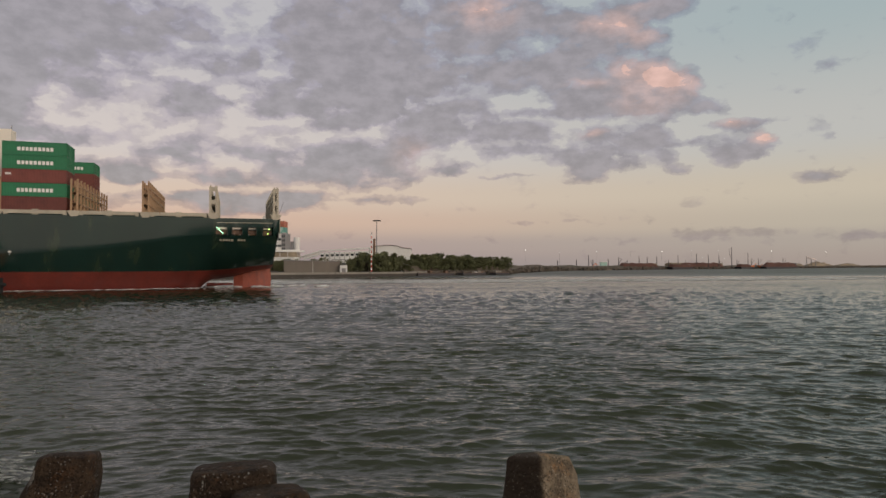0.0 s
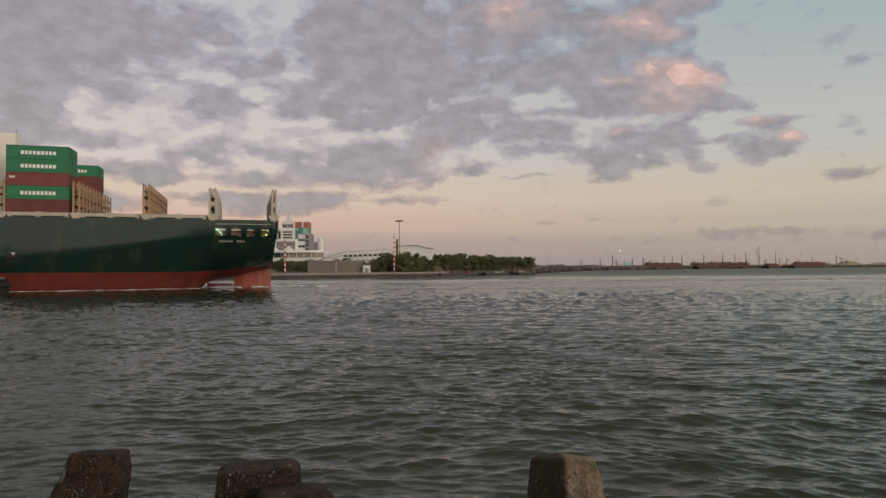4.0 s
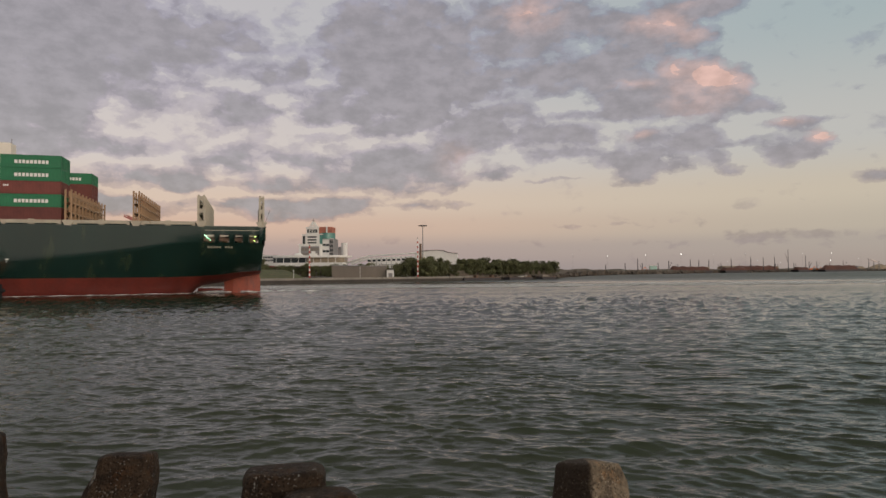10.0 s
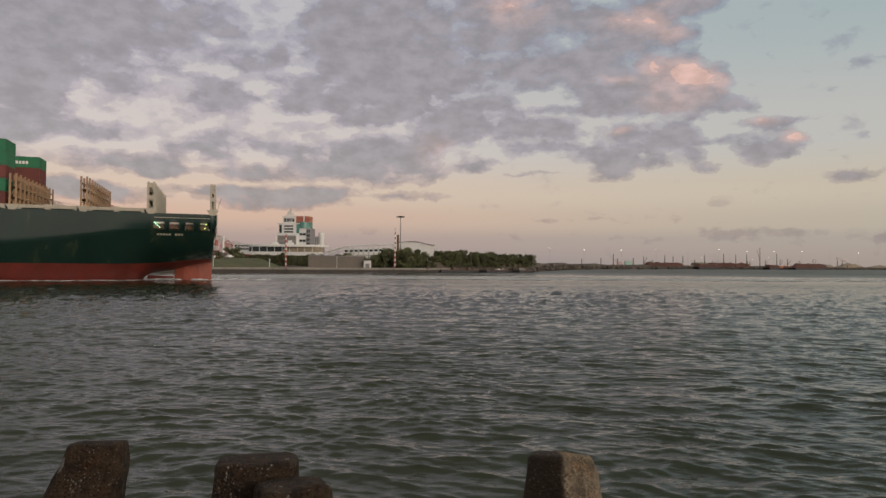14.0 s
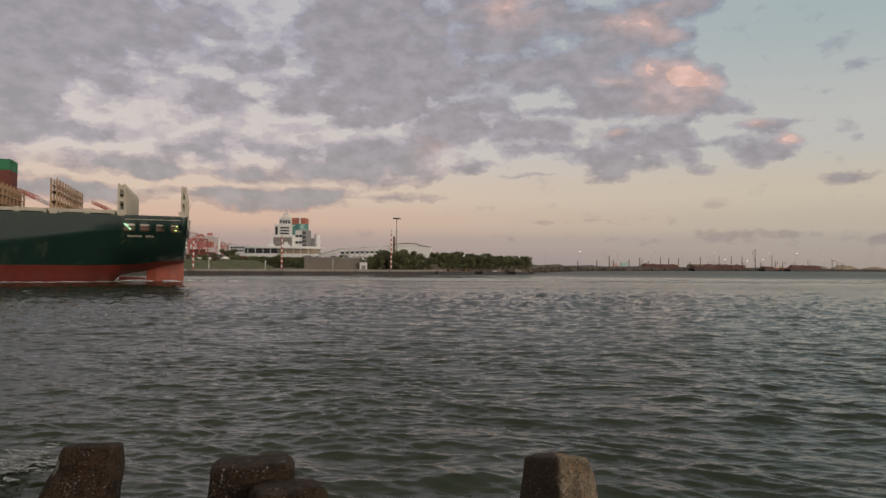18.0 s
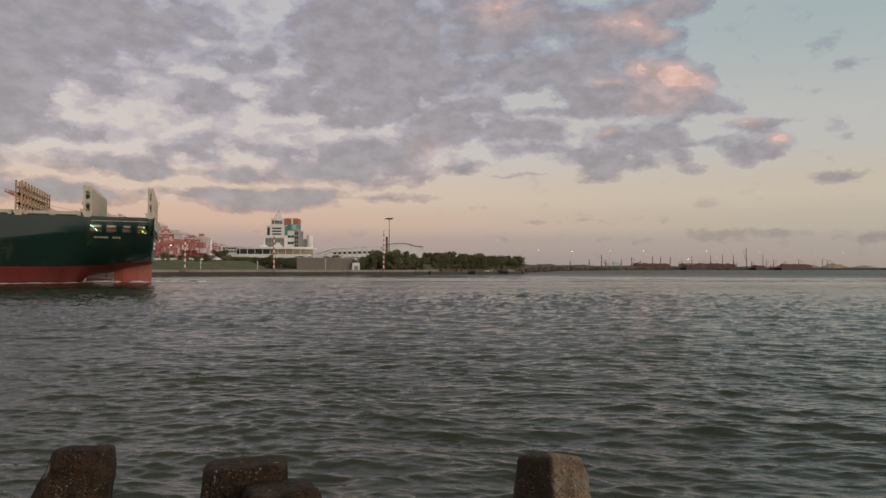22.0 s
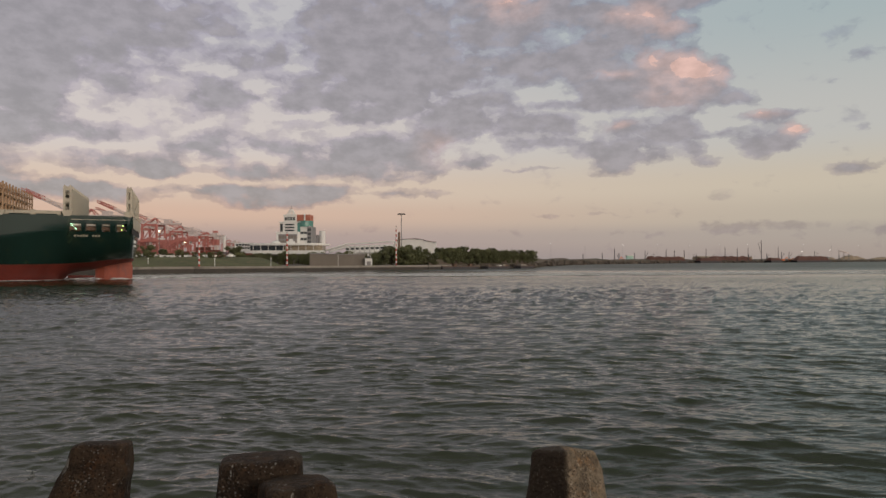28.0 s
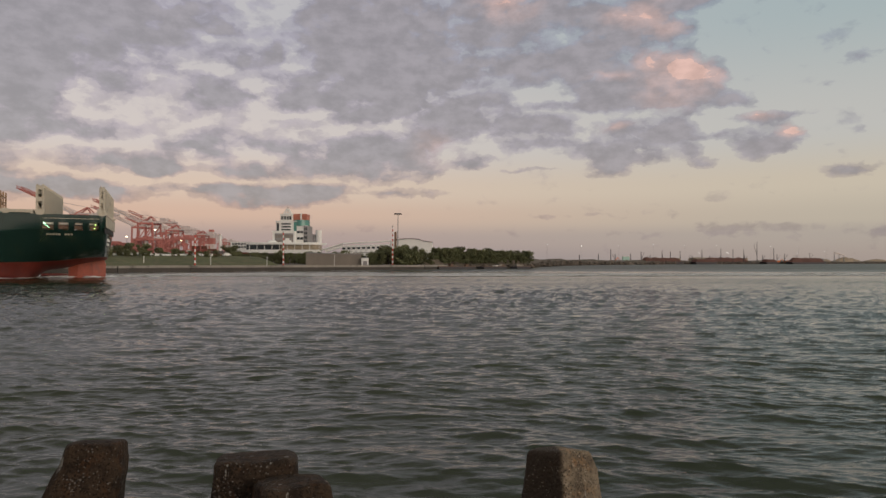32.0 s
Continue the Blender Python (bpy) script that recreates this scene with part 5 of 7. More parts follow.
    def hb(name, x0, x1, y0, y1, z0, z1, mat, label="", bev=0.06):
        bm = bmesh.new()
        box(bm, x0 * g, x1 * g, y0 * g, y1 * g, z0 * g - LAND, z1 * g - LAND)
        return part(name, bm, mat, hall, label, bevel=bev)
    # darker cladding puts the shade under the balcony into the wall colour
    hb("lower_wall", -22, 22, 5, 14, 2.0, 8.6, M_SHED, "ground floor wall coloured dark as if in shade")
    hb("upper_wall", -22, 22, 2.05, 14, 8.6, 10.7, M_WHITE)
    hb("window_band", -24, -2, 1.2, 14, 10.7, 13.9, M_GLASS, "dark strip of windows")
    hb("window_band", -2, 22, 1.2, 14, 10.7, 13.9, M_LITGLASS, "strip of windows coloured pale as if lit")
    bm = bmesh.new()
    outline = [(26 * g * math.cos(a), 7 * g + 8.5 * g * math.sin(a)) for a in (math.tau * k / 40 for k in range(40))]
    prism(bm, outline, 13.9 * g - LAND, 14.9 * g - LAND)
    prism(bm, [(x * 0.86, 7 * g + (y - 7 * g) * 0.86) for x, y in outline], 14.9 * g - LAND, 15.4 * g - LAND)
    part("roof_slab", bm, M_WHITE, hall, "broad white roof slab")
    bm = bmesh.new()
    prism(bm, [(-22 * g, -0.6), (21 * g, -0.6), (23 * g, 2 * g), (-22 * g, 2 * g)], 8.4 * g - LAND, 10.7 * g - LAND)
    part("balcony", bm, M_WHITE, hall)
    bm = bmesh.new()
    box(bm, -0.15, 0.15, 0, 0.3, 0, 3.2 * g)
    me = mesh_of("mullion", bm, M_WHITE)
    for k in range(9):
        piece("mullion", me, hall, pose((-22 + k * 4.8) * g, 0.9 * g, 10.7 * g - LAND))
    # a white dome on the hall roof
    bm = bmesh.new()
    bmesh.ops.create_uvsphere(bm, u_segments=16, v_segments=8, radius=2.6, matrix=Matrix.Translation((-8.5 * g, 5 * g, 15.2 * g - LAND)) @ Matrix.Diagonal((1.3, 1, 0.8, 1)))
    part("dome", bm, M_WHITE, hall, smooth=True)


def far_sheds():
    # slim white twin silo behind the tower
    silo = thing("white_silo", spot(-108.6, 600), "slim pale silo beyond the office tower", "silo")
    bm = bmesh.new()
    tube(bm, (0, 0, 0), (0, 0, 32.0), 3.0, n=20)
    part("barrel", bm, M_WHITE, silo, smooth=False)
    bm = bmesh.new()
    tube(bm, (-4.6, 0, 0), (-4.6, 0, 28.0), 1.5, n=14)
    part("side_barrel", bm, M_ROOFGREY, silo)
    # conveyor roof that climbs to the warehouse
    conv = thing("conveyor_gallery", spot(-53, 432), "long white covered gallery climbing to a warehouse", "gallery")
    g = GRID
    def slab(name, mat, x0, z0, x1, z1, thick, y0, y1, lab=""):
        bm = bmesh.new()
        v = [bm.verts.new(p) for p in ((x0 * g, y0, z0 * g - LAND), (x1 * g, y0, z1 * g - LAND), (x1 * g, y1, z1 * g - LAND), (x0 * g, y1, z0 * g - LAND))]
        w = [bm.verts.new(p.co + Vector((0, 0, thick))) for p in v]
        bm.faces.new(v)
        bm.faces.new(w)
        for k in range(4):
            bm.faces.new((v[k], v[(k + 1) % 4], w[(k + 1) % 4], w[k]))
        return part(name, bm, mat, conv, lab)
    slab("roof", M_WHITE, -23, 10.4, -10, 14.4, 0.9, 0, 6, "white ribbed roof")
    slab("roof", M_WHITE, -10, 14.4, 22, 16.2, 0.9, 0, 6)
    slab("side_wall", M_WHITE, -21, 9.0, -10, 12.6, 1.6, 0.8, 5.2)
    slab("side_wall", M_WHITE, -10, 8.4, 22, 9.4, 5.6, 0.8, 5.2, "white panelled side wall")
    bm = bmesh.new()
    box(bm, -1.1, 1.1, -0.06, 0.1, 0, 1.5)
    me = mesh_of("window", bm, M_GLASS)
    bm = bmesh.new()
    beam(bm, (0, 0, 0), (0, 0, 5.6), 0.25, 0.3)
    rib = mesh_of("rib", bm, M_ROOFGREY)
    for k in range(10):
        x = (-9 + k * 3.2) * g
        piece("window", me, conv, pose(x, 0.8, (11.0 + k * 0.1) * g - LAND))
        piece("rib", rib, conv, pose(x + 1.7, 0.8, (8.5 + k * 0.1) * g - LAND))
    for k in range(9):
        bm = bmesh.new()
        x = (-19 + k * 4.8) * g
        beam(bm, (x, 1.2, 0), (x, 1.2, 8.6 * g - LAND), 0.5, 0.5)
        part("leg", bm, M_WHITE, conv)
    # low white shops at its foot
    for x, w, h in ((-49, 12, 9.6), (-35.5, 13, 8.8), (-63, 9, 8.4)):
        sh = thing("low_shop", spot(x, 426, LAND), "low white building behind the trees", "building")
        bm = bmesh.new()
        box(bm, -w / 2, w / 2, 0, 8, 0, h - LAND)
        part("body", bm, M_WHITE, sh, bevel=0.05)
        bm = bmesh.new()
        box(bm, -w / 2 - 0.4, w / 2 + 0.4, -0.4, 8.4, h - LAND, h - LAND + 0.4)
        part("roof", bm, M_ROOFGREY, sh)
        windows_on(sh, -w / 2 + 0.5, w / 2 - 0.5, 1.2, h - LAND - 0.8, -0.02, 4, 1)
    # arched warehouse
    wh = thing("arched_warehouse", spot(-18.7, 441), "white warehouse with a low curved roof", "warehouse")
    bm = bmesh.new()
    n = 12
    prof = []
    for k in range(n + 1):
        t = k / n
        x = (-14 + 28 * t) * g
        prof.append((x, lerp_table([(0, 16.4), (0.12, 17.5), (0.28, 18.2), (0.5, 18.4), (0.7, 18.0), (0.76, 16.9), (1.0, 16.1)], t) * g - LAND))
    lo = [bm.verts.new((prof[0][0], 0, 0)), bm.verts.new((prof[-1][0], 0, 0))]
    front = [bm.verts.new((x, 0, z)) for x, z in prof]
    back = [bm.verts.new((x, 26, z)) for x, z in prof]
    bl = [bm.verts.new((prof[0][0], 26, 0)), bm.verts.new((prof[-1][0], 26, 0))]
    bm.faces.new([lo[0], lo[1], *front[::-1]])
    bm.faces.new([bl[1], bl[0], *back])
    bm.faces.new((lo[0], front[0], back[0], bl[0]))
    bm.faces.new((lo[1], bl[1], back[-1], front[-1]))
    part("wall", bm, M_WHITE, wh, "white clad walls")
    bm = bmesh.new()
    for a, b in zip(prof, prof[1:]):
        v = [bm.verts.new(p) for p in ((a[0], -0.6, a[1] + 0.05), (b[0], -0.6, b[1] + 0.05), (b[0], 26.6, b[1] + 0.05), (a[0], 26.6, a[1] + 0.05))]
        w = [bm.verts.new(p.co + Vector((0, 0, 0.28))) for p in v]
        bm.faces.new(v)
        bm.faces.new(w)
        for k in range(4):
            bm.faces.new((v[k], v[(k + 1) % 4], w[(k + 1) % 4], w[k]))
    part("roof", bm, M_BARK, wh, "brown curved roof edge")
    # low white house by the trees and the pale block left of the hall
    lw = thing("low_office", spot(-149, 500), "low pale office block far behind the lawn", "building")
    bm = bmesh.new()
    box(bm, -8, 8, 0, 10, 0, 17.5)
    part("body", bm, M_WHITE, lw, bevel=0.05)
    windows_on(lw, -7, 7, 12, 17, -0.02, 6, 2)


# ---------------------------------------------------------------- trees
def tree_mesh(seed, height, spread, count):
    """Trunk with limbs, and a crown of many small leaf sprays in uneven clumps."""
    rng = random.Random(seed)
    bm = bmesh.new()
    fork = height * rng.uniform(0.3, 0.42)
    tube(bm, (0, 0, 0), (rng.uniform(-0.3, 0.3), 0, fork), 0.26, 0.18, n=7)
    clumps = []
    for k in range(14):
        a = rng.uniform(0, math.tau)
        r = spread * rng.uniform(0.15, 0.75)
        low = k % 3 == 0
        tip = Vector((r * math.cos(a), r * math.sin(a), height * (rng.uniform(0.14, 0.4) if low else rng.uniform(0.42, 0.92))))
        tube(bm, (0, 0, fork * rng.uniform(0.75, 1.0)), tip, 0.12, 0.04, n=5)
        clumps.append((tip, rng.uniform(0.24, 0.42) * spread))
    trunk = mesh_of("trunk", bm, M_BARK)
    verts, faces = [], []
    for _ in range(count):
        c, rad = rng.choice(clumps)
        d = Vector((rng.gauss(0, 1), rng.gauss(0, 1), rng.gauss(0, 0.75))).normalized() * rad * rng.uniform(0.5, 1.08)
        p = c + d
        if p.z < 0.1:
            p.z = rng.uniform(0.1, 0.8)
        s = rng.uniform(0.16, 0.42)
        u = Vector((rng.gauss(0, 1), rng.gauss(0, 1), rng.gauss(0, 0.6))).normalized()
        w = u.cross(Vector((rng.gauss(0, 1), rng.gauss(0, 1), rng.gauss(0, 1)))).normalized()
        i = len(verts)
        verts += [p - u * s, p + w * s * 0.6, p + u * s, p - w * s * 0.6]
        faces.append((i, i + 1, i + 2, i + 3))
    me = bpy.data.meshes.new("crown")
    me.from_pydata(verts, [], faces)
    me.materials.append(M_LEAF)
    return trunk, me


def make_trees():
    kinds = [tree_mesh(20 + k, 8.5 + 0.8 * (k % 3), 4.2 + 0.5 * (k % 2), 3200) for k in range(5)]
    proto = []
    for trunk, crown in kinds:
        t = thing("tree", pose(0, 0, -60), "dark green broad-crowned tree on the bank", "tree", "trees on the far bank")
        piece("trunk", trunk, t, pose(0, 0, 0))
        piece("crown", crown, t, pose(0, 0, 0))
        proto.append(t)
    rng = random.Random(9)
    used = set()
    def plant(x, y, size, z=LAND - 0.2):
        k = rng.randrange(5)
        m = spot(x, y, z, rng.uniform(0, 360))
        if k not in used:
            used.add(k)
            ob = proto[k]
            ob.matrix_basis = m
        else:
            ob = copy_thing(proto[k], m)
        ob.scale = (size * rng.uniform(1.05, 1.4), size * rng.uniform(1.05, 1.4), size)
    # tall clump by the marker pole
    for x, y, s in ((-34, 336, 0.85), (-30, 342, 0.95), (-26, 338, 1.0), (-23, 345, 1.12), (-19, 338, 1.2), (-16, 346, 1.22), (-13, 340, 1.0), (-9.5, 347, 0.95), (-6, 350, 0.85), (-28, 352, 1.1), (-21, 353, 1.2), (-12, 356, 1.1)):
        plant(x, y, s)
    # the wood along the spit
    for k in range(44):
        t = k / 43
        x = -3 + 57 * t + rng.uniform(-1, 1)
        for row in range(2):
            plant(x + rng.uniform(-1, 1), 368 + 42 * t + row * 8 + rng.uniform(-2, 2), (0.86 - 0.2 * t) * rng.uniform(0.68, 1.14), 4.0 if row else 3.2)
    plant(53.5, 412, 0.80, 4.2)
    for k in range(40):
        t = rng.random()
        plant(0 + 54 * t + rng.uniform(-2, 2), 362 + 38 * t + rng.uniform(0, 5), rng.uniform(0.12, 0.3), 2.6)
    # lone trees and shrubs before the hall and on the lawn
    for x, y, s in ((-133, 424, 1.35), (-129, 428, 1.1), (-112, 408, 0.85), (-108, 409, 0.9), (-97, 408, 0.75), (-85, 408, 0.8), (-81, 409, 0.95), (-77, 410, 0.9), (-66, 400, 0.85), (-62, 402, 0.95), (-57, 400, 0.9), (-52, 402, 0.8), (-48, 404, 0.85),
                    (-41, 400, 0.75), (-70, 395, 0.7), (-158, 390, 0.8), (-146, 400, 0.9), (-172, 385, 0.8), (-184, 372, 0.9), (-163, 420, 1.0)):
        plant(x, y, s)
    for x, y, s in ((-150, 298, 0.8), (-145, 302, 0.7), (-141, 306, 0.85), (-136, 307, 0.75), (-131, 312, 0.6), (-126, 318, 0.5)):
        plant(x, y, s, 5.2)
    for k in range(16):
        plant(-122 + 3.4 * k + rng.uniform(-1, 1), 398 + rng.uniform(-3, 6), rng.uniform(0.5, 0.85), 2.0)
    # scrub and young trees along the crest of the lawn
    for k in range(44):
        u = rng.uniform(0.0, 2.75)
        q = on_bank(u, rng.uniform(0.7, 1.0))
        plant(q.x / GRID, q.y / GRID, rng.choice((0.16, 0.2, 0.28, 0.4, 0.55 if u < 1.2 else 0.3)), q.z - 0.4)


def rubble():
    """Broken stone and dumped slabs under the wood and along the spit."""
    rng = random.Random(5)
    bm = bmesh.new()
    pts = along_shore(7, 9)
    for a, b in zip(pts, pts[1:]):
        n = int((b - a).length * 3.2)
        for _ in range(n):
            p = a.lerp(b, rng.random()) + Vector((rng.uniform(-3, 1.5), rng.uniform(-3.5, 7), 0))
            r = rng.uniform(0.3, 0.9)
            m = Matrix.Translation((p.x, p.y, rng.uniform(0.1, 1.9))) @ Euler((rng.uniform(0, 3), rng.uniform(0, 3), rng.uniform(0, 3))).to_matrix().to_4x4() @ Matrix.Diagonal((r, r * rng.uniform(0.5, 1), r * rng.uniform(0.4, 0.8), 1))
            v = bmesh.ops.create_cube(bm, size=1.6, matrix=m)["verts"]
            for q in v:
                q.co += Vector((rng.uniform(-0.2, 0.2), rng.uniform(-0.2, 0.2), rng.uniform(-0.2, 0.2))) * r
    single("rubble", bm, M_ROCK, pose(0, 0, 0), "tumbled brown stones along the spit", "rubble", kind="stuff")
    # a low earth bank under the trees
    line = [Vector((-6, 343, 0)), Vector((6, 366, 0)), Vector((28, 383, 0)), Vector((52, 397, 0)), Vector((60, 420, 0)), Vector((66, 470, 0))]
    bm = bmesh.new()
    grid = []
    for a, b in zip(line, line[1:]):
        n = max(2, int((b - a).length * GRID / 1.5))
        for k in range(n):
            p = a.lerp(b, k / n) * GRID
            col = []
            for j in range(15):
                t = j / 10
                q = p + Vector((-4.3 * min(t, 1) - 20 * max(0, t - 1), 8.7 * min(t, 1) + 60 * max(0, t - 1), 0))
                q.z = 0.4 + 4.6 * min(1, t) ** 0.7 + (0.9 * noise.noise(q * 0.16) + 0.5 * noise.noise(q * 0.5) + 0.2 * noise.noise(q * 1.3)) * min(1, 0.3 + t)
                col.append(bm.verts.new(q))
            grid.append(col)
    for a, b in zip(grid, grid[1:]):
        for j in range(14):
            bm.faces.new((a[j], b[j], b[j + 1], a[j + 1]))
    single("earth_bank", bm, M_SPOIL, pose(0, 0, 0), "bare brown earth bank under the wood", "bank", kind="structure")


def lawn_edge():
    """Low white wall along the back of the lawn, the brown flue by the warehouse and small clutter on the grass."""
    wall = thing("garden_wall", pose(0, 0, 0), "low white wall along the back of the lawn", "wall")
    n = 14
    for k in range(n):
        p, q = on_bank(1.0 + 1.6 * (k + 0.02) / n, 0.96), on_bank(1.0 + 1.6 * (k + 0.98) / n, 0.96)
        bm = bmesh.new()
        beam(bm, (p.x, p.y, p.z + 0.4), (q.x, q.y, q.z + 0.4), 0.3, 1.5)
        part("wall_panel", bm, M_WHITE, wall)
    bm = bmesh.new()
    tube(bm, (0, 0, 0), (0, 0, 23.0), 0.9, 0.8, n=12)
    single("brown_flue", bm, M_RUST, spot(-28.8, 437), "short brown flue behind the warehouse", "chimney")
    rng = random.Random(23)
    for k in range(6):
        q = on_bank(rng.uniform(0.6, 2.9), rng.uniform(0.84, 0.93))
        bm = bmesh.new()
        box(bm, -2.2, 2.2, -0.9, 0.9, 0.35, 0.95)
        box(bm, -1.3, 1.2, -0.8, 0.8, 0.95, 1.55)
        car = thing("parked_car", pose(q.x, q.y, q.z - 0.03, 0, 0, rng.uniform(-20, 60)), "small pale car parked behind the lawn", "car", "cars parked behind the lawn")
        part("body", bm, M_WHITE if rng.random() < 0.35 else M_STEEL, car, bevel=0.12)
        for wx in (-1.3, 1.3):
            for wy in (-0.85, 0.85):
                bm = bmesh.new()
                tube(bm, (wx, wy - 0.1, 0.33), (wx, wy + 0.1, 0.33), 0.33, n=12)
                part("wheel", bm, M_BLACK, car)


make_quay()
lawn_edge()
make_grass_bank()
for _x, _y, _h, _n in ((-67, 286.5, 15.4, 13), (-98.2, 268.5, 13.6, 11), (-23, 327.5, 20.6, 16)):
    striped_pole(_x, _y, _h, _n)
for _x, _y in ((-118.5, 268), (-94.5, 276), (-74.6, 289)):
    sign_post(_x, _y)
high_mast()
quay_shed()
port_tower()
far_sheds()
make_trees()
rubble()


# ---------------------------------------------------------------- the container port behind the lawn
def make_crane():
    """Ship-to-shore gantry crane with its boom raised over the water."""
    c = thing("gantry_crane", pose(0, 0, 0), "red and white quay gantry crane with a raised boom", "crane", "gantry cranes in the port")
    for x in (-8, 8):
        for y in (-9, 9):
            bm = bmesh.new()
            beam(bm, (x, y, 0), (x * 0.85, y, 38), 1.35, 1.35)
            part("leg", bm, M_PORTRED, c, "red leg")
    for y in (-9, 9):
        bm = bmesh.new()
        beam(bm, (-8, y, 12), (8, y, 12), 1.5, 2.0)
        beam(bm, (-7, y, 37), (7, y, 37), 1.5, 1.8)
        beam(bm, (-7.6, y, 13), (7, y, 36), 0.8, 0.8)
        part("portal_beam", bm, M_PORTRED, c)
    for x in (-7.4, 7.4):
        bm = bmesh.new()
        beam(bm, (x, -9, 24), (x, 9, 24), 1.2, 1.4)
        part("cross_beam", bm, M_PORTWHITE, c, "white cross beam")
        bm = bmesh.new()
        beam(bm, (x, -9, 38), (x, 9, 38), 1.2, 1.4)
        part("cross_beam", bm, M_PORTWHITE, c, "white cross beam")
    bm = bmesh.new()
    for y in (-3, 3):
        beam(bm, (-7, y, 38.5), (26, y, 38.5), 1.0, 1.8)
    for k in range(9):
        beam(bm, (-6 + k * 4, -3, 38.5), (-6 + k * 4, 3, 38.5), 0.5, 0.6)
    part("back_girder", bm, M_PORTWHITE, c, "white back girder")
    hinge, tip = Vector((-3, 0, 36.0)), Vector((-53, 0, 59.0))
    mid = hinge.lerp(tip, 0.68)
    for name, a, b, mat in (("inner_boom", hinge, mid, M_PORTWHITE), ("outer_boom", mid, tip, M_PORTRED)):
        bm = bmesh.new()
        for y in (-3, 3):
            o = Vector((0, y, 0))
            beam(bm, a + o, b + o, 0.6, 0.75)
            beam(bm, a + o + Vector((0, 0, 2.6)), b + o + Vector((0, 0, 2.0)), 0.4, 0.45)
        for k in range(12):
            p, q = a.lerp(b, k / 12), a.lerp(b, (k + 1) / 12)
            for y in (-3, 3):
                beam(bm, p + Vector((0, y, 0)), q + Vector((0, y, 2.3)), 0.26, 0.26)
            beam(bm, p + Vector((0, -3, 0.3)), p + Vector((0, 3, 0.3)), 0.3, 0.3)
        part(name, bm, mat, c, "white lattice boom" if mat is M_PORTWHITE else "red boom tip")
    apex = Vector((2, 0, 44))
    bm = bmesh.new()
    for y in (-3.5, 3.5):
        beam(bm, (-6.5, y, 38.5), apex + Vector((0, y * 0.3, 0)), 0.9, 0.9)
        beam(bm, (6.5, y, 38.5), apex + Vector((0, y * 0.3, 0)), 0.8, 0.8)
    part("a_frame", bm, M_PORTRED, c, "red A-frame")
    for target in (hinge.lerp(tip, 0.55), Vector((24, 0, 39))):
        bm = bmesh.new()
        for y in (-2, 2):
            tube(bm, apex + Vector((0, y * 0.3, 0)), target + Vector((0, y, 1.5)), 0.22, n=6)
        part("stay", bm, M_PORTWHITE, c)
    bm = bmesh.new()
    box(bm, 11, 17, -3, 3, 39.4, 42.6)
    part("machinery_house", bm, M_PORTWHITE, c, "white machinery house", bevel=0.1)
    bm = bmesh.new()
    box(bm, -5, -2.5, -1.5, 1.5, 34, 37.2)
    part("driver_cab", bm, M_PORTWHITE, c, bevel=0.1)
    return c


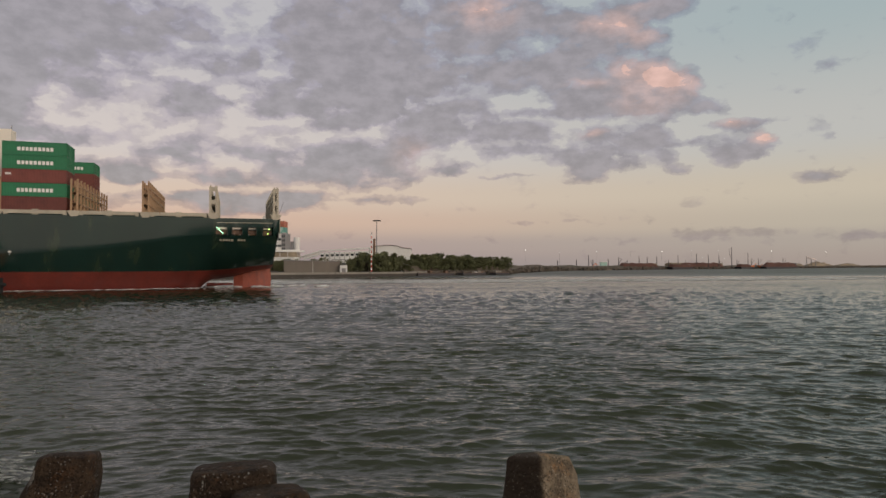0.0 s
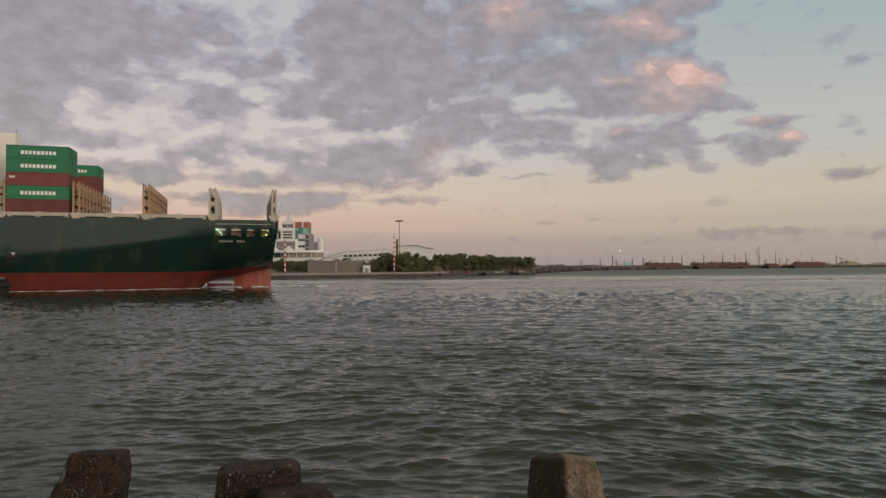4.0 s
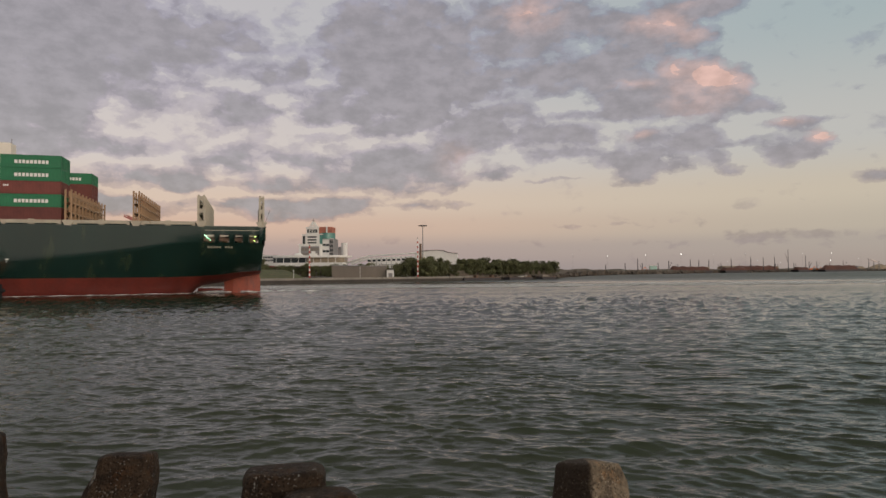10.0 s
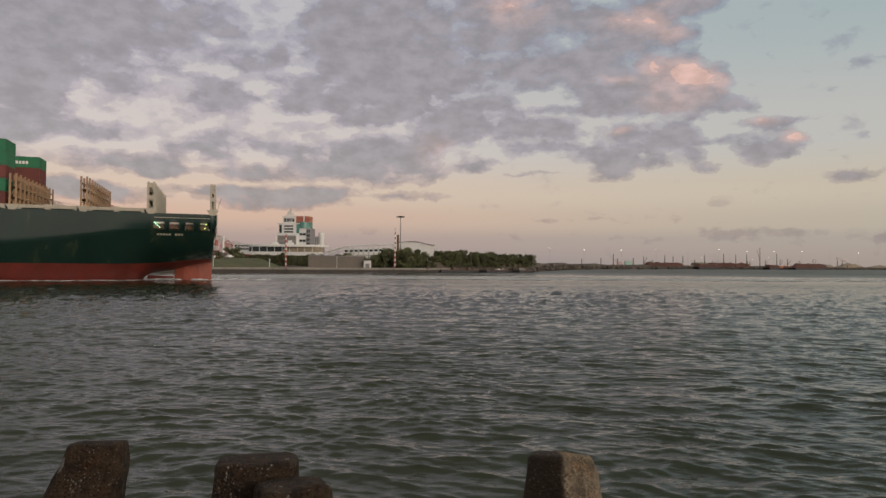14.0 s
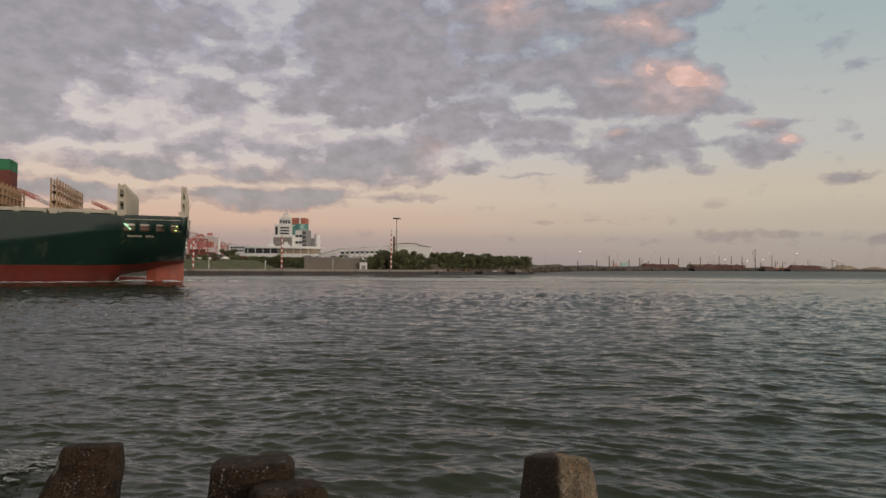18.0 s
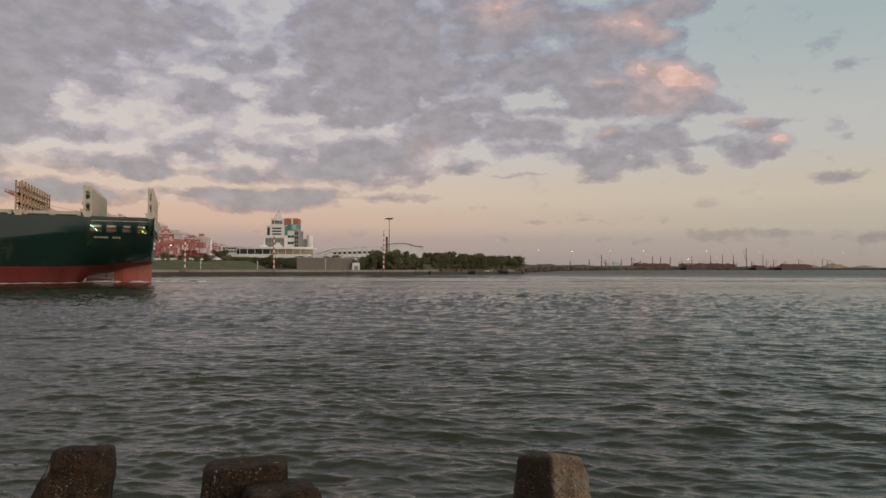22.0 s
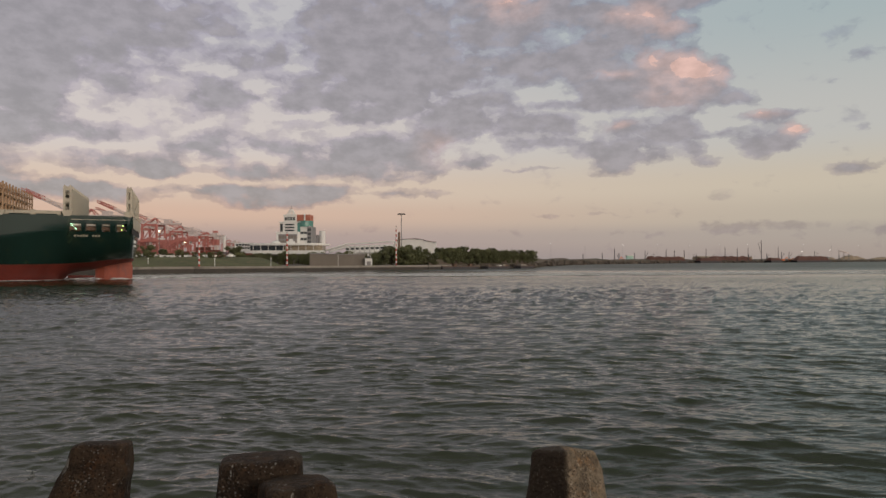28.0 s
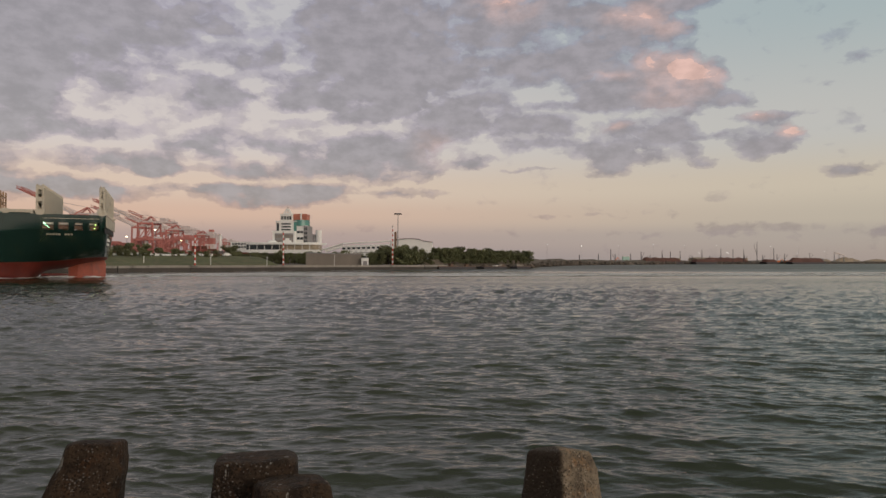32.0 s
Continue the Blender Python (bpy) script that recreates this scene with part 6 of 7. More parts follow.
def make_port():
    first = make_crane()
    sites = [(-265, 530, 0), (-262, 640, 0), (-297, 790, 3), (-330, 860, 0), (-322, 950, -2), (-362, 1090, 2), (-400, 1290, 0), (-305, 721, 2), (-355, 900, -2), (-346, 1001, 2), (-410, 1210, 0), (-440, 1400, 3), (-470, 1560, 0)]
    for k, (x, y, turn) in enumerate(sites):
        m = pose(x - 16, y, LAND, 0, 0, turn)
        if k:
            copy_thing(first, m)
        else:
            first.matrix_basis = m
    # boxes stacked in the yard
    rng = random.Random(31)
    paints = [material("yard_box_red", (0.32, 0.075, 0.055), 0.6, vary=0.2, bump=0.05, random_tint=0.35), material("yard_box_white", (0.58, 0.54, 0.50), 0.6, vary=0.15, bump=0.05, random_tint=0.25),
              material("yard_box_rust", (0.20, 0.075, 0.05), 0.6, vary=0.2, bump=0.05, random_tint=0.3), material("yard_box_grey", (0.22, 0.20, 0.20), 0.6, vary=0.2, bump=0.05, random_tint=0.3)]
    words = ("red", "white", "rust-brown", "grey")
    meshes = []
    for p in paints:
        bm = bmesh.new()
        box(bm, -6.1, 6.1, -1.2, 1.2, 0.12, 2.8)
        for k in range(24):
            for s in (-1, 1):
                x = -5.9 + k * 0.51
                box(bm, x, x + 0.24, *sorted((s * 1.2, s * 1.24)), 0.2, 2.7)
        for x in (-6.1, 5.9):
            for y in (-1.22, 1.02):
                box(bm, x, x + 0.2, y, y + 0.2, 0, 2.9)
        meshes.append(mesh_of("yard_container", bm, p))
    for row in range(11):
        bx, by = -196 + row * 1.2 - 14 * (row % 3) - row * 9.0, 520 + row * 46
        for k in range(6 if row < 8 else 4):
            for tier in range(rng.choice((3, 4, 4, 5, 5, 6)) if k < 2 else rng.choice((1, 2, 3))):
                i = rng.choice((0, 0, 0, 1, 1, 2, 3))
                ob = new("yard_container", meshes[i])
                ob.matrix_basis = pose(bx + k * 14.5, by + rng.uniform(-1, 1), LAND + tier * 2.9, 0, 0, 4)
                tagged(ob, f"{words[i]} shipping container stacked in the port yard", "container", "containers in the port yard")
    # straddling yard cranes over the stacks
    yard = thing("yard_gantry", pose(-232, 600, LAND), "red and white straddling yard crane over container stacks", "crane", "yard cranes in the port")
    for x in (-11, 11):
        for y in (-5, 5):
            bm = bmesh.new()
            beam(bm, (x, y, 0), (x, y, 20), 0.9, 0.9)
            part("leg", bm, M_PORTRED, yard, "red leg")
    for y in (-5, 5):
        bm = bmesh.new()
        beam(bm, (-12.5, y, 20.6), (12.5, y, 20.6), 1.0, 1.5)
        part("girder", bm, M_PORTRED, yard, "red girder")
    for x in (-11, 11):
        for z in (1.2, 13.0):
            bm = bmesh.new()
            beam(bm, (x, -5, z), (x, 5, z), 0.7, 0.9)
            part("sill_beam", bm, M_PORTRED, yard)
    bm = bmesh.new()
    box(bm, -3, 2, -5.4, 5.4, 21.4, 23.6)
    part("trolley", bm, M_PORTRED, yard, bevel=0.1)
    bm = bmesh.new()
    box(bm, -2.4, -0.6, -2, 0, 16.8, 19.6)
    part("driver_cab", bm, M_PORTWHITE, yard, bevel=0.1)
    for k in range(22):
        y = rng.uniform(560, 930)
        x = -y * math.tan(radians(rng.uniform(20.2, 27.5)))
        copy_thing(yard, pose(x, y, LAND, 0, 0, rng.choice((2, 6, 94))))
    # banded tower and slim white stack over the yard
    t = thing("banded_tower", pose(-334, 978, LAND), "tall red and white banded port tower", "tower")
    for k in range(5):
        bm = bmesh.new()
        box(bm, -4.6, 4.6, -4.6, 4.6, k * 8.6, k * 8.6 + 8.6)
        part("band", bm, M_PORTRED if k % 2 else M_PORTWHITE, t, "red band" if k % 2 else "white band")
    bm = bmesh.new()
    box(bm, -3, 3, -3, 3, 43, 47)
    part("top_house", bm, M_PORTRED, t)
    bm = bmesh.new()
    tube(bm, (0, 0, 0), (0, 0, 40), 2.4, 1.9, n=16)
    single("white_stack", bm, M_WHITE, pose(-321, 978, LAND), "slim white stack in the port", "chimney")
    for x, y, w, h, mat, lab in ((-196, 560, 46, 8, M_PORTRED, "long low red-roofed port shed"), (-170, 610, 40, 13, M_PORTWHITE, "pale port shed"), (-268, 640, 60, 10, M_PORTWHITE, "long pale port shed"), (-150, 545, 22, 11, M_ROOFGREY, "grey port shed")):
        s = thing("port_shed", pose(x, y, LAND, 0, 0, 6), lab + " beside the container yard", "shed")
        bm = bmesh.new()
        box(bm, -w / 2, w / 2, 0, 14, 0, h * 0.72)
        part("wall", bm, M_PORTWHITE if mat is M_PORTRED else mat, s)
        bm = bmesh.new()
        v = [bm.verts.new(p) for p in ((-w / 2 - 1, -1, h * 0.72), (w / 2 + 1, -1, h * 0.72), (w / 2 + 1, 15, h * 0.72), (-w / 2 - 1, 15, h * 0.72), (-w / 2 - 1, 7, h), (w / 2 + 1, 7, h))]
        for f in ((0, 1, 5, 4), (2, 3, 4, 5), (0, 4, 3), (1, 2, 5), (0, 3, 2, 1)):
            bm.faces.new([v[i] for i in f])
        part("roof", bm, mat, s)
    # yard floodlights, lit
    for x, y, h in ((-262, 560, 22), (-232, 600, 20), (-232, 545, 27)):
        lamp = thing("yard_floodlight", pose(x, y, LAND), "lit floodlight on a tall yard mast", "floodlight", "yard floodlights")
        bm = bmesh.new()
        tube(bm, (0, 0, 0), (0, 0, h), 0.3, 0.2, n=8)
        part("pole", bm, M_STEEL, lamp)
        bm = bmesh.new()
        bmesh.ops.create_icosphere(bm, subdivisions=2, radius=0.6, matrix=Matrix.Translation((0, -0.5, h)) @ Matrix.Diagonal((1.5, 0.7, 0.8, 1)))
        part("lamp_head", bm, M_LAMPWARM, lamp, "glowing lamp head")


# ---------------------------------------------------------------- the long shore across the basin
def make_far_shore():
    g = GRID
    # lamp masts in a row
    lamps = [(213, 1000, 25), (283, 1050, 27), (355, 1105, 29), (430, 1165, 30), (507, 1220, 32), (590, 1290, 33), (680, 1365, 34), (775, 1435, 36), (880, 1510, 37), (1000, 1600, 38),
             (640, 1480, 22), (700, 1500, 20), (745, 1520, 24), (830, 1540, 23), (905, 1560, 25), (545, 1400, 20), (152, 940, 26)]
    bm = bmesh.new()
    tube(bm, (0, 0, 0), (0, 0, 1), 0.11, 0.08, n=6)
    pole = mesh_of("pole", bm, M_STEEL)
    bm = bmesh.new()
    bmesh.ops.create_icosphere(bm, subdivisions=2, radius=0.38)
    head = mesh_of("lamp_head", bm, M_LAMP)
    for x, y, h in lamps:
        l = thing("dock_lamp", spot(x, y), "lit white lamp on a tall mast across the basin", "lamp mast", "lamp masts along the far shore")
        p = piece("pole", pole, l, pose(0, 0, 0))
        p.scale = (1, 1, h * g)
        piece("lamp_head", head, l, pose(0, 0, h * g), "glowing lamp head")
    # laid-up dredging barges heaped with ore
    def barge(x, y, length, height, seed, turn, label):
        rng = random.Random(seed)
        b = thing("ore_barge", pose(x * g, y * g, SEA, 0, 0, turn), label, "barge", "barges along the far shore")
        bm = bmesh.new()
        L = length / 2
        v = [(-L, -7, 4.2), (L, -7, 4.2), (L, 7, 4.2), (-L, 7, 4.2), (-L + 5, -7, -1), (L - 5, -7, -1), (L - 5, 7, -1), (-L + 5, 7, -1)]
        v = [bm.verts.new(p) for p in v]
        for f in ((0, 1, 2, 3), (4, 7, 6, 5), (0, 4, 5, 1), (1, 5, 6, 2), (2, 6, 7, 3), (3, 7, 4, 0)):
            bm.faces.new([v[i] for i in f])
        part("hull", bm, M_MASTDARK, b, "dark rusty hull")
        bm = bmesh.new()
        n = 26
        prev = None
        for k in range(n + 1):
            x0 = -L + 4 + (length - 8) * k / n
            h = height * (0.82 + 0.25 * noise.noise(Vector((x0 * 0.09, seed, 0)))) * min(1, k / 2.2, (n - k) / 2.2) + 4.2
            ring = [bm.verts.new(p) for p in ((x0, -6, 4.2), (x0, -4.6, 4.2 + (h - 4.2) * 0.8), (x0, -1, h), (x0, 3, h * 0.97), (x0, 6, 4.2))]
            if prev:
                for a in range(4):
                    bm.faces.new((prev[a], prev[a + 1], ring[a + 1], ring[a]))
            prev = ring
        part("ore_cargo", bm, M_ORE, b, "red-brown heap")
        bm = bmesh.new()
        box(bm, L - 12, L - 6, -4, 4, 4.2, 4.2 + height * 0.75)
        part("deckhouse", bm, M_SAND if seed % 2 else M_ROOFGREY, b, bevel=0.1)
    barge(330, 992, 112, 8, 3, 38, "long low barge heaped with red-brown ore")
    barge(420, 1060, 70, 6, 4, 38, "low barge heaped with red-brown ore")
    barge(495, 1150, 172, 9.5, 5, 40, "large barge heaped with red-brown ore")
    barge(612, 1235, 60, 6.5, 6, 42, "low barge heaped with brown ore")
    barge(732, 1325, 200, 10.5, 8, 42, "large barge heaped with dark ore")
    # dark masts, derricks and the tallest pile frame
    def derrick(x, y, h, arm):
        d = thing("derrick_mast", spot(x, y), "thin dark derrick mast on the far shore", "mast", "masts along the far shore")
        bm = bmesh.new()
        tube(bm, (0, 0, 0), (0, 0, h), 0.75, 0.45, n=6)
        part("mast", bm, M_MASTDARK, d)
        if arm:
            bm = bmesh.new()
            beam(bm, (0, 0, h * 0.35), (arm, 0, h * 0.85), 0.5, 0.5)
            beam(bm, (0, 0, h * 0.97), (arm, 0, h * 0.85), 0.2, 0.2)
            part("boom", bm, M_MASTDARK, d)
    for x, y, h, arm in ((247, 960, 21, 0), (255, 966, 14, -4), (300, 990, 18, 5), (338, 1010, 20, 0), (354, 1020, 19, 0), (378, 1045, 20, 0), (430, 1090, 23, 0), (478, 1130, 26, 0), (503, 1140, 25, 0), (540, 1180, 26, 0), (573, 1200, 41, -6), (548, 1195, 14, 6),
                         (636, 1265, 31, 0), (602, 1240, 16, 5), (690, 1330, 20, 7), (725, 1350, 17, -6), (410, 1080, 14, -6), (455, 1120, 13, 5), (318, 1005, 13, -4), (283, 985, 15, 0), (222, 930, 14, 0), (190, 905, 12, 0), (655, 1290, 19, 6), (780, 1400, 22, 8)):
        derrick(x, y, h, arm)
    # small pale hut and an orange digger on the shore
    hut = thing("dock_hut", spot(258, 922, LAND - 0.6), "small pale green hut at the water's edge", "hut")
    bm = bmesh.new()
    box(bm, -5, 5, -3, 3, 0, 10)
    part("body", bm, material("pale_green_paint", (0.42, 0.62, 0.55), 0.6, vary=0.15, bump=0.05), hut, bevel=0.1)
    bm = bmesh.new()
    box(bm, -5.4, 5.4, -3.5, 3.5, 10, 10.8)
    part("roof", bm, M_WHITE, hut)
    for x, y, s in ((240, 920, 1.0), (650, 1275, 1.1), (671, 1290, 0.9)):
        dig = thing("excavator", spot(x, y), "orange excavator working on the far shore", "excavator", "excavators on the far shore")
        bm = bmesh.new()
        box(bm, -2.4 * s, 2.4 * s, -1.6, 1.6, 1.2, 4.2 * s)
        part("cab", bm, M_ORANGE, dig, bevel=0.15)
        bm = bmesh.new()
        box(bm, -2.8 * s, 2.8 * s, -2, 2, 0, 1.2)
        part("track", bm, M_MASTDARK, dig)
        bm = bmesh.new()
        beam(bm, (2 * s, 0, 2.5 * s), (7 * s, 0, 8 * s), 0.8, 0.9)
        beam(bm, (7 * s, 0, 8 * s), (10.5 * s, 0, 3 * s), 0.6, 0.7)
        part("arm", bm, M_ORANGE, dig)
    # sand heaps and low sheds towards the right end
    rng = random.Random(17)
    for x, y, w, h in ((905, 1580, 170, 13), (1080, 1760, 260, 15), (1010, 1660, 120, 18), (150, 800, 60, 3.5), (205, 905, 70, 4), (560, 1330, 200, 6), (1350, 2050, 300, 14)):
        bm = bmesh.new()
        n, m = 22, 8
        rows = []
        for i in range(n + 1):
            u = i / n
            ring = []
            for j in range(m + 1):
                a = math.pi * j / m
                r = math.sin(math.pi * u) ** 0.6 * (0.85 + 0.3 * noise.noise(Vector((u * 6, j * 0.6, x))))
                ring.append(bm.verts.new(((u - 0.5) * w, -math.cos(a) * 16 * r, max(0, math.sin(a) * h * r))))
            rows.append(ring)
        for a, b in zip(rows, rows[1:]):
            for j in range(m):
                bm.faces.new((a[j], b[j], b[j + 1], a[j + 1]))
        single("sand_heap", bm, M_SAND, spot(x, y, LAND - 0.2, 40), "long pale heap of sand on the far shore", "sand heap", "sand heaps", smooth=True)
    for x, y, w, h in ((820, 1500, 40, 9), (390, 1130, 50, 7), (470, 1200, 60, 8)):
        s = thing("far_shed", spot(x, y, LAND, 40), "low pale shed far along the shore", "shed", "sheds on the far shore")
        bm = bmesh.new()
        box(bm, -w / 2, w / 2, -8, 8, 0, h)
        part("body", bm, M_SAND, s)
        bm = bmesh.new()
        v = [bm.verts.new(p) for p in ((-w / 2, -8.5, h), (w / 2, -8.5, h), (w / 2, 8.5, h), (-w / 2, 8.5, h), (-w / 2, 0, h * 1.3), (w / 2, 0, h * 1.3))]
        for f in ((0, 1, 5, 4), (2, 3, 4, 5), (0, 4, 3), (1, 2, 5), (0, 3, 2, 1)):
            bm.faces.new([v[i] for i in f])
        part("roof", bm, M_SAND, s)
    conv = thing("stacker_conveyor", spot(938, 1560, LAND, 30), "pale sloping conveyor over the sand heaps", "conveyor")
    bm = bmesh.new()
    beam(bm, (-24, 0, 27), (24, 0, 19), 2.2, 2.0)
    part("belt_gallery", bm, M_PORTWHITE, conv)
    for x, z in ((-22, 26.6), (0, 23.0), (22, 19.3)):
        bm = bmesh.new()
        beam(bm, (x - 2.5, 0, 0), (x, 0, z), 0.7, 0.7)
        beam(bm, (x + 2.5, 0, 0), (x, 0, z), 0.7, 0.7)
        part("trestle", bm, M_STEEL, conv)
    # a long low bund of spoil behind the moored barges
    bm = bmesh.new()
    line = []
    for a, b in zip(along_shore(9, 14), along_shore(10, 15)):
        n = max(2, min(60, int((b - a).length / 14)))
        line += [a.lerp(b, k / n) for k in range(n)]
    prev = None
    for k, p in enumerate(line):
        h = 4.2 + 2.6 * noise.noise(Vector((k * 0.31, 2, 0))) + 1.6 * noise.noise(Vector((k * 1.1, 7, 0)))
        ring = [bm.verts.new((p.x - 0.8 * d, p.y + 0.6 * d, z)) for d, z in ((4, LAND - 0.2), (14, LAND + 0.55 * h), (26, LAND + h), (44, LAND + 0.9 * h), (70, LAND - 0.2))]
        if prev:
            for j in range(4):
                bm.faces.new((prev[j], ring[j], ring[j + 1], prev[j + 1]))
        prev = ring
    single("spoil_bund", bm, M_SPOIL, pose(0, 0, 0), "long low brown bund of spoil along the far shore", "earth bank", kind="structure", smooth=True)
    # tumbled stone edge of the far shore
    bm = bmesh.new()
    pts = along_shore(9, 15)
    for a, b in zip(pts, pts[1:]):
        length = min((b - a).length, 900)
        for k in range(int(length / 2)):
            p = a.lerp(b, rng.random() * length / (b - a).length)
            r = rng.uniform(0.8, 2.2)
            m = Matrix.Translation((p.x + rng.uniform(-3, 3), p.y + rng.uniform(-2, 4), rng.uniform(0.3, 2.4))) @ Euler((rng.uniform(0, 3), rng.uniform(0, 3), rng.uniform(0, 3))).to_matrix().to_4x4() @ Matrix.Diagonal((r * 1.6, r, r * 0.7, 1))
            bmesh.ops.create_cube(bm, size=1.6, matrix=m)
    single("stone_edge", bm, M_ROCK, pose(0, 0, 0), "dark tumbled stone edge of the far shore", "rubble", kind="stuff")


# ---------------------------------------------------------------- wakes and foam
def foam_material(name, col, hole, rough, size=0.9):
    """Broken foam: bubbles and torn gaps through which the water shows."""
    m = bpy.data.materials.new(name)
    m.use_nodes = True
    nt = m.node_tree
    b = nt.nodes["Principled BSDF"]
    tc = nt.nodes.new("ShaderNodeTexCoord")
    o = mapping_node(nt, tc.outputs["Object"], scale=(0.5, 1, 1))
    n1 = noise_node(nt, o, size, 6, 0.65).outputs["Fac"]
    nt.links.new(ramp_node(nt, n1, [(0.3, tuple(c * 0.7 for c in col)), (0.7, col)]), b.inputs["Base Color"])
    nt.links.new(ramp_node(nt, n1, [(hole - 0.05, 0.0), (hole + 0.1, 1.0)]), b.inputs["Alpha"])
    b.inputs["Roughness"].default_value = rough
    bn = nt.nodes.new("ShaderNodeBump")
    bn.inputs["Strength"].default_value, bn.inputs["Distance"].default_value = 0.7, 0.12
    nt.links.new(n1, bn.inputs["Height"])
    nt.links.new(bn.outputs[0], b.inputs["Normal"])
    return m


M_WASH = foam_material("aerated_wash", (0.70, 0.68, 0.65), 0.40, 0.5)
M_SURF = foam_material("thin_surf", (0.42, 0.42, 0.40), 0.44, 0.6, 7.0)
M_FROTH = foam_material("white_froth", (0.78, 0.79, 0.78), 0.42, 0.8)


def streak(bm, x, y, half_l, half_w, turn, z, rng, n=18, rise=0.03):
    ca, sa = math.cos(turn), math.sin(turn)
    ring = []
    for k in range(n):
        a = math.tau * k / n
        r = 1 + rng.uniform(-0.3, 0.25)
        px, py = half_l * math.cos(a) * r, half_w * math.sin(a) * r
        ring.append(bm.verts.new((x + px * ca - py * sa, y + px * sa + py * ca, z)))
    c = bm.verts.new((x, y, z + rise))
    for k in range(n):
        bm.faces.new((c, ring[k], ring[(k + 1) % n]))


def make_wakes():
    rng = random.Random(77)
    bm = bmesh.new()
    for k in range(130):
        x = rng.uniform(-95, 250)
        y = 208 + 0.12 * (x + 70) + rng.uniform(0, 62) * rng.random() ** 0.5
        streak(bm, x, y, rng.uniform(10, 40), rng.uniform(1.2, 5.5), rng.gauss(0.16, 0.05), 0.06 + rng.uniform(0, 0.05), rng, 18, 0.03)
    single("wake", bm, M_WASH, pose(0, 0, SEA), "pale streaks of aerated water in the ship's wake", "wake", kind="stuff")
    # broken froth along the ship's water line and round its rudder
    bm = bmesh.new()
    for k in range(300):
        u = rng.uniform(12, 150)
        y = half_breadth(u / GRID, -0.5) * GRID + rng.uniform(-0.2, 0.9)
        streak(bm, u, y, rng.uniform(0.8, 3.4), rng.uniform(0.3, 0.8), rng.gauss(0, 0.05), 0.12 + rng.uniform(0, 0.1), rng, 10, rng.uniform(0.05, 0.2))
    for k in range(40):
        streak(bm, rng.uniform(-14, 16), rng.gauss(0, 4), rng.uniform(0.8, 3.0), rng.uniform(0.3, 0.9), rng.gauss(0, 0.1), 0.15 + rng.uniform(0, 0.1), rng, 10, rng.uniform(0.1, 0.4))
    wash = single("hull_froth", bm, M_FROTH, pose(0, 0, 0), "thin white froth along the ship's waterline", "foam", kind="stuff")
    # froth where the waves slap between the blocks
    bm = bmesh.new()
    for k in range(95):
        x, y = rng.choice(((-9.8, 16.2), (-9.4, 15.7), (-10.2, 16.8), (-10.4, 16.0)))
        streak(bm, x + rng.gauss(0, 0.42), y + rng.gauss(0, 0.4), rng.uniform(0.05, 0.34), rng.uniform(0.02, 0.09), rng.gauss(0, 0.4), 0.04 + rng.uniform(0, 0.2), rng, 9)
    surf = single("surf_froth", bm, M_SURF, pose(0, 0, 0), "white froth where waves slap the armour blocks", "foam", kind="stuff")
    return wash, surf


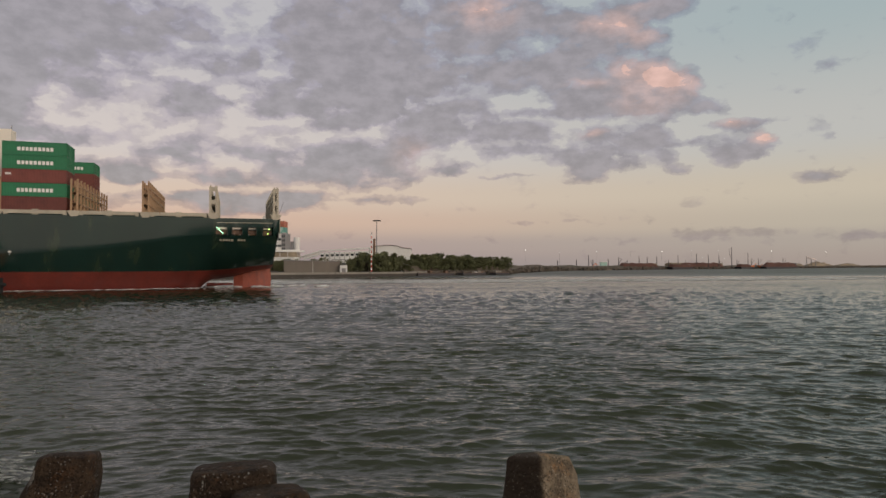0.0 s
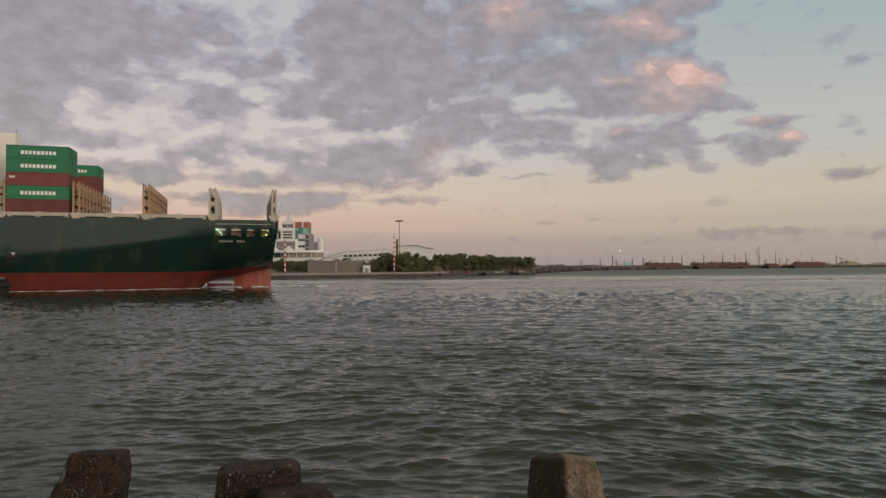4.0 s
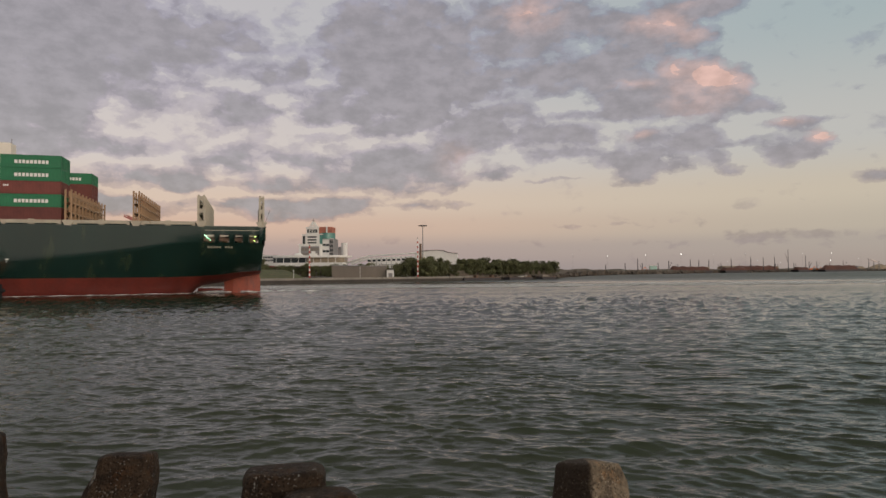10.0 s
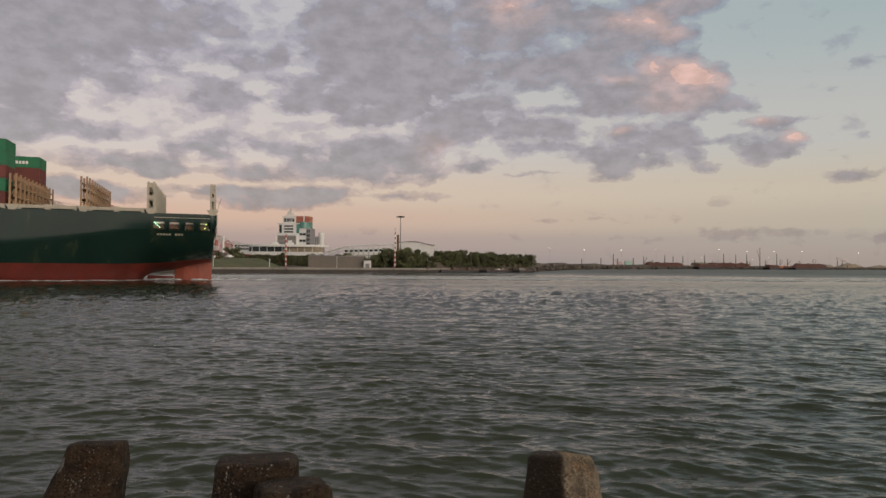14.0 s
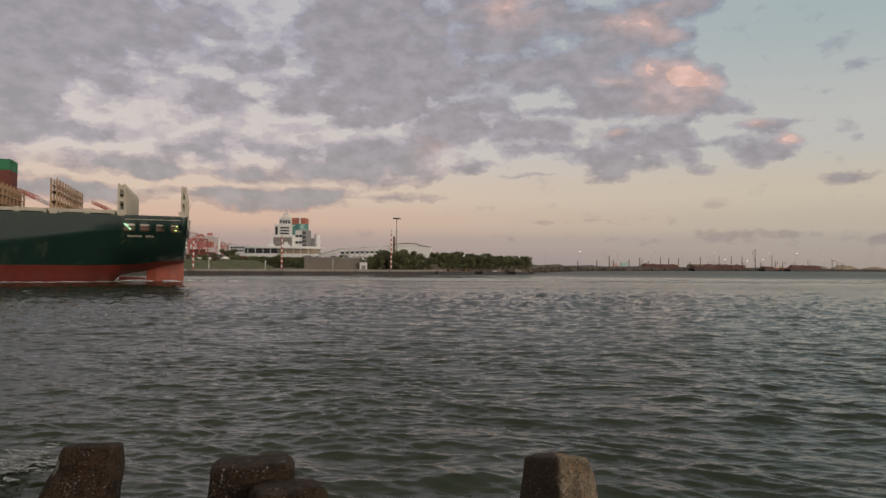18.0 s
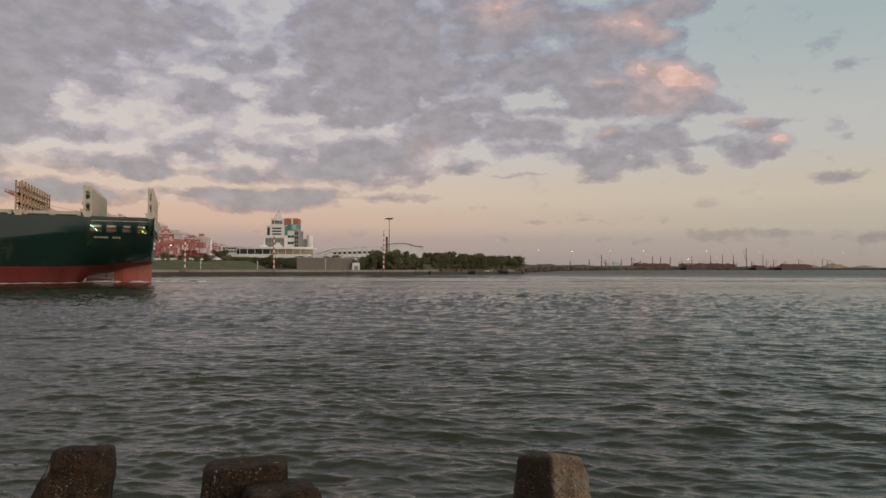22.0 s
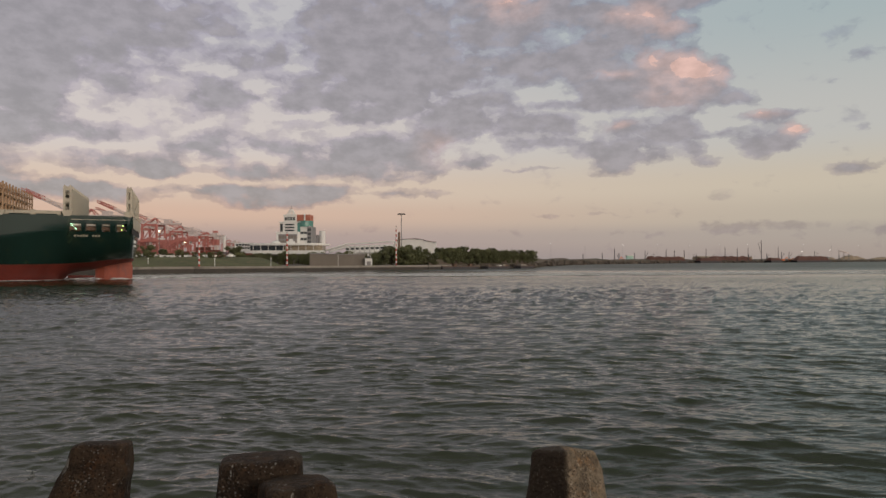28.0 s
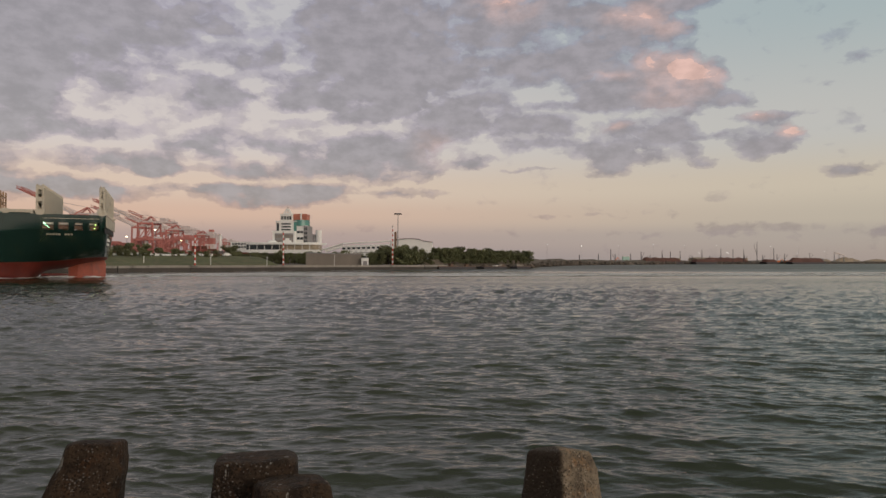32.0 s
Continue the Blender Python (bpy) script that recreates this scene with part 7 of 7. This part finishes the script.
def moored_pontoons():
    """Flat work pontoons moored along the spit, with a pale slab or two left on deck."""
    rng = random.Random(41)
    for x, y, length, turn, lab in ((8, 358, 26, 35, "long dark flat pontoon moored under the wooded spit"), (30, 375, 18, 35, "rusty flat pontoon with pale slabs on deck"), (47, 386, 12, 38, "small flat work boat moored at the spit")):
        p = thing("work_pontoon", pose(x * GRID, y * GRID, SEA, 0, 0, turn), lab, "pontoon", "pontoons moored along the spit")
        bm = bmesh.new()
        box(bm, -length / 2, length / 2, -3, 3, -0.5, 1.5)
        part("hull", bm, M_MASTDARK, p, bevel=0.15)
        bm = bmesh.new()
        box(bm, -length / 2 + 0.3, length / 2 - 0.3, -2.8, 2.8, 1.5, 1.7)
        part("deck", bm, M_RUST, p)
        for k in range(3):
            cx = rng.uniform(-length / 2 + 2, length / 2 - 2)
            bm = bmesh.new()
            box(bm, cx - rng.uniform(0.6, 1.8), cx + rng.uniform(0.6, 1.8), -1.4, 1.2, 1.7, 1.7 + rng.uniform(0.5, 1.4))
            part("deck_load", bm, rng.choice((M_QUAY, M_WHITE, M_RUST)), p, bevel=0.08)


moored_pontoons()
make_port()
make_far_shore()
HULL_FROTH, SURF = make_wakes()


# ---------------------------------------------------------------- what moves
def ship_pose(t):
    """The ship is drawn off to the left and swings slowly."""
    s = t - 16.0
    head = 19.08 + 0.2282 * s
    x = GRID * (-54.46 - 1.5410 * s - 0.00363 * s * s)
    y = GRID * (149.97 + 0.4215 * s + 0.00630 * s * s)
    h = radians(head)
    return pose(x - math.sin(h) * HALF, y + math.cos(h) * HALF, 0, 0, 0, head + 180)


def motions():
    times = [0, 4, 8, 12, 16, 20, 24, 28, 32]
    walk(SHIP, [(t, ship_pose(t)) for t in times])
    for ob, local in LOADED:
        walk(ob, [(t, ship_pose(t) @ local) for t in times])
    walk(TUG, [(t, ship_pose(t) @ pose(67.4 + ahead, HALF + 5.2, -0.5, 0, 0, 0)) for t, ahead in ((0, 0.5), (4, 0.2), (8, 0.0), (12, 0.4), (20, 1.5), (32, 3.0))])
    walk(HULL_FROTH, [(t, ship_pose(t) @ pose(0, 0, SEA)) for t in times])
    walk(SURF, [(t, pose(x, y, SEA + z)) for t, x, y, z in ((0, 0, 0, 0.08), (2, -0.3, -0.2, -0.3), (4, 0.2, 0.1, -0.3), (6.5, -0.3, -0.25, -0.38), (8, 0.1, 0.1, 0.06), (10, -0.2, -0.1, -0.38), (14, 0.1, 0.1, -0.38), (16.5, 0.15, -0.3, 0.04), (19.5, 0, 0, 0.1), (21.5, -0.1, 0.1, -0.32), (23.3, 0.2, -0.2, 0.06), (25.5, -0.1, 0.1, 0.04), (27.5, 0.1, 0, -0.38), (30, 0, -0.2, 0.04), (32, 0.1, -0.2, -0.3))])
    walk(WATER, [(t, pose(t * DRIFT[0], t * DRIFT[1], SEA)) for t in (0, 16, 32)])


motions()
